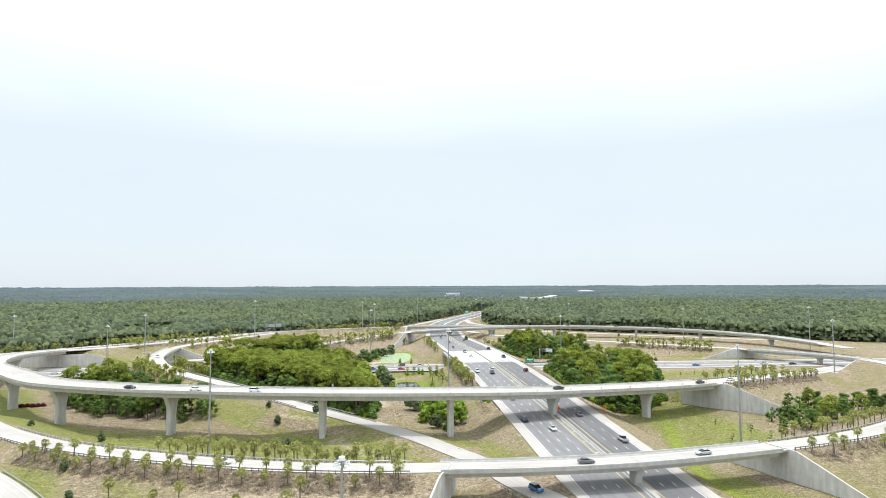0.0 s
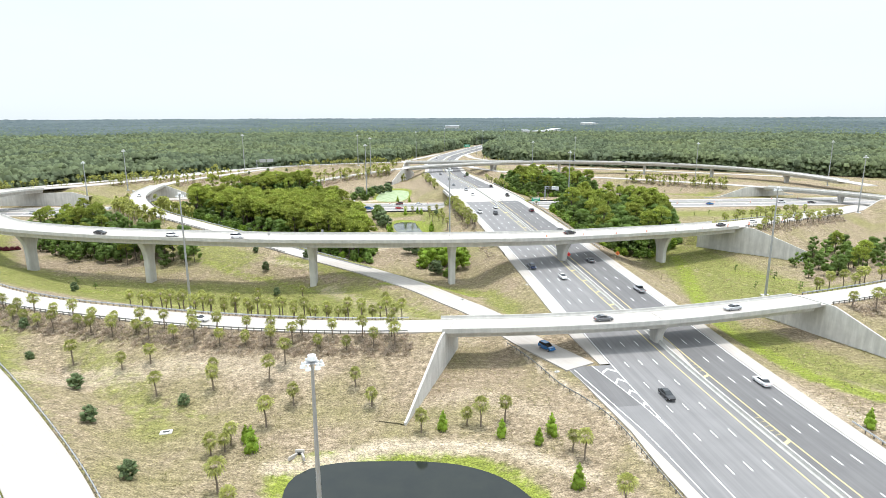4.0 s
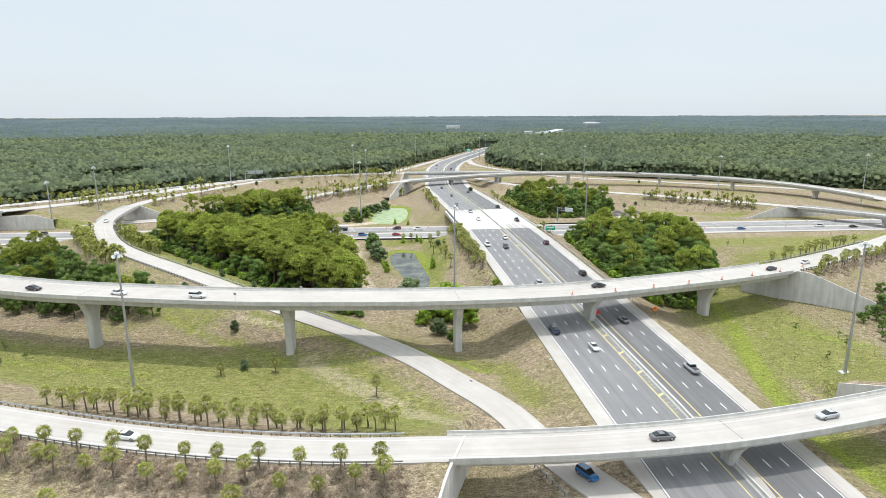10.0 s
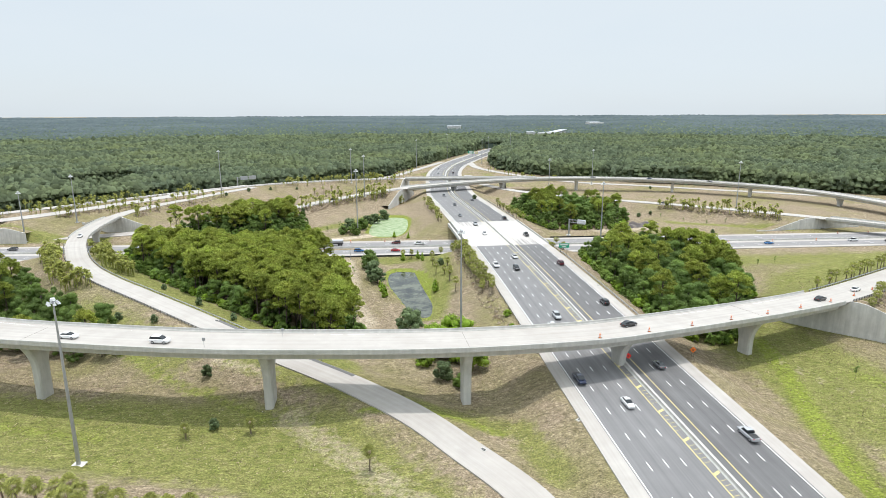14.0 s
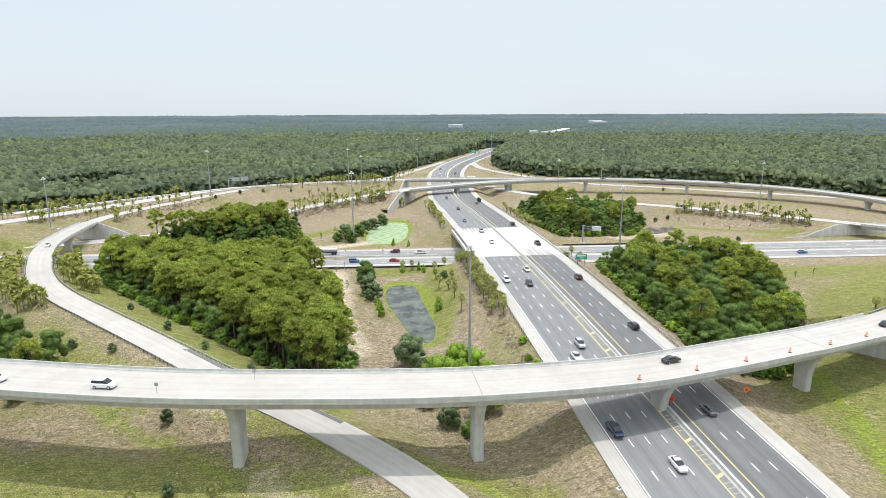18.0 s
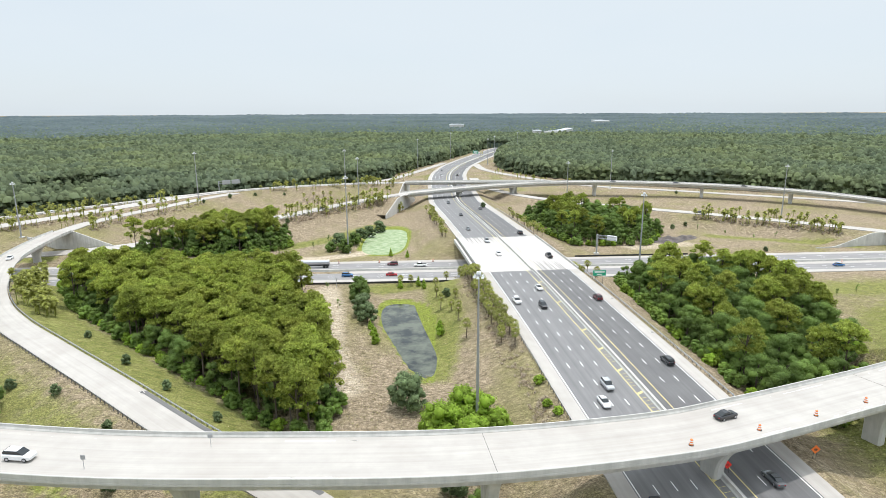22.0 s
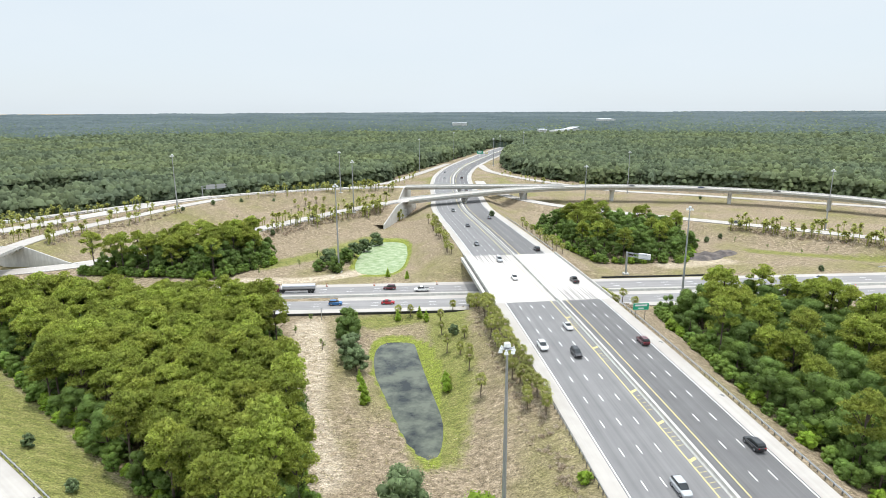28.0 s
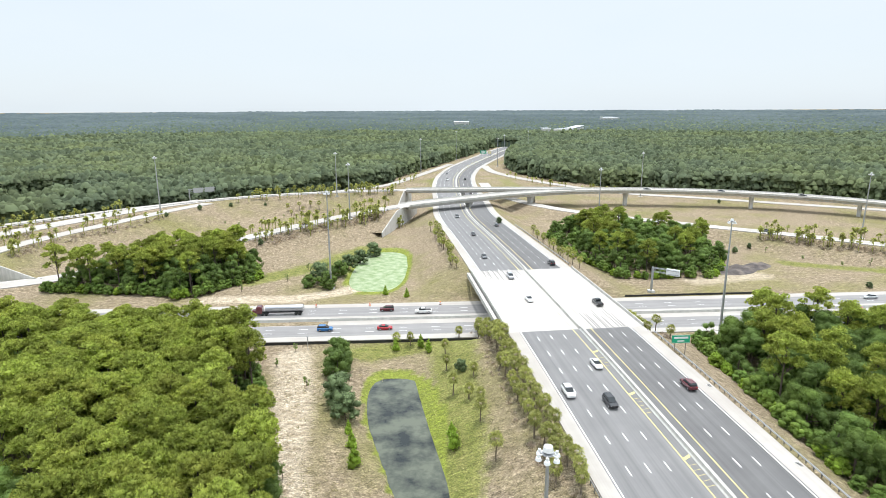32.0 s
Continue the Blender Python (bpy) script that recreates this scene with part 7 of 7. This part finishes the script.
# away from the camera: lanes at 17.9, 21.6, 25.2
for y, u, sh, co in ((136, 25.2, "sedan", "white"), (195, 25.2, "pickup", "silver"), (227, 21.6, "sedan", "grey"), (272, 25.2, "suv", "black"), (318, 25.2, "suv", "maroon"), (371, 25.2, "pickup", "black"), (418, 25.2, "suv", "black"), (500, 21.6, "sedan", "grey"), (640, 21.6, "sedan", "grey"), (744, 21.6, "suv", "black")):
    on_main(y, u, 1, sh, co)
for ln_, x, y, off, way, sh, co in ((RAMP_C, 23, 157, 0.3, -1, "suv", "blue"), (RAMP_C, -177, 366, 0.5, -1, "sedan", "white"), (RAMP_A, -62, 161, 0.5, 1, "sedan", "white"), (RAMP_A, 74, 167, 0.3, -1, "sedan", "silver"), (RAMP_A, 40, 159, 0.2, 1, "sedan", "grey"), (LOOP, -54, 88, 0.8, 1, "suv", "white"),
                                   (RAMP_B, -122, 230, 1.8, 1, "sedan", "black"), (RAMP_B, -94, 224, 1.8, 1, "sedan", "white"), (RAMP_B, -69, 221, 1.8, 1, "suv", "white"), (RAMP_B, 48, 234, -1.8, 1, "sedan", "black"), (RAMP_B, 116, 266, 1.0, 1, "sedan", "black"), (RAMP_B, 136, 279, 1.0, 1, "sedan", "white"), (RAMP_B, 172, 306, 1.0, 1, "suv", "white"),
                                   (CROSS, -26, 380, -8.5, -1, "suv", "maroon"), (CROSS, -17, 381, -5.5, -1, "pickup", "white"), (CROSS, -45, 379, 8.5, 1, "suv", "blue"), (CROSS, -24, 380, 8.5, 1, "sedan", "red"), (CROSS, -60, 378, -11.5, -1, "suv", "white"), (CROSS, 122, 390, 8.5, 1, "suv", "red"), (CROSS, 165, 393, 8.5, 1, "sedan", "blue"), (CROSS, 212, 397, 5.5, 1, "pickup", "white"), (CROSS, 232, 398, 8.5, 1, "sedan", "black"), (CROSS, 140, 391, -9, -1, "sedan", "silver"),
                                   (CROSS, -218, 368, -8.5, -1, "suv", "grey"), (CROSS, -200, 369, -8.5, -1, "sedan", "silver"), (CROSS, -238, 367, 8.5, 1, "sedan", "white"), (RAMP_D, 130, 607, 1.5, 1, "sedan", "grey"), (RAMP_D, 176, 600, 1.5, 1, "sedan", "navy"), (RAMP_D, 220, 583, 1.5, 1, "sedan", "black"), (RAMP_A, 150, 490, 0.3, -1, "sedan", "grey"),
                                   (RAMP_D, -82, 507, 0.4, 1, "sedan", "black"), (ROAD_U, -130, 596, 1.0, 1, "suv", "white"), (ROAD_U, -250, 495, 1.0, 1, "suv", "white")):
    on_line(ln_, x, y, off, way, sh, co)

# tanker lorry on the crossing road
i_ = int(np.argmin(np.abs(CROSS[:, 0] + 62)))
lorry = empty("tanker_lorry", CROSS[i_][0], CROSS[i_][1] + 7.2, CROSS[i_][2] + 0.03, 183.5)
tagged(lorry, "dark red tractor unit with a silver tank trailer", "lorry")
part("cab", loft([(4.6, 1.15, 0.7, 2.6), (5.0, 1.2, 0.6, 3.1), (6.3, 1.2, 0.6, 3.1), (6.6, 1.1, 0.6, 2.0)]), PAINTS["maroon"], lorry)
part("bonnet", loft([(6.5, 1.05, 0.7, 1.9), (7.9, 0.95, 0.7, 1.7), (8.1, 0.85, 0.8, 1.4)]), PAINTS["maroon"], lorry)
part("windscreen", box_bm(0.1, 1.9, 0.8, 0.03, (6.5, 0, 2.45)), M_GLASS, lorry)
bm = bmesh.new()
bmesh.ops.create_cone(bm, cap_ends=True, segments=20, radius1=1.1, radius2=1.1, depth=12.0, matrix=Matrix.Translation((-2.4, 0, 2.2)) @ pose(0, 0, 0, 0, 90, 0))
part("tank", bm, M_RIM, lorry, "polished silver tank")
part("chassis", box_bm(15.5, 1.0, 0.35, 0.04, (-0.5, 0, 0.95)), M_BLACK, lorry)
for ax in (7.2, 4.6, 3.4, -6.2, -7.4):
    for s in (-1, 1):
        bm = bmesh.new()
        bmesh.ops.create_cone(bm, cap_ends=True, segments=14, radius1=0.5, radius2=0.5, depth=0.4, matrix=pose(0, 0, 0, 90, 0, 0))
        w_ = part("wheel", bm, M_TYRE, lorry, "black tyre")
        w_.matrix_basis = pose(ax, s * 0.95, 0.5)

# ---- far buildings and the dark silt fence along the crossing road ----
M_RUST = mat("rust_red_sheet", (0.36, 0.20, 0.15), 0.7, (0.28, 0.16, 0.12), 0.6, 0.6)
M_ROOF = mat("white_metal_roof", (0.56, 0.58, 0.60), 0.5, (0.46, 0.48, 0.50), 0.05, 0.6)


def warehouse(x, y, w, d, h, rz):
    z = 3.8 + float(far_rise(x, y))
    e = empty("warehouse", x, y, z + 12, rz)
    tagged(e, "distant low warehouse with a white metal roof among the trees", "building", "distant white buildings")
    part("wall", box_bm(w, d, h + 12, 0.1, (0, 0, (h - 12) / 2)), M_WALL, e)
    part("roof", moved(box_bm(w + 1.5, d + 1.5, 0.6, 0.1), Matrix.Translation((0, 0, h + 0.3)) @ pose(0, 0, 0, 3, 0, 0)), M_ROOF, e)
    for k in range(4):
        part("roof_ridge", box_bm(1.2, d + 1.6, 0.5, 0, ((k - 1.5) * w / 4, 0, h + 0.8)), M_ROOF, e)


warehouse(212, 1548, 16, 26, 7, 5)
warehouse(272, 1590, 20, 150, 5, -31)
warehouse(585, 2420, 50, 60, 6, 8)
warehouse(35, 2060, 46, 24, 6, 0)
# low tan-roofed building by the forest pond
shed = empty("boathouse", -302, 640, 4.6, 12)
tagged(shed, "low pale building with a reddish roof beside the forest pond", "building")
part("wall", box_bm(13, 6, 3.4, 0.05, (0, 0, 1.5)), M_WALL, shed)
part("roof", moved(box_bm(14, 7.4, 0.35, 0.04), Matrix.Translation((0, 0, 3.4)) @ pose(0, 0, 0, 8, 0, 0)), M_RUST, shed, "faded reddish sheet roof")
fence_line = stretch(CROSS, near_frac(CROSS, -75, 377), near_frac(CROSS, 2, 382))
sf = tagged(ribbon("silt_fence", fence_line, [(18.2, -0.3), (18.2, 0.5), (18.28, 0.5), (18.28, -0.3)], M_BLACK), "low black silt fence along the road edge", "fence")
fence_line = stretch(CROSS, near_frac(CROSS, 55, 386), near_frac(CROSS, 110, 390))
sf = tagged(ribbon("silt_fence", fence_line, [(-18.2, -0.3), (-18.2, 0.45), (-18.28, 0.45), (-18.28, -0.3)], M_BLACK), "low black silt fence along the road edge", "fence")
mp = empty("marker_post", -46.8, 358, z_at(-46.8, 358))
tagged(mp, "grey steel sign post seen from behind", "road sign")
part("post", box_bm(0.14, 0.14, 4.2, 0, (0, 0, 2.0)), M_STEEL, mp)
part("plate", box_bm(0.08, 0.9, 1.4, 0.02, (0.1, 0, 3.5)), M_STEEL, mp)
for x, y, z, rz in ((-42.5, 223.0, 17.6, 20), (-59.5, 217.0, 17.6, 0)):
    e = empty("ramp_sign", x, y, z, rz)
    tagged(e, "small grey road sign on a thin post seen from behind", "road sign")
    part("post", box_bm(0.07, 0.07, 2.3, 0, (0, 0, 1.1)), M_STEEL, e)
    part("plate", box_bm(0.75, 0.04, 0.75, 0.02, (0, 0.05, 2.0)), M_STEEL, e)


# ---- spoil heap, drains on the roads, work-zone drums, far sign gantry ----
M_SPOIL = mat("dark_spoil", (0.10, 0.085, 0.08), 0.95, (0.055, 0.048, 0.045), 0.6, 0.6, 0.3, 1.5, col3=(0.17, 0.14, 0.12), scale3=0.2)


def heap(x, y, rx, ry, h, rz, seed):
    rg = np.random.default_rng(seed)
    n = 26
    u = np.linspace(-1, 1, n)
    U, V = np.meshgrid(u, u)
    r = np.hypot(U, V)
    H = h * np.clip(1 - r ** 1.6, 0, 1) * (0.75 + 0.35 * np.sin(U * 7 + seed) * np.cos(V * 6)) + rg.uniform(-0.12, 0.12, U.shape) * (r < 0.9)
    c, s_ = math.cos(rz), math.sin(rz)
    X, Y = x + U * rx * c - V * ry * s_, y + U * rx * s_ + V * ry * c
    ob = grid_mesh("spoil_mound", X, Y, z_at(x, y) - 0.15 + H - 0.4 * (r > 0.98), M_SPOIL, True)
    return tagged(ob, "low mound of dark brown-grey spoil on the verge", "mound")


heap(112, 440, 12, 7, 2.6, 0.5, 1)
heap(124, 446, 9, 5, 1.8, 0.7, 4)


def road_grate(x, y, z, rz, s=1.0):
    e = empty("road_grate", x, y, z, rz)
    tagged(e, "dark iron drain grate set in the pale shoulder", "drain")
    part("frame", box_bm(1.5 * s, 0.9 * s, 0.06, 0.01, (0, 0, 0.01)), M_WALL, e)
    for k in range(5):
        part("bar", box_bm(1.2 * s, 0.09 * s, 0.04, 0, (0, (k - 2) * 0.14 * s, 0.035)), M_BLACK, e)


x_, y_, z_ = main_at(290.2, 30.2)
road_grate(x_, y_, z_ + 0.01, 97)
x_, y_, z_ = main_at(318, 30.2)
road_grate(x_, y_, z_ + 0.01, 97)
for gx0, gy0 in ((-74.3, 257.5), (1.6, 194.5)):
    i = int(np.argmin(np.hypot(RAMP_C[:, 0] - gx0, RAMP_C[:, 1] - gy0)))
    r = sides(RAMP_C)[i]
    road_grate(RAMP_C[i][0] + r[0] * 3.0, RAMP_C[i][1] + r[1] * 3.0, RAMP_C[i][2] + 0.05, math.degrees(math.atan2(r[1], r[0])) + 90)
for k, (x, off) in enumerate(((-30, -13.8), (-8, -13.8), (14, -13.8), (96, 13.8), (112, 13.8), (128, 2.4), (150, 2.4), (172, 2.4), (196, 2.4), (-52, -13.8), (218, -13.6), (240, -13.6))):
    i = int(np.argmin(np.abs(CROSS[:, 0] - x)))
    r = sides(CROSS)[i]
    copy_thing(first, pose(CROSS[i][0] + r[0] * off, CROSS[i][1] + r[1] * off, CROSS[i][2] + 0.02, 0, 0, 31 * k))

gg = empty("sign_gantry", -176, 585, z_at(-176, 585) - 0.3, 38)
tagged(gg, "galvanised truss sign gantry seen from behind beside the far ramp", "road sign")
part("column", box_bm(0.6, 0.6, 8.4, 0.1, (0, 0, 4.2)), M_STEEL, gg)
for zz in (6.6, 8.2):
    for yy in (-0.5, 0.5):
        part("chord", box_bm(17, 0.18, 0.18, 0, (8.2, yy, zz)), M_STEEL, gg)
for k in range(10):
    part("brace", moved(box_bm(2.3, 0.1, 0.1), Matrix.Translation((0.9 + 1.65 * k, 0.5, 7.4)) @ pose(0, 0, 0, 0, 45 if k % 2 else -45, 0)), M_STEEL, gg)
for k, w in ((5.5, 6.0), (12.8, 6.0)):
    part("sign_back", box_bm(w, 0.12, 3.2, 0.02, (k, -0.75, 7.4)), M_STEEL, gg, "unpainted back of a sign panel")
